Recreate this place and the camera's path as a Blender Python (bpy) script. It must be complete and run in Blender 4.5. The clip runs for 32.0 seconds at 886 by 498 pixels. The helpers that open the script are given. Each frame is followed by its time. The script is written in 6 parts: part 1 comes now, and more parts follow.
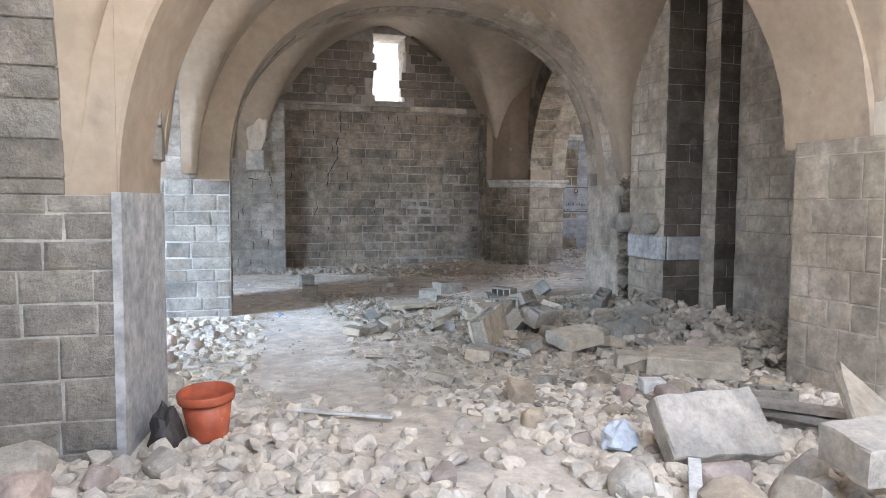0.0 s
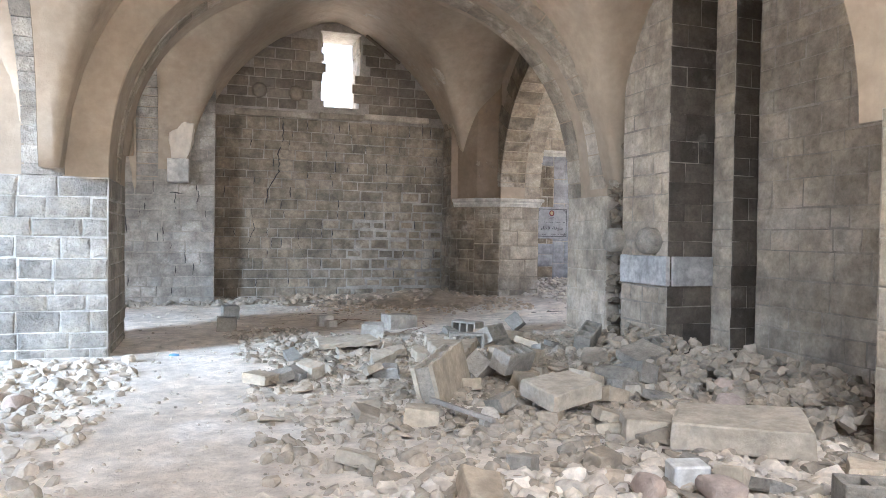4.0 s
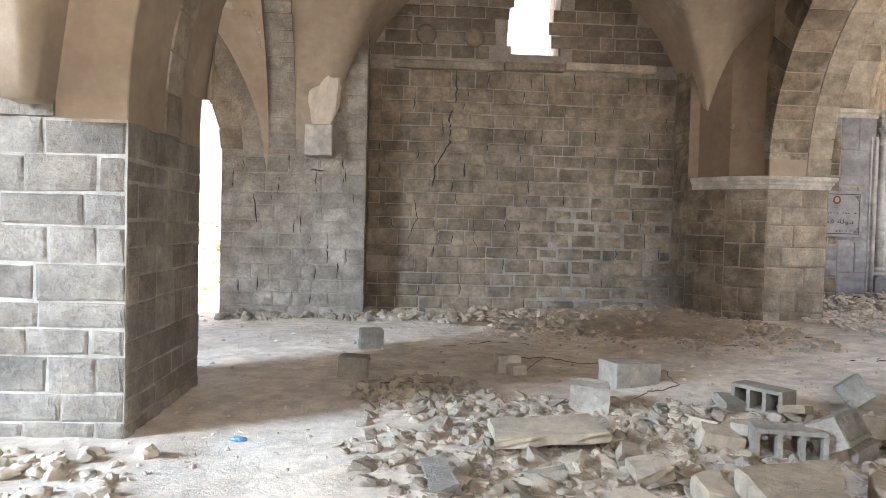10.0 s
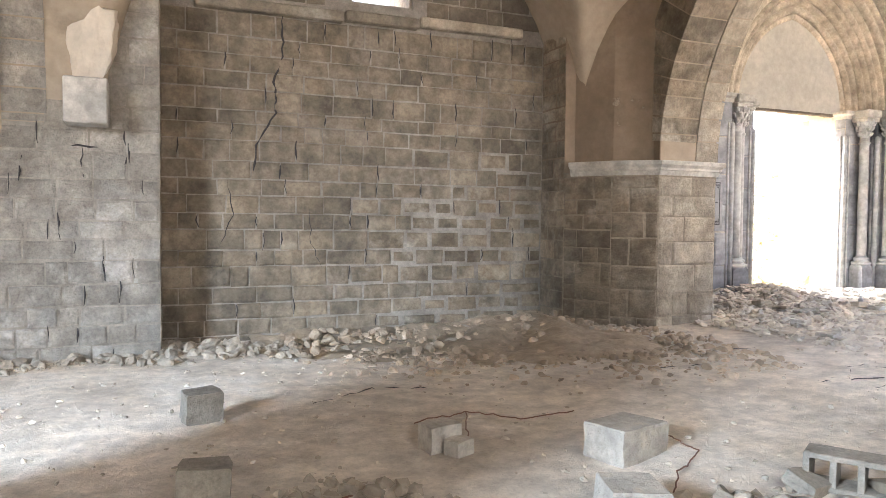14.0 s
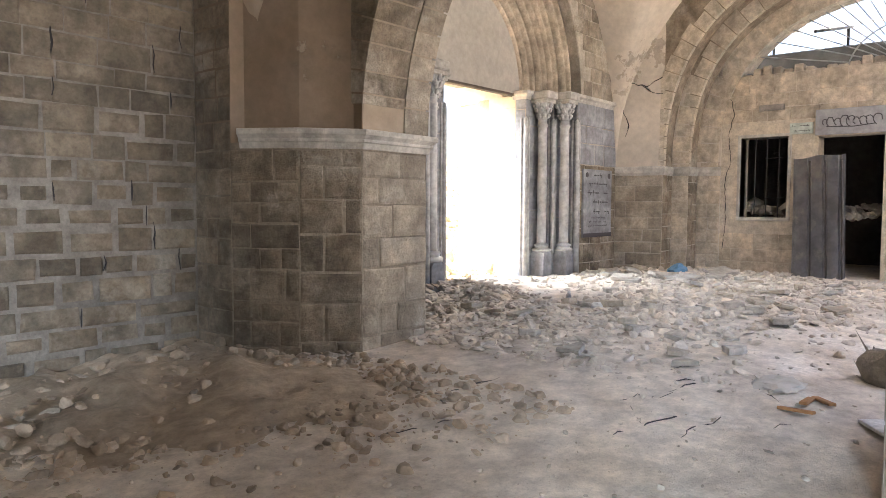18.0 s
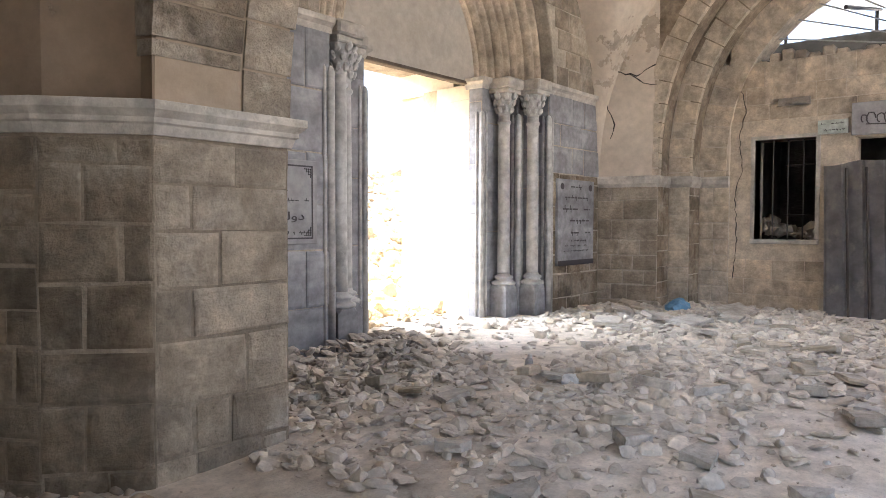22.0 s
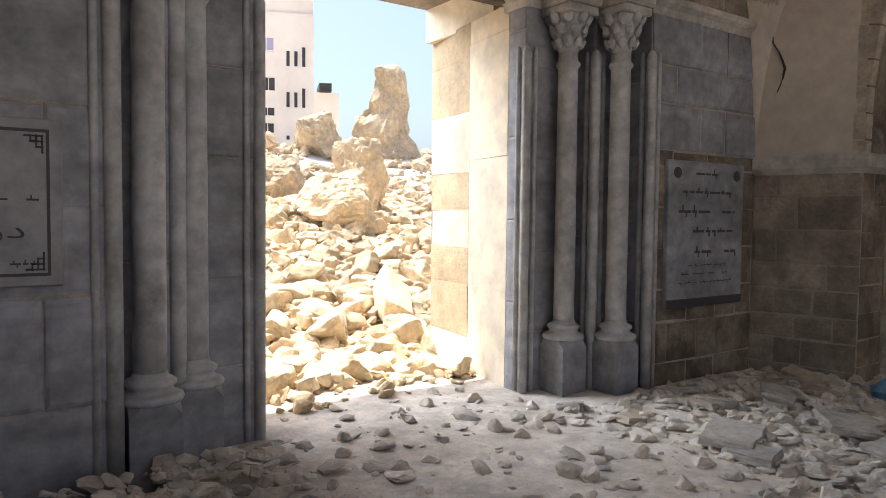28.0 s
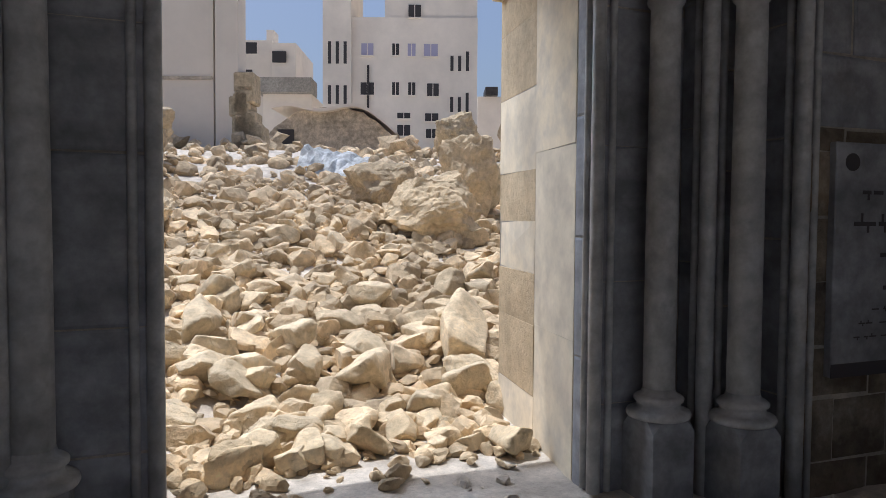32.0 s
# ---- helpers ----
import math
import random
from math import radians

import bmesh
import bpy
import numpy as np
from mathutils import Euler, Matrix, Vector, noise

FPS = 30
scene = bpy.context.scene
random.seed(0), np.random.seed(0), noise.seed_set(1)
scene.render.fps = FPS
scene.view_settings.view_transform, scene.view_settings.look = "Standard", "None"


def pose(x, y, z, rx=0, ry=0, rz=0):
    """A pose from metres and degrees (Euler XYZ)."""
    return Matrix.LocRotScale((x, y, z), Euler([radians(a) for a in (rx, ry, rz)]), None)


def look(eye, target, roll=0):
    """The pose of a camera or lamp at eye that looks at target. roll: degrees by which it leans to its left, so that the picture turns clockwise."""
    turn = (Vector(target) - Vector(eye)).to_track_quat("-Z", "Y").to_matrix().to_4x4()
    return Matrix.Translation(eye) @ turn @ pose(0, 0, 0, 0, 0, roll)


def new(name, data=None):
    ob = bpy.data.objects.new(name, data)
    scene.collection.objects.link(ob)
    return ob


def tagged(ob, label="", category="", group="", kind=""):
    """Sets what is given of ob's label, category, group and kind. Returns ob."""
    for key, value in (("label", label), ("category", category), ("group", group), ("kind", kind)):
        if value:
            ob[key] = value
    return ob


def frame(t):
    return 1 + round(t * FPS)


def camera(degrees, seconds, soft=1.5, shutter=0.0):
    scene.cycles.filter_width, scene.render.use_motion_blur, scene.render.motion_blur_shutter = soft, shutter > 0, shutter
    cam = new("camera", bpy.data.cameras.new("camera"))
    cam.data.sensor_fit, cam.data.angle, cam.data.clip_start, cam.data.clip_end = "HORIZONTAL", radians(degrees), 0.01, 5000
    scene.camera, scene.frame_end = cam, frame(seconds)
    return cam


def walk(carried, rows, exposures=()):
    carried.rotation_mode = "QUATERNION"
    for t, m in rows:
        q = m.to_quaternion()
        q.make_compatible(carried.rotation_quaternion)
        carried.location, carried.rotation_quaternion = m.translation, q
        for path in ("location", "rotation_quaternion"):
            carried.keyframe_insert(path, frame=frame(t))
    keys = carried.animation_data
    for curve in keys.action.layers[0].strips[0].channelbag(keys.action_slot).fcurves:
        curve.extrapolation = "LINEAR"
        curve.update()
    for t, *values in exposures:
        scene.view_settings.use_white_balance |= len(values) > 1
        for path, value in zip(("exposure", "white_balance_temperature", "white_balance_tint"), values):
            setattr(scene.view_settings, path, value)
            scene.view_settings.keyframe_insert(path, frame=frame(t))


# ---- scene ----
cam = camera(63.5, 32.0, soft=0.75)
METRES, EYE, TILT, LEAN, TURN = 20.0, 1.4, 0.0, 0.0, -16.0
ROWS = [
    (0.0, 0.0, 0.0, 0.0, 0.03, -3.83, -0.43),
    (0.5, 0.0033, 0.0137, -0.0011, -1.02, -3.49, -0.29),
    (1.0, 0.0021, 0.0276, -0.0004, -3.08, -2.98, -0.68),
    (1.5, 0.0049, 0.0376, -0.0019, -3.0, -2.49, -1.13),
    (2.0, 0.01, 0.0521, -0.0057, -3.67, -2.24, -1.08),
    (2.5, 0.0125, 0.0652, -0.0076, -4.69, -1.0, -0.62),
    (4.5, 0.0162, 0.1257, -0.0159, -0.35, -1.24, -0.8),
    (5.0, 0.0178, 0.144, -0.016, 1.7, -2.36, -0.62),
    (5.5, 0.0145, 0.1616, -0.0158, 2.75, -2.65, -0.45),
    (6.0, 0.0128, 0.1805, -0.0134, 2.93, -2.17, -0.38),
    (6.5, 0.0145, 0.198, -0.0117, 3.46, -1.37, -0.62),
    (7.0, 0.0132, 0.2111, -0.0106, 4.04, -1.02, -1.08),
    (7.5, 0.0099, 0.2244, -0.0104, 4.18, -0.51, -1.54),
    (8.0, 0.0084, 0.2419, -0.0115, 7.94, 0.86, -1.64),
    (8.5, 0.0075, 0.2574, -0.0123, 10.88, 0.05, -1.59),
    (9.0, 0.0003, 0.2726, -0.0135, 9.86, -0.73, -0.96),
    (9.5, -0.0049, 0.287, -0.0144, 10.57, -1.42, -1.01),
    (10.0, -0.01, 0.3027, -0.015, 12.42, -1.77, -1.54),
    (10.5, -0.0185, 0.3151, -0.0159, 12.84, -1.9, -1.64),
    (11.0, -0.0276, 0.3279, -0.0155, 12.19, -1.53, -1.32),
    (11.5, -0.0362, 0.3439, -0.0159, 10.63, -1.42, -1.11),
    (12.0, -0.0457, 0.358, -0.0155, 7.23, -1.96, -0.87),
    (12.5, -0.0557, 0.3699, -0.0141, 3.48, -2.4, -0.8),
    (13.0, -0.0635, 0.3842, -0.0148, 1.22, -2.56, -0.62),
    (13.5, -0.0671, 0.3986, -0.0133, -1.63, -2.11, -0.53),
    (14.0, -0.0724, 0.4161, -0.0126, -6.27, -2.1, -0.55),
    (14.5, -0.0735, 0.4329, -0.013, -9.01, -1.95, -0.75),
    (16.5, -0.0744, 0.4935, -0.0092, -20.91, -2.44, -0.34),
    (17.0, -0.0686, 0.5103, -0.0097, -26.53, -3.14, -0.27),
    (17.5, -0.061, 0.5238, -0.0085, -30.96, -3.25, -0.17),
    (18.0, -0.047, 0.538, -0.0084, -33.83, -3.38, -0.24),
    (18.5, -0.0388, 0.5498, -0.009, -36.4, -3.82, -0.33),
    (19.0, -0.0306, 0.5658, -0.0074, -39.61, -3.92, 0.13),
    (19.5, -0.0195, 0.578, -0.0079, -41.3, -4.1, 0.72),
    (20.0, -0.0062, 0.5888, -0.0072, -43.1, -4.27, 0.53),
    (20.5, 0.0082, 0.6004, -0.0077, -43.19, -4.23, -0.1),
    (21.0, 0.025, 0.6116, -0.007, -39.8, -4.32, -0.3),
    (21.5, 0.0407, 0.6197, -0.0053, -35.73, -3.95, -0.19),
    (22.0, 0.0553, 0.63, -0.0052, -34.9, -2.12, -0.11),
    (22.5, 0.068, 0.6389, -0.0039, -34.23, -1.57, 0.09),
    (23.0, 0.0859, 0.648, -0.0043, -32.63, -1.62, -0.03),
    (23.5, 0.0988, 0.6561, -0.0047, -33.01, -1.91, -0.07),
    (24.0, 0.1119, 0.668, -0.0031, -32.89, -1.99, 0.23),
    (24.5, 0.126, 0.6761, -0.0033, -31.42, -2.4, 0.71),
    (25.0, 0.1412, 0.6854, -0.0027, -30.89, -3.11, 1.33),
    (25.5, 0.1525, 0.6968, -0.0012, -29.98, -2.86, 1.41),
    (26.0, 0.1688, 0.708, -0.0019, -26.11, -2.36, 0.84),
    (26.5, 0.1812, 0.7161, -0.0006, -23.41, -2.06, 0.01),
    (28.5, 0.2226, 0.751, 0.0029, -18.95, -2.81, -0.54),
    (29.0, 0.2297, 0.7603, 0.0045, -19.64, -2.55, 0.15),
    (29.5, 0.2395, 0.7689, 0.0043, -18.4, -2.01, 0.05),
    (30.0, 0.2476, 0.7777, 0.0039, -15.87, -2.45, 0.02),
    (30.5, 0.2529, 0.7851, 0.0039, -13.38, -3.16, 0.14),
    (31.0, 0.2618, 0.7931, 0.0035, -9.87, -3.52, -0.08),
    (31.5, 0.2694, 0.7995, 0.0047, -7.24, -3.35, -0.36),
    (32.0, 0.2753, 0.8087, 0.0048, -5.44, -2.5, -0.38),
]
EXPOSURES = [(0.0, 2.32, 5480, 9), (2.5, 2.55, 5530, 9), (5.0, 2.85, 5830, 10), (7.0, 2.92, 6250, 10), (9.0, 2.8, 6250, 11), (11.0, 2.6, 6250, 11), (12.0, 2.8, 6250, 11), (13.0, 3.0, 6250, 11), (14.5, 3.2, 6250, 11), (16.5, 3.22, 6300, 12), (19.0, 2.35, 6150, 12), (22.0, 2.35, 6050, 12),
             (25.0, 2.08, 6300, 13), (26.5, 1.55, 6350, 13), (28.5, 0.5, 5950, 12), (30.0, -0.33, 5550, 11), (31.0, -0.52, 5450, 11), (32.0, -0.58, 5650, 12)]
walk(cam, [(t, pose(0, 0, EYE, TILT, LEAN, TURN) @ pose(METRES * x, METRES * y, METRES * z, 90 + pitch, roll, yaw)) for t, x, y, z, yaw, pitch, roll in ROWS], EXPOSURES)

# ---- light ----
SUN_AZ, SUN_EL = radians(-16.0), radians(71.0)   # azimuth from +Y towards +X
world = bpy.data.worlds.new("world")
scene.world = world
world.use_nodes = True
sky = world.node_tree.nodes.new("ShaderNodeTexSky")
sky.sky_type, sky.sun_disc = "NISHITA", False
sky.dust_density, sky.air_density = 4.0, 1.0
sky.sun_elevation, sky.sun_rotation = SUN_EL, SUN_AZ
world.node_tree.links.new(sky.outputs[0], world.node_tree.nodes["Background"].inputs[0])
world.node_tree.nodes["Background"].inputs[1].default_value = 0.15
sun = new("sun", bpy.data.lights.new("sun", "SUN"))
sun.data.energy, sun.data.angle, sun.data.color = 5.0, radians(0.6), (1.0, 0.95, 0.86)
sun_from = Vector((math.sin(SUN_AZ) * math.cos(SUN_EL), math.cos(SUN_AZ) * math.cos(SUN_EL), math.sin(SUN_EL)))
sun.matrix_world = look(sun_from * 50, (0, 0, 0))


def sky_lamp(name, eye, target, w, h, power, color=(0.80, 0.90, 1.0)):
    """An area lamp added in place of daylight."""
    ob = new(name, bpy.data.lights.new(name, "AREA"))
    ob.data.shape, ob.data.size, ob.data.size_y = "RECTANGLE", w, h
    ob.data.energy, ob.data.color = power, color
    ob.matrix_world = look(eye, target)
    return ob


west = sky_lamp("daylight_west", (-9.2, 5.4, 4.55), (1.0, 11.8, 0.0), 2.4, 1.8, 165, (0.72, 0.85, 1.0))
west.data.spread = radians(90)
# Unseen fill lamp behind the start, under a roof gap made for it.
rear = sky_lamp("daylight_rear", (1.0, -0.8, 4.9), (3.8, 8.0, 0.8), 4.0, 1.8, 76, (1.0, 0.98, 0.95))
door_sky = sky_lamp("daylight_door", (7.0, 22.8, 6.2), (11.8, 14.6, 0.3), 5.0, 3.2, 190, (0.90, 0.95, 1.0))
door_sky.data.spread = radians(90)

# ---- materials ----
def material(name, color, rough=0.9, dark=0.6, light=1.25, big=0.7, fine=14.0, bump=0.4, vary=0.0, metal=0.0,
             stain=None, stain_at=0.6, stain_scale=0.5, bump_scale=None, hue=None, island=False, grey=0.05, band=0.0, mottle=0.2, pits=0, peel=None, peel_at=0.62, grain=0.15):
    """A worn surface: colour varied at two scales, per piece where asked, with stains and fine relief."""
    dull = lambda c: tuple(v + (sum(c) / 3 - v) * grey for v in c) if c else None
    color, hue, stain = dull(color), dull(hue), dull(stain)
    mat = bpy.data.materials.new(name)
    mat.use_nodes = True
    nt = mat.node_tree
    bsdf = nt.nodes["Principled BSDF"]
    bsdf.inputs["Roughness"].default_value = rough
    bsdf.inputs["Metallic"].default_value = metal
    N = lambda kind: nt.nodes.new(kind)
    geo = N("ShaderNodeNewGeometry")
    pos = geo.outputs["Position"]

    def tex(scale, detail, rough_=0.6):
        n = N("ShaderNodeTexNoise")
        n.inputs["Scale"].default_value, n.inputs["Detail"].default_value, n.inputs["Roughness"].default_value = scale, detail, rough_
        nt.links.new(pos, n.inputs["Vector"])
        return n.outputs["Fac"]

    def remap(value, lo, hi, a=0.35, b=0.65):
        n = N("ShaderNodeMapRange")
        n.inputs[1].default_value, n.inputs[2].default_value, n.inputs[3].default_value, n.inputs[4].default_value = a, b, lo, hi
        nt.links.new(value, n.inputs[0])
        return n.outputs[0]

    def mul(a, b):
        n = N("ShaderNodeMath")
        n.operation = "MULTIPLY"
        nt.links.new(a, n.inputs[0])
        nt.links.new(b, n.inputs[1])
        return n.outputs[0]

    def mix(fac, a, b, mode="MIX"):
        n = N("ShaderNodeMix")
        n.data_type, n.blend_type = "RGBA", mode
        for sock, val in ((n.inputs[0], fac), (n.inputs[6], a), (n.inputs[7], b)):
            if hasattr(val, "node"):
                nt.links.new(val, sock)
            else:
                sock.default_value = val if isinstance(val, float) else (*val, 1)
        return n.outputs[2]

    big_n, fine_n = tex(big, 5), tex(fine, 6, 0.7)
    value = mul(remap(big_n, dark, light), remap(fine_n, 1 - grain, 1 + grain * 0.9))
    value = mul(value, remap(tex(6.0, 4, 0.6), 1 - mottle, 1 + mottle * 0.8))
    if pits:
        pit = tex(pits * 3.5, 3, 0.7)
        value = mul(value, remap(pit, 0.88, 1.02, 0.33, 0.5))
    if band:
        # veins that lie level in the stone
        sq = N("ShaderNodeVectorMath")
        sq.operation = "MULTIPLY"
        sq.inputs[1].default_value = (0.25, 0.25, 2.6)
        nt.links.new(pos, sq.inputs[0])
        vein = N("ShaderNodeTexNoise")
        vein.inputs["Scale"].default_value, vein.inputs["Detail"].default_value, vein.inputs["Distortion"].default_value = 1.6, 5.0, 0.7
        nt.links.new(sq.outputs[0], vein.inputs["Vector"])
        value = mul(value, remap(vein.outputs["Fac"], 1 - band, 1 + band * 0.8))
    if vary:
        if island:
            rnd = geo.outputs["Random Per Island"]
        else:
            rnd = N("ShaderNodeObjectInfo").outputs["Random"]
        value = mul(value, remap(rnd, 1 - vary, 1 + vary, 0.0, 1.0))
        turn = N("ShaderNodeMath")
        turn.operation = "FRACT"
        times = N("ShaderNodeMath")
        times.operation = "MULTIPLY"
        times.inputs[1].default_value = 7.31
        nt.links.new(rnd, times.inputs[0])
        nt.links.new(times.outputs[0], turn.inputs[0])
        warmth = remap(turn.outputs[0], 0.0, 0.5, 0.0, 1.0)
    base = mix(1.0, color, value, "MULTIPLY")
    if vary:
        other = tuple(v * k for v, k in zip(color, (1.06, 0.98, 0.86)))
        base = mix(warmth, base, mix(1.0, other, value, "MULTIPLY"))
    if hue:
        base = mix(remap(tex(big * 2.3, 3), 0.0, 1.0, 0.42, 0.62), base, mix(1.0, hue, value, "MULTIPLY"))
    if stain:
        base = mix(remap(tex(stain_scale, 6, 0.65), 0.0, 1.0, stain_at, stain_at + 0.12), base, mix(1.0, stain, remap(fine_n, 0.75, 1.2), "MULTIPLY"))
    b = N("ShaderNodeBump")
    if peel:
        coat = remap(tex(0.9, 9, 0.62), 0.0, 1.0, peel_at, peel_at + 0.012)
        base = mix(coat, base, mix(1.0, dull(peel), remap(fine_n, 0.8, 1.15), "MULTIPLY"))
        b3 = N("ShaderNodeBump")
        b3.invert = True
        b3.inputs["Strength"].default_value, b3.inputs["Distance"].default_value = 0.8, 0.012
        nt.links.new(coat, b3.inputs["Height"])
        nt.links.new(b3.outputs[0], b.inputs["Normal"])
    nt.links.new(base, bsdf.inputs["Base Color"])
    if pits:
        deep = remap(pit, 0.0, 1.0, 0.3, 0.5)
        b2 = N("ShaderNodeBump")
        b2.inputs["Strength"].default_value, b2.inputs["Distance"].default_value = 0.35, 0.012
        nt.links.new(deep, b2.inputs["Height"])
        nt.links.new(b2.outputs[0], b.inputs["Normal"])
    b.inputs["Strength"].default_value, b.inputs["Distance"].default_value = bump, 0.03
    nt.links.new(tex(bump_scale or fine, 8, 0.7), b.inputs["Height"])
    nt.links.new(b.outputs[0], bsdf.inputs["Normal"])
    return mat


def plain(name, color, rough=0.6, metal=0.0):
    mat = bpy.data.materials.new(name)
    mat.use_nodes = True
    b = mat.node_tree.nodes["Principled BSDF"]
    b.inputs["Base Color"].default_value, b.inputs["Roughness"].default_value, b.inputs["Metallic"].default_value = (*color, 1), rough, metal
    return mat


STONE = material("sandstone_block", pits=14, color=(0.33, 0.285, 0.225), vary=0.25, dark=0.7, light=1.2, hue=(0.40, 0.34, 0.26), stain=(0.46, 0.41, 0.34), stain_at=0.56, stain_scale=1.6, bump=0.9, fine=22, big=1.6)
# Old sandstone; also laid on returns and soffits to paint their shade.
STONE_OLD_SHADE = material("old_sandstone_block", pits=12, color=(0.20, 0.16, 0.115), vary=0.22, dark=0.65, light=1.25, hue=(0.29, 0.24, 0.175), stain=(0.40, 0.35, 0.28), stain_at=0.55, stain_scale=1.2, bump=1.0, fine=18, big=1.8)
STONE_TAN = material("tan_sandstone_block", pits=12, color=(0.255, 0.21, 0.155), vary=0.2, dark=0.65, light=1.2, hue=(0.25, 0.205, 0.15), stain=(0.30, 0.25, 0.195), stain_at=0.56, stain_scale=1.3, bump=1.0, fine=18, big=1.5)
REVEAL_TAN = material("tan_pitted_ashlar", grey=0.0, pits=10, color=(0.52, 0.415, 0.27), vary=0.08, dark=0.85, light=1.1, bump=0.1, fine=20, big=2.0, grain=0.1, mottle=0.1)
STONE_DARK = material("sooty_stone_block", pits=12, color=(0.19, 0.16, 0.125), vary=0.25, dark=0.7, light=1.2, stain=(0.30, 0.26, 0.21), stain_at=0.58, stain_scale=1.4, bump=0.9, fine=18)
STONE_SHADE = material("soot_black_stone_block", pits=12, color=(0.11, 0.094, 0.077), vary=0.3, dark=0.7, light=1.25, hue=(0.12, 0.10, 0.08), stain=(0.2, 0.175, 0.145), stain_at=0.6, stain_scale=2.2, bump=0.9, fine=18, big=1.8)
STONE_PALE = material("pale_dusted_block", pits=14, color=(0.31, 0.29, 0.26), vary=0.16, dark=0.75, light=1.15, hue=(0.38, 0.34, 0.29), stain=(0.52, 0.49, 0.45), stain_at=0.57, stain_scale=1.8, bump=0.9, fine=22, big=1.8)
STONE_GREY = material("grey_pitted_block", pits=13, color=(0.32, 0.295, 0.255), vary=0.16, dark=0.75, light=1.15, hue=(0.30, 0.275, 0.24), bump=1.0, fine=26, stain=(0.27, 0.25, 0.22), stain_at=0.6, stain_scale=3.0, big=2.0)
STONE_WORN = material("worn_plastered_stone", pits=7, color=(0.44, 0.385, 0.31), vary=0.1, dark=0.7, light=1.15, hue=(0.36, 0.31, 0.25), stain=(0.54, 0.48, 0.40), stain_at=0.56, stain_scale=1.2, bump=0.7, fine=14, big=1.2)
STONE_WHITE = material("pale_dressed_stone", (0.52, 0.49, 0.44), dark=0.75, light=1.12, stain=(0.38, 0.35, 0.31), stain_at=0.58, stain_scale=2.5, bump=0.4, fine=25, big=1.5, grain=0.1)
STONE_CREAM = material("cream_limestone_block", pits=16, color=(0.55, 0.475, 0.37), vary=0.12, dark=0.75, light=1.12, hue=(0.44, 0.37, 0.28), stain=(0.36, 0.30, 0.23), stain_at=0.6, stain_scale=1.6, bump=0.7, fine=20, big=1.5)
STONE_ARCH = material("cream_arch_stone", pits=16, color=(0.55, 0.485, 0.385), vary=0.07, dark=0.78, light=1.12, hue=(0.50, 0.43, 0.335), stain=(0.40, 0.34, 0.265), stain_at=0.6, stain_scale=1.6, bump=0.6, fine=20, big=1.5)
STONE_REVEAL = material("clean_cream_ashlar", grey=0.0, color=(0.78, 0.69, 0.53), vary=0.05, dark=0.88, light=1.06, hue=(0.67, 0.59, 0.46), bump=0.03, fine=14, big=2.0, grain=0.05, mottle=0.05)
MORTAR = material("lime_mortar", (0.47, 0.42, 0.345), dark=0.7, light=1.1, fine=30, bump=0.8, stain=(0.33, 0.285, 0.22), stain_at=0.58, stain_scale=1.3)
MORTAR_BROWN = material("brown_mortar", (0.31, 0.26, 0.195), dark=0.65, light=1.2, fine=30, bump=0.8, stain=(0.42, 0.37, 0.29), stain_at=0.56, stain_scale=1.1)
MORTAR_DARK = material("grey_mortar", (0.36, 0.32, 0.27), dark=0.7, light=1.15, fine=30, bump=0.8, stain=(0.25, 0.22, 0.18), stain_at=0.6, stain_scale=1.0)
MORTAR_WHITE = material("white_pointing", (0.47, 0.445, 0.40), dark=0.85, light=1.05, fine=30, bump=0.5)
MORTAR_PALE = material("pale_mortar", (0.56, 0.49, 0.385), dark=0.85, light=1.1, fine=30, bump=0.6, stain=(0.40, 0.34, 0.26), stain_at=0.6, stain_scale=1.2)
CEMENT = material("grey_cement_render", (0.42, 0.42, 0.42), dark=0.75, light=1.15, fine=12, bump=0.4, stain=(0.52, 0.52, 0.51), stain_at=0.55, stain_scale=2.0)
PLASTER_GREY = material("grey_plaster", (0.45, 0.42, 0.37), dark=0.85, light=1.08, fine=10, bump=0.2, stain=(0.36, 0.34, 0.31), stain_at=0.6, stain_scale=1.2, grain=0.1, mottle=0.06)
WOOD_OLD = material("old_timber", (0.13, 0.10, 0.075), dark=0.7, light=1.2, fine=25, bump=0.5)
# Masonry painted near-black for the shade of the room behind the windows.
ROOM_SHADE = material("dark_ruined_masonry", (0.10, 0.09, 0.08), dark=0.6, light=1.3, fine=10, bump=0.8)
PLASTER = material("lime_plaster", peel=(0.44, 0.385, 0.31), peel_at=0.645, color=(0.385, 0.305, 0.222), dark=0.82, light=1.1, hue=(0.41, 0.335, 0.25), stain=(0.27, 0.22, 0.17), stain_at=0.63, stain_scale=0.8, bump=0.2, fine=9, grain=0.08, mottle=0.05)
PLASTER_BROWN = material("brown_lime_plaster", peel=(0.34, 0.28, 0.21), peel_at=0.66, color=(0.25, 0.183, 0.122), dark=0.82, light=1.12, hue=(0.285, 0.215, 0.15), stain=(0.2, 0.155, 0.115), stain_at=0.62, stain_scale=0.9, bump=0.2, fine=9, grain=0.08, mottle=0.05)
PLASTER_PALE = material("pale_plaster", peel=(0.42, 0.36, 0.29), peel_at=0.62, color=(0.62, 0.545, 0.45), dark=0.85, light=1.1, stain=(0.40, 0.36, 0.30), stain_at=0.62, stain_scale=0.9, bump=0.2, fine=9, grain=0.08, mottle=0.05)
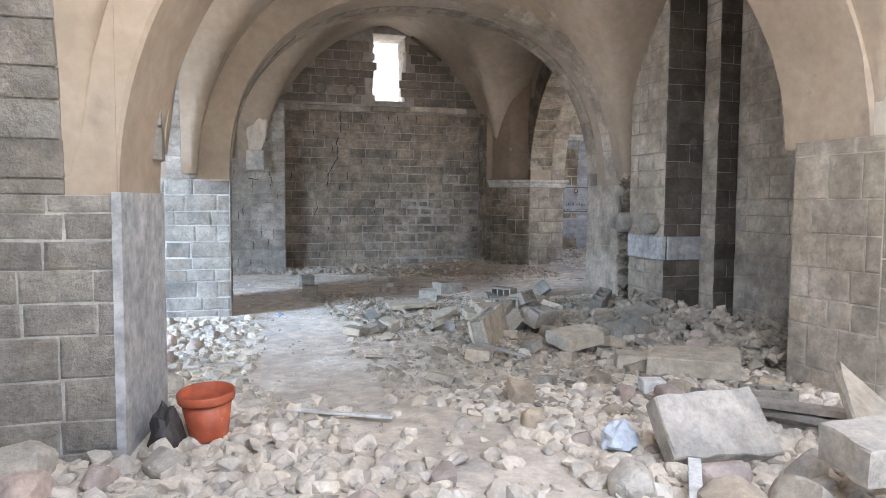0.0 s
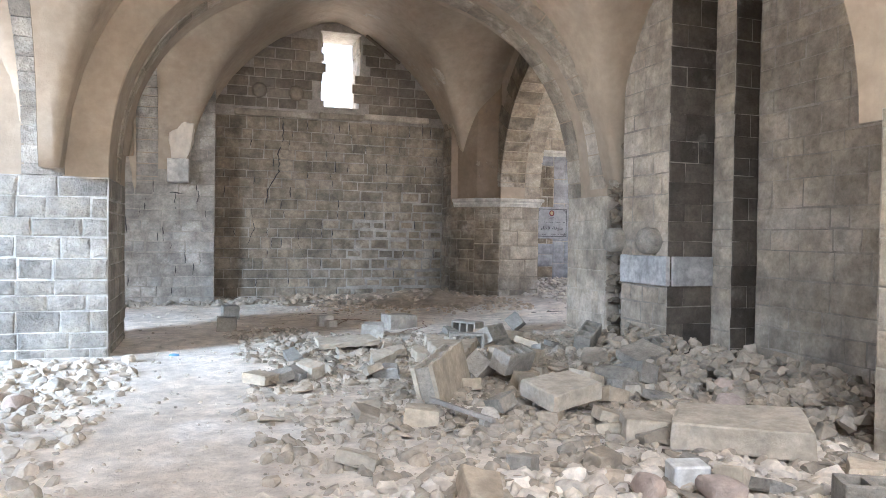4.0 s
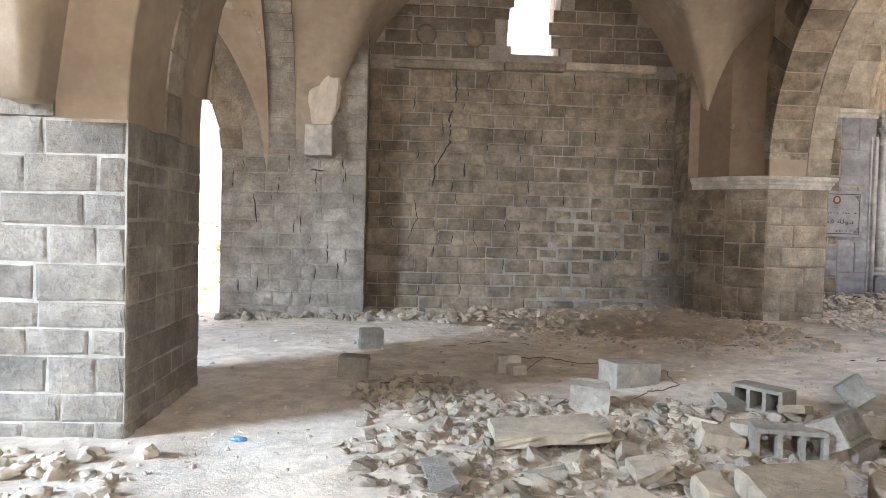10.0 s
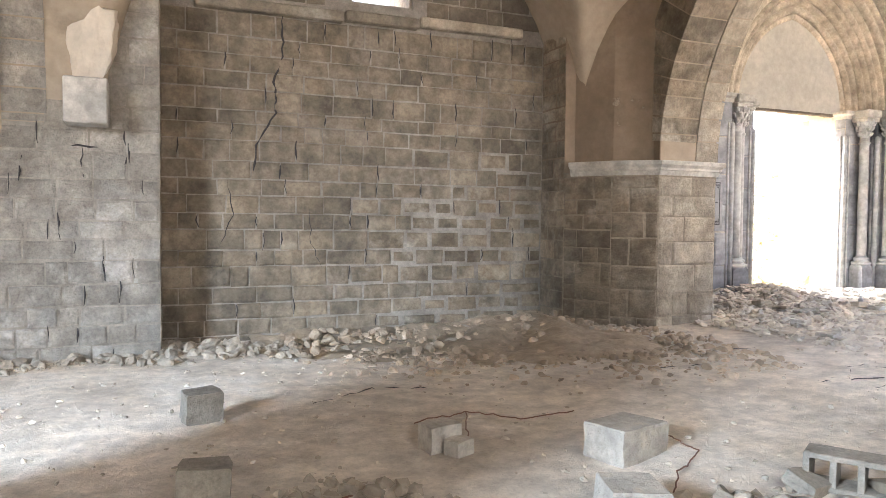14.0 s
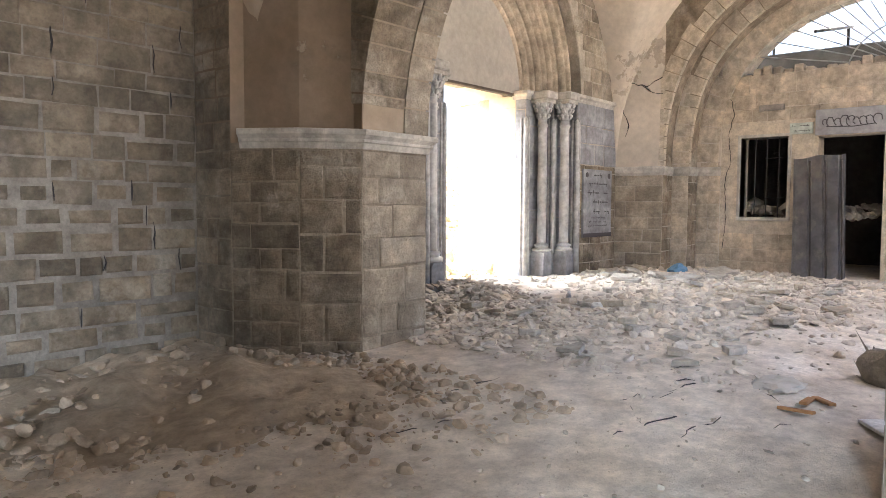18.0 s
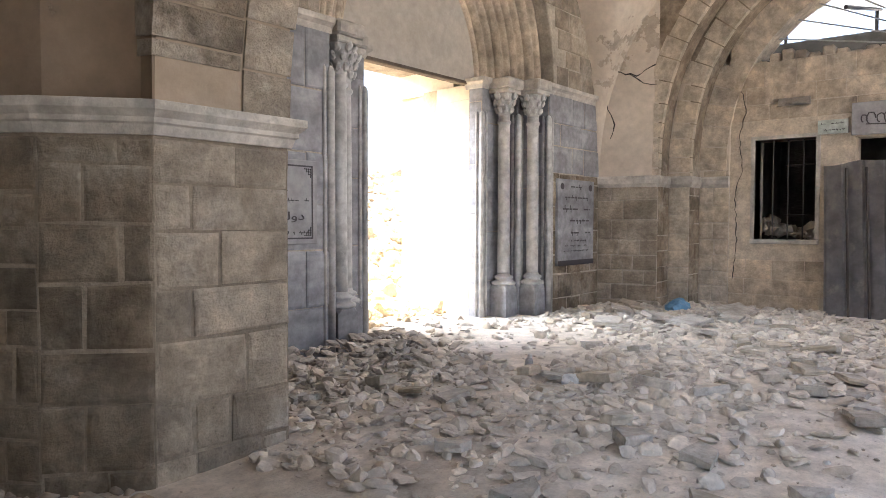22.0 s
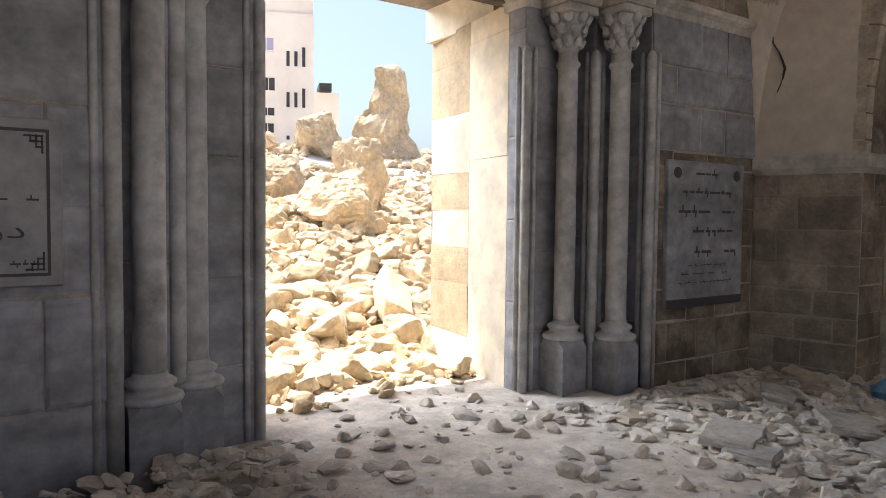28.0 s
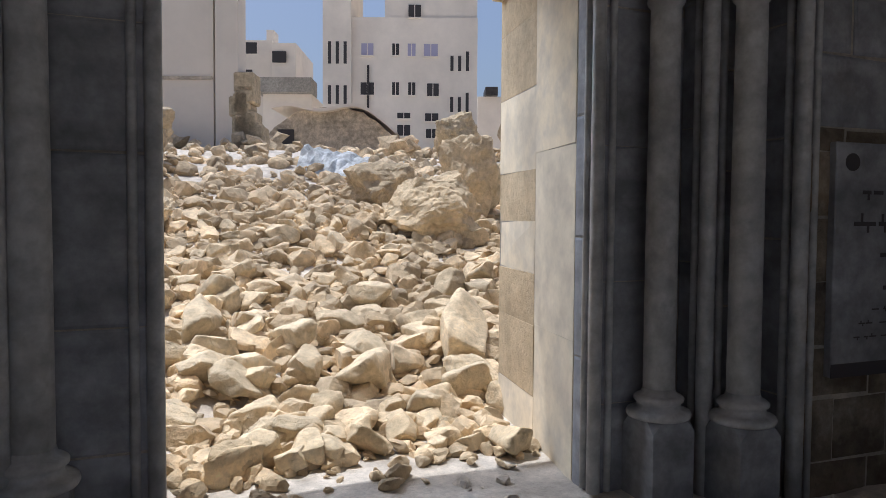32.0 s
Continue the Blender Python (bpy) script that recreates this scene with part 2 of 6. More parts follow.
MARBLE = material("grey_marble", (0.30, 0.305, 0.325), rough=0.6, band=0.2, dark=0.7, light=1.15, stain=(0.21, 0.205, 0.205), stain_at=0.58, stain_scale=1.7, bump=0.08, fine=12, grain=0.1)
MARBLE_PALE = material("pale_grey_marble", (0.47, 0.47, 0.465), rough=0.55, band=0.1, dark=0.8, light=1.12, stain=(0.33, 0.33, 0.33), stain_at=0.6, stain_scale=2.2, bump=0.08, fine=12, grain=0.1)
DUST = material("dusty_floor", pits=16, color=(0.72, 0.65, 0.56), dark=0.76, light=1.12, big=0.6, fine=18, hue=(0.64, 0.56, 0.46), stain=(0.74, 0.69, 0.62), stain_at=0.56, stain_scale=0.8, bump=0.45, bump_scale=24, grain=0.1)
RUBBLE = material("rubble_stone", (0.38, 0.335, 0.275), vary=0.2, island=True, dark=0.85, light=1.15, bump=0.8, fine=20)
RUBBLE_OUT = material("yellow_rubble_stone", pits=5, grey=0.0, color=(0.62, 0.495, 0.33), vary=0.3, island=True, dark=0.8, light=1.15, bump=0.9, fine=14)
RUBBLE_BLOCK = material("brown_broken_block", (0.36, 0.31, 0.245), vary=0.2, dark=0.8, light=1.15, bump=0.8, fine=20)
CHIPS = material("small_chips", (0.48, 0.43, 0.36), vary=0.25, island=True, dark=0.85, light=1.12, bump=0.4, fine=20)
EARTHY = material("earth_brown_rubble", (0.43, 0.35, 0.265), vary=0.3, island=True, dark=0.8, light=1.15, bump=0.8, fine=20)
LOOSE = material("loose_stone", (0.42, 0.36, 0.28), vary=0.3, dark=0.85, light=1.15, bump=0.8, fine=20)
LOOSE_OUT = material("yellow_loose_stone", pits=7, grey=0.0, color=(0.66, 0.54, 0.365), vary=0.2, dark=0.8, light=1.15, bump=0.9, fine=14)
EARTH = material("rubble_earth", pits=9, color=(0.45, 0.365, 0.265), dark=0.7, light=1.2, fine=8, bump=1.0, big=0.4)
CONCRETE = material("broken_concrete", pits=16, color=(0.33, 0.31, 0.275), vary=0.15, dark=0.8, light=1.15, fine=35, bump=0.7)
TERRACOTTA = material("terracotta_plastic", grey=0.0, color=(0.42, 0.10, 0.045), rough=0.5, dark=0.85, light=1.1, bump=0.1, stain=(0.5, 0.25, 0.18), stain_at=0.6, stain_scale=6.0)
ZINC = material("grey_sheet_metal", (0.30, 0.30, 0.31), rough=0.55, metal=0.3, dark=0.8, light=1.15, fine=5, bump=0.1, stain=(0.36, 0.34, 0.31), stain_at=0.55, stain_scale=2.5, grain=0.1)
IRON = material("dark_iron", (0.07, 0.06, 0.055), rough=0.6, metal=0.4, fine=30, bump=0.2)
WHITE_STONE = material("white_marble_tablet", (0.31, 0.31, 0.32), rough=0.6, dark=0.85, light=1.08, bump=0.1, grain=0.1)
INK = plain("dark_lettering", (0.06, 0.055, 0.06))
FACADE = material("far_facade_render", grey=0.0, color=(0.78, 0.70, 0.60), dark=0.88, light=1.06, big=0.1, fine=0.6, bump=0.0, stain=(0.64, 0.56, 0.47), stain_at=0.6, stain_scale=0.12, grain=0.05, mottle=0.0)
# Near-black that paints in the shade inside windows, cracks and hollows.
DARK = plain("dark_interior", (0.05, 0.045, 0.045), 0.9)
GLASS = plain("window_glass", (0.06, 0.07, 0.09), 0.15)
RUBBLE_PALE = material("pale_plaster_rubble", (0.62, 0.565, 0.49), vary=0.15, island=True, dark=0.85, light=1.12, bump=0.6, fine=20)
LIMEWASH = material("white_dusted_stone", pits=10, color=(0.48, 0.45, 0.40), vary=0.12, dark=0.75, light=1.12, fine=18, bump=0.6, stain=(0.45, 0.38, 0.29), stain_at=0.6, stain_scale=3.0)
SANDSLAB = material("sandy_concrete", (0.46, 0.41, 0.33), vary=0.1, dark=0.85, light=1.1, fine=22, bump=0.5, stain=(0.38, 0.35, 0.30), stain_at=0.6, stain_scale=3.0, grain=0.14)
PINKSTONE = material("pinkish_stone", (0.52, 0.43, 0.38), vary=0.15, dark=0.75, light=1.15, fine=16, bump=0.8)
WHITE_PAINT = material("white_painted_surface", (0.68, 0.68, 0.66), rough=0.6, dark=0.85, light=1.05, fine=12, bump=0.1)
OLD_TIMBER = material("weathered_grey_timber", (0.33, 0.30, 0.27), dark=0.7, light=1.2, fine=30, bump=0.5)
ORANGE_WOOD = material("orange_brown_wood", grey=0.0, color=(0.40, 0.20, 0.08), dark=0.7, light=1.2, fine=30, bump=0.4)
PALE_SHEET = material("pale_crushed_sheet", (0.70, 0.73, 0.75), rough=0.5, dark=0.8, light=1.1, fine=6, bump=0.2)
BLUEGREY = material("blue_grey_plastic", (0.58, 0.62, 0.68), rough=0.6, dark=0.8, light=1.1, fine=10, bump=0.2)
BLUE_BAG = material("blue_plastic", grey=0.0, color=(0.12, 0.26, 0.42), rough=0.5, dark=0.7, light=1.3, fine=10, bump=0.2)
PALE_GREEN = material("pale_green_paint", (0.42, 0.48, 0.44), rough=0.6, dark=0.85, light=1.08, fine=12, bump=0.1)
GREY_PAINT = material("grey_painted_iron", (0.34, 0.34, 0.33), rough=0.6, dark=0.8, light=1.1, fine=20, bump=0.2)
WIRE = plain("reddish_wire", (0.16, 0.075, 0.045))
MAROON = plain("dark_red_enamel", (0.16, 0.04, 0.04))
GOLD = plain("tan_enamel", (0.42, 0.32, 0.18))
SHUTTER = plain("lilac_shutter", (0.36, 0.34, 0.46))

AWNING = material("translucent_awning_sheet", (0.55, 0.58, 0.56), rough=0.6, dark=0.85, light=1.08, fine=12, bump=0.1, grain=0.08)
AWNING.node_tree.nodes["Principled BSDF"].inputs["Transmission Weight"].default_value = 0.35

# ---- geometry helpers ----
def mesh_ob(name, verts, faces, mat, parent=None, label="", smooth=False):
    me = bpy.data.meshes.new(name)
    me.from_pydata([tuple(v) for v in verts], [], faces)
    me.materials.append(mat)
    if smooth:
        me.polygons.foreach_set("use_smooth", [True] * len(me.polygons))
    me.update()
    ob = new(name, me)
    ob.parent = parent
    if label:
        ob["label"] = label
    return ob


def part(name, bm, mat, parent=None, label="", smooth=False):
    """Links a bmesh as one mesh object under a thing or a part."""
    me = bpy.data.meshes.new(name)
    bmesh.ops.recalc_face_normals(bm, faces=bm.faces)
    bm.to_mesh(me)
    bm.free()
    me.materials.append(mat)
    if smooth:
        me.polygons.foreach_set("use_smooth", [True] * len(me.polygons))
    ob = new(name, me)
    ob.parent = parent
    if label:
        ob["label"] = label
    return ob


def box(bm, x0, x1, y0, y1, z0, z1, m=None, bevel=0.0):
    vs = [bm.verts.new((x, y, z)) for x in (x0, x1) for y in (y0, y1) for z in (z0, z1)]
    fs = [bm.faces.new([vs[i] for i in f]) for f in ((0, 1, 3, 2), (4, 6, 7, 5), (0, 4, 5, 1), (2, 3, 7, 6), (0, 2, 6, 4), (1, 5, 7, 3))]
    if bevel:
        es = list({e for f in fs for e in f.edges})
        r = bmesh.ops.bevel(bm, geom=es, offset=bevel, segments=1, affect="EDGES", profile=0.5)
        vs = list({v for f in r["faces"] for v in f.verts} | {v for v in vs if v.is_valid})
    if m is not None:
        bmesh.ops.transform(bm, matrix=m, verts=[v for v in vs if v.is_valid])
    return vs


def prism(bm, pts, z0, z1):
    """An upright prism over a plan polygon."""
    lo, hi = [bm.verts.new((x, y, z0)) for x, y in pts], [bm.verts.new((x, y, z1)) for x, y in pts]
    n = len(pts)
    bm.faces.new(lo[::-1])
    bm.faces.new(hi)
    for i in range(n):
        bm.faces.new((lo[i], lo[(i + 1) % n], hi[(i + 1) % n], hi[i]))


def lathe(bm, profile, segs=20, m=None):
    """A turned solid from (radius, height) pairs."""
    rings = []
    for r, z in profile:
        rings.append([bm.verts.new((r * math.cos(2 * math.pi * k / segs), r * math.sin(2 * math.pi * k / segs), z)) for k in range(segs)])
    for a, b in zip(rings, rings[1:]):
        for k in range(segs):
            bm.faces.new((a[k], a[(k + 1) % segs], b[(k + 1) % segs], b[k]))
    bm.faces.new(rings[0][::-1])
    bm.faces.new(rings[-1])
    if m is not None:
        bmesh.ops.transform(bm, matrix=m, verts=[v for r in rings for v in r])


def tube(bm, pts, r, segs=6):
    """A bent rod through points."""
    rings = []
    for i, p in enumerate(pts):
        d = (Vector(pts[min(i + 1, len(pts) - 1)]) - Vector(pts[max(i - 1, 0)])).normalized()
        q = d.to_track_quat("Z", "Y")
        rings.append([bm.verts.new(Vector(p) + q @ Vector((r * math.cos(2 * math.pi * k / segs), r * math.sin(2 * math.pi * k / segs), 0))) for k in range(segs)])
    for a, b in zip(rings, rings[1:]):
        for k in range(segs):
            bm.faces.new((a[k], a[(k + 1) % segs], b[(k + 1) % segs], b[k]))
    bm.faces.new(rings[0][::-1])
    bm.faces.new(rings[-1])


def curve_z(x, h, rise, p=2.0):
    """Height of an arch above its springing at x from its middle: rounded when low, pointed when high."""
    x = min(abs(x), h)
    if rise <= h:
        return rise * max(0.0, 1 - (x / h) ** p) ** (1 / p)
    r = (rise * rise + h * h) / (2 * h)
    return math.sqrt(max(0.0, r * r - (x + r - h) ** 2))


def spans(a, b, n):
    """Points from a to b, closer together towards both ends."""
    return [(a + b) / 2 - (b - a) / 2 * math.cos(math.pi * i / n) for i in range(n + 1)]


def arch_wall(name, axis, a, b, lo, hi, spring, rise, top, mat, parent=None, n=40, rough=0.0, p=2.0, spring_b=None, splay=0.0):
    """The solid above an arched opening from a to b along one axis, lo to hi thick, up to top."""
    c, h = (a + b) / 2, (b - a) / 2
    spring_b = spring if spring_b is None else spring_b
    verts, faces = [], []
    n = max(n, int((b - a) / 0.045))
    rnd = random.Random(name + str(a))
    seed = rnd.uniform(0, 90)
    worn = lambda s, k: 0.008 + 0.03 * max(0.0, noise.noise(Vector((s * 2.5, seed, k)))) + 0.03 * max(0.0, noise.noise(Vector((s * 9, seed, k + 5))) - 0.15)
    for s in spans(a, b, n):
        lift = spring if s < c else spring_b
        z = lift + curve_z(s - c, h, spring + rise - lift, p)
        out = Vector((s - c, (z - lift) * h / max(0.1, rise))).normalized()
        z += rough * noise.noise(Vector((s * 4, seed, 1))) + rough * 0.4 * rnd.uniform(-1, 1)
        h2 = hi if not isinstance(hi, tuple) else hi[0] + (hi[1] - hi[0]) * (s - a) / (b - a)
        c1, c2 = worn(s, 0.0), worn(s, 3.0)
        k0 = 1 + splay / h if s < c else 1.0
        for u, w, zz in ((s + out.x * c1, lo, z + out.y * c1), (s, lo + c1, z), (s, h2 - c2, z), (s + out.x * c2, h2, z + out.y * c2), (s, h2, top), (s, lo, top)):
            if w < (lo + h2) / 2:
                u = c + (u - c) * k0
            verts.append((u, w, zz) if axis == "x" else (w, u, zz))
    for i in range(n):
        k, m = 6 * i, 6 * i + 6
        faces += [(k + q_, m + q_, m + (q_ + 1) % 6, k + (q_ + 1) % 6) for q_ in range(6)]
    faces += [(0, 1, 2, 3, 4, 5), tuple(6 * n + q_ for q_ in (5, 4, 3, 2, 1, 0))]
    return mesh_ob(name, verts, faces, mat, parent)


def voussoirs(parent, axis, c, h, spring, rise, w0, w1, depth, mat, seed, p=2.0, arc=0.30, f0=0.0, f1=1.0, side=0):
    """Wedge stones along an arch's edge, from the share f0 to f1 of its run; proud of the soffit and of one face."""
    rng = random.Random(seed)
    pts = []
    for i in range(400):
        s = -h * math.cos(math.pi * i / 399)
        pts.append((s, spring + curve_z(s, h, rise, p)))
    run = [0.0]
    for q0, q1 in zip(pts, pts[1:]):
        run.append(run[-1] + math.hypot(q1[0] - q0[0], q1[1] - q0[1]))
    total = run[-1]

    def at(d):
        k = min(398, max(0, int(np.searchsorted(run, d)) - 1))
        t = (d - run[k]) / max(1e-6, run[k + 1] - run[k])
        q0, q1 = pts[k], pts[k + 1]
        e = Vector((q1[0] - q0[0], q1[1] - q0[1])).normalized()
        return Vector((q0[0] + (q1[0] - q0[0]) * t, q0[1] + (q1[1] - q0[1]) * t)), Vector((-e.y, e.x))
    d = total * f0
    while d < total * f1 - 0.05:
        l = min(arc * rng.choice((0.8, 1.0, 1.15)), total * f1 - d)
        (a0, n0), (a1, n1) = at(d + 0.008), at(d + l - 0.008)
        out = depth * rng.choice((0.85, 1.0, 1.1))
        pr = 0.012 + rng.uniform(0, 0.006)
        vs = []
        for w in (w0 - pr, w1 + pr):
            for q, nn, k in ((a0, n0, -pr), (a1, n1, -pr), (a1, n1, out), (a0, n0, out)):
                v = q + nn * k
                vs.append((c + v.x, w, v.y) if axis == "x" else (w, c + v.x, v.y))
        mesh_ob("voussoir", vs, [(0, 1, 2, 3), (7, 6, 5, 4), (0, 4, 5, 1), (1, 5, 6, 2), (2, 6, 7, 3), (3, 7, 4, 0)], mat, parent)
        d += l


def vault(name, x0, x1, y0, y1, spring, top, mat, left, right, rise_x, low, high, rise_y, n=52, p=2.0):
    """A groin vault: where two barrels cross, the higher one opens. left and right: the barrel's edges at y0 and y1; low and high: at x0 and x1."""
    xs, ys = spans(x0, x1, n), spans(y0, y1, n)
    mix = lambda e, t: e[0] + (e[1] - e[0]) * t
    verts, faces = [], []
    for x in xs:
        for y in ys:
            u, v = (x - x0) / (x1 - x0), (y - y0) / (y1 - y0)
            l, r, lo, hi = mix(left, v), mix(right, v), mix(low, u), mix(high, u)
            z = spring + max(curve_z(x - (l + r) / 2, (r - l) / 2, rise_x, p), curve_z(y - (lo + hi) / 2, (hi - lo) / 2, rise_y, p))
            verts.append((x, y, min(top - 0.1, z + 0.02 * noise.noise(Vector((x * 1.3, y * 1.3, z * 1.3))) + 0.006 * noise.noise(Vector((x * 6, y * 6, z * 6))))))
    w = n + 1
    for i in range(n):
        for j in range(n):
            faces.append((i * w + j, i * w + j + 1, (i + 1) * w + j + 1, (i + 1) * w + j))
    k = len(verts)
    verts += [(x0, y0, top), (x1, y0, top), (x1, y1, top), (x0, y1, top)]
    faces += [(k, k + 1, k + 2, k + 3),
              (k, *[i * w for i in range(w)], k + 1), (k + 3, *[i * w + n for i in range(w)], k + 2),
              (k, *range(w), k + 3), (k + 1, *[n * w + j for j in range(w)], k + 2)]
    ob = mesh_ob(name, verts, faces, mat)
    ob.data.polygons.foreach_set("use_smooth", [i < n * n for i in range(len(ob.data.polygons))])
    return ob


def crack(parent, pts, width, mat):
    """A jagged dark crack across a surface, through points on it."""
    rng = random.Random(repr(pts))
    line = []
    for a, b in zip(pts, pts[1:]):
        a, b = Vector(a), Vector(b)
        n = max(2, int((b - a).length / 0.07))
        for i in range(n):
            q = a.lerp(b, i / n)
            line.append(q + Vector((rng.uniform(-1, 1), rng.uniform(-1, 1), rng.uniform(-1, 1))) * 0.015)
    line.append(Vector(pts[-1]))
    bm = bmesh.new()
    rings = []
    for i, q in enumerate(line):
        r = width * rng.uniform(0.35, 1.0) * (0.4 if i in (0, len(line) - 1) else 1.0)
        rings.append([bm.verts.new(q + Vector(o) * r) for o in ((-1, 0, 0), (0, -1, 0), (0, 0, 1), (1, 0, 0), (0, 1, 0), (0, 0, -1))])
    for a, b in zip(rings, rings[1:]):
        for k in range(6):
            bm.faces.new((a[k], a[(k + 1) % 6], b[(k + 1) % 6], b[k]))
    return part("crack", bm, mat, parent, "dark crack")


BLOCKS = {}


def block_mesh(l, h, mat, rng, proud):
    """One dressed stone with worn edges: length l, height h, its face towards -y."""
    key = (round(l, 2), round(h, 2), mat.name, proud, rng.randrange(3))
    if key not in BLOCKS:
        r2 = random.Random(repr(key))
        j = lambda s: r2.uniform(-s, s)
        e = min(0.011, proud)
        w = 0.9 * e if proud < 0.01 else 2.0 * e
        b = 0.003 if proud < 0.01 else 0.007
        verts = [(0, 0.01, 0), (l, 0.01, 0), (l, 0.01, h), (0, 0.01, h)]
        verts += [(j(b), -proud * .35, j(b)), (l + j(b), -proud * .35, j(b)), (l + j(b), -proud * .35, h + j(b)), (j(b), -proud * .35, h + j(b))]
        verts += [(e + abs(j(w)), -proud + j(.002), e + abs(j(w))), (l - e - abs(j(w)), -proud + j(.002), e + abs(j(w))),
                  (l - e - abs(j(w)), -proud + j(.002), h - e - abs(j(w))), (e + abs(j(w)), -proud + j(.002), h - e - abs(j(w)))]
        verts += [(l * (0.4 + 0.2 * r2.random()), -proud - 0.004 - 0.004 * r2.random(), h * (0.4 + 0.2 * r2.random()))]
        faces = [(a + i, a + (i + 1) % 4, a + 4 + (i + 1) % 4, a + 4 + i) for a in (0, 4) for i in range(4)]
        faces += [(8 + i, 8 + (i + 1) % 4, 12) for i in range(4)]
        me = bpy.data.meshes.new("block")
        me.from_pydata(verts, [], faces)
        me.materials.append(mat)
        me.update()
        BLOCKS[key] = me
    return BLOCKS[key]


def stones(parent, p0, p1, z0, z1, course=0.2, length=0.38, mat=None, seed=1, keep=None, proud=0.012, joint=0.012, missing=0.0, pick=None, gaps=0.0):
    """Courses of single stones on the face from p0 to p1; the face looks to the right of that line. pick: another stone and joint by place."""
    rng = random.Random(seed)
    r3 = random.Random(seed + 0.5)
    mat = mat or STONE
    d = Vector((p1[0] - p0[0], p1[1] - p0[1]))
    width = d.length
    yaw = math.degrees(math.atan2(d.y, d.x))
    d.normalize()
    z, row = z0, 0
    while z < z1 - 0.06:
        h = min(round(course * rng.choice((0.8, 0.9, 1.0, 1.0, 1.1, 1.25)), 2), z1 - z)
        if z1 - z - h < 0.08:
            h = z1 - z
        s = 0.0
        while s < width - 0.01:
            l = round(length * rng.choice((0.55, 0.75, 0.9, 1.0, 1.15, 1.3)), 2)
            if s == 0.0 and row % 2:
                l = round(length * 0.5, 2)
            if width - s - l < 0.12:
                l = width - s
            if (keep is None or keep(s + l / 2, z + h / 2)) and rng.random() >= missing:
                kind, jt = pick(s + l / 2, z + h / 2, r3) if pick else (mat, joint)
                ob = new("stone_block", block_mesh(l - jt, h - jt, kind, rng, proud))
                ob.parent = parent
                ob.matrix_basis = pose(p0[0] + d.x * (s + jt / 2), p0[1] + d.y * (s + jt / 2), z + jt / 2 + r3.uniform(-1, 1) * jt * 0.15, 0, r3.uniform(-0.5, 0.5), yaw) @ pose(0, r3.uniform(-0.3, 0.6) * proud, 0)
                if gaps and s > 0.1 and r3.random() < gaps:
                    gx, gy = p0[0] + d.x * s + d.y * proud * 0.9, p0[1] + d.y * s - d.x * proud * 0.9
                    crack(parent, [(gx, gy, z + h * r3.uniform(0.0, 0.35)), (gx, gy, z + h * r3.uniform(0.8, 1.25))], 0.011, DARK)
            s += l
        z += h
        row += 1


def rock(seed, n=16, flat=0.7):
    """Vertices and faces of one angular broken stone about 1 across."""
    r = random.Random(seed)
    bm = bmesh.new()
    for _ in range(n):
        v = Vector((r.gauss(0, 1), r.gauss(0, 1), r.gauss(0, 1))).normalized()
        m = max(abs(v.x), abs(v.y), abs(v.z))
        v = v * (0.5 / m * 0.55 + 0.5 * 0.45) * r.uniform(0.85, 1.1)
        bm.verts.new((v.x, v.y * r.uniform(0.7, 0.95), v.z * flat))
    res = bmesh.ops.convex_hull(bm, input=bm.verts)
    loose = [v for v in bm.verts if not v.link_faces]
    bmesh.ops.delete(bm, geom=loose, context="VERTS")
    bm.verts.index_update()
    out = [v.co.copy() for v in bm.verts], [tuple(v.index for v in f.verts) for f in bm.faces]
    bm.free()
    return out


def rough_rock(seed, n, flat, amount=0.07):
    """The same with chipped, uneven faces."""
    rv, rf = rock(seed, n, flat)
    bm = bmesh.new()
    vs = [bm.verts.new(v) for v in rv]
    for f in rf:
        bm.faces.new([vs[i] for i in f])
    bmesh.ops.subdivide_edges(bm, edges=list(bm.edges), cuts=1)
    bmesh.ops.triangulate(bm, faces=list(bm.faces))
    for v in bm.verts:
        v.co += v.co.normalized() * amount * noise.noise(v.co * 4.0 + Vector((seed * 1.7, 0, 0)))
    bm.verts.index_update()
    out = np.array([v.co for v in bm.verts]), np.array([[v.index for v in f.verts] for f in bm.faces])
    bm.free()
    return out


def lump(seed, w, d, h, cuts=3, power=5.0, rough=0.10):
    """Vertices and faces of a weathered stone: a box with rounded edges, flattened in places and worn uneven."""
    r = random.Random(seed)
    bm = bmesh.new()
    bmesh.ops.create_icosphere(bm, subdivisions=cuts, radius=1.0)
    flats = [(Vector((r.gauss(0, 1), r.gauss(0, 1), r.gauss(0, 1))).normalized(), r.uniform(0.6, 0.95)) for _ in range(10)]
    off = Vector((seed * 1.31, seed * 0.7, 0))
    for v in bm.verts:
        c = v.co.normalized()
        c = c / (abs(c.x) ** power + abs(c.y) ** power + abs(c.z) ** power) ** (1 / power)
        for n, m in flats:
            over = c.dot(n) - m
            if over > 0:
                c -= n * over * 0.97
        c *= 1 + rough * noise.noise(c * 1.6 + off) * 1.2 + rough * 0.35 * noise.noise(c * 5 + off) + rough * 0.25 * noise.noise(c * 11 + off)
        v.co = Vector((c.x * w / 2, c.y * d / 2, c.z * h / 2))
    bm.verts.index_update()
    out = np.array([v.co for v in bm.verts]), np.array([[v.index for v in f.verts] for f in bm.faces])
    bm.free()
    return out


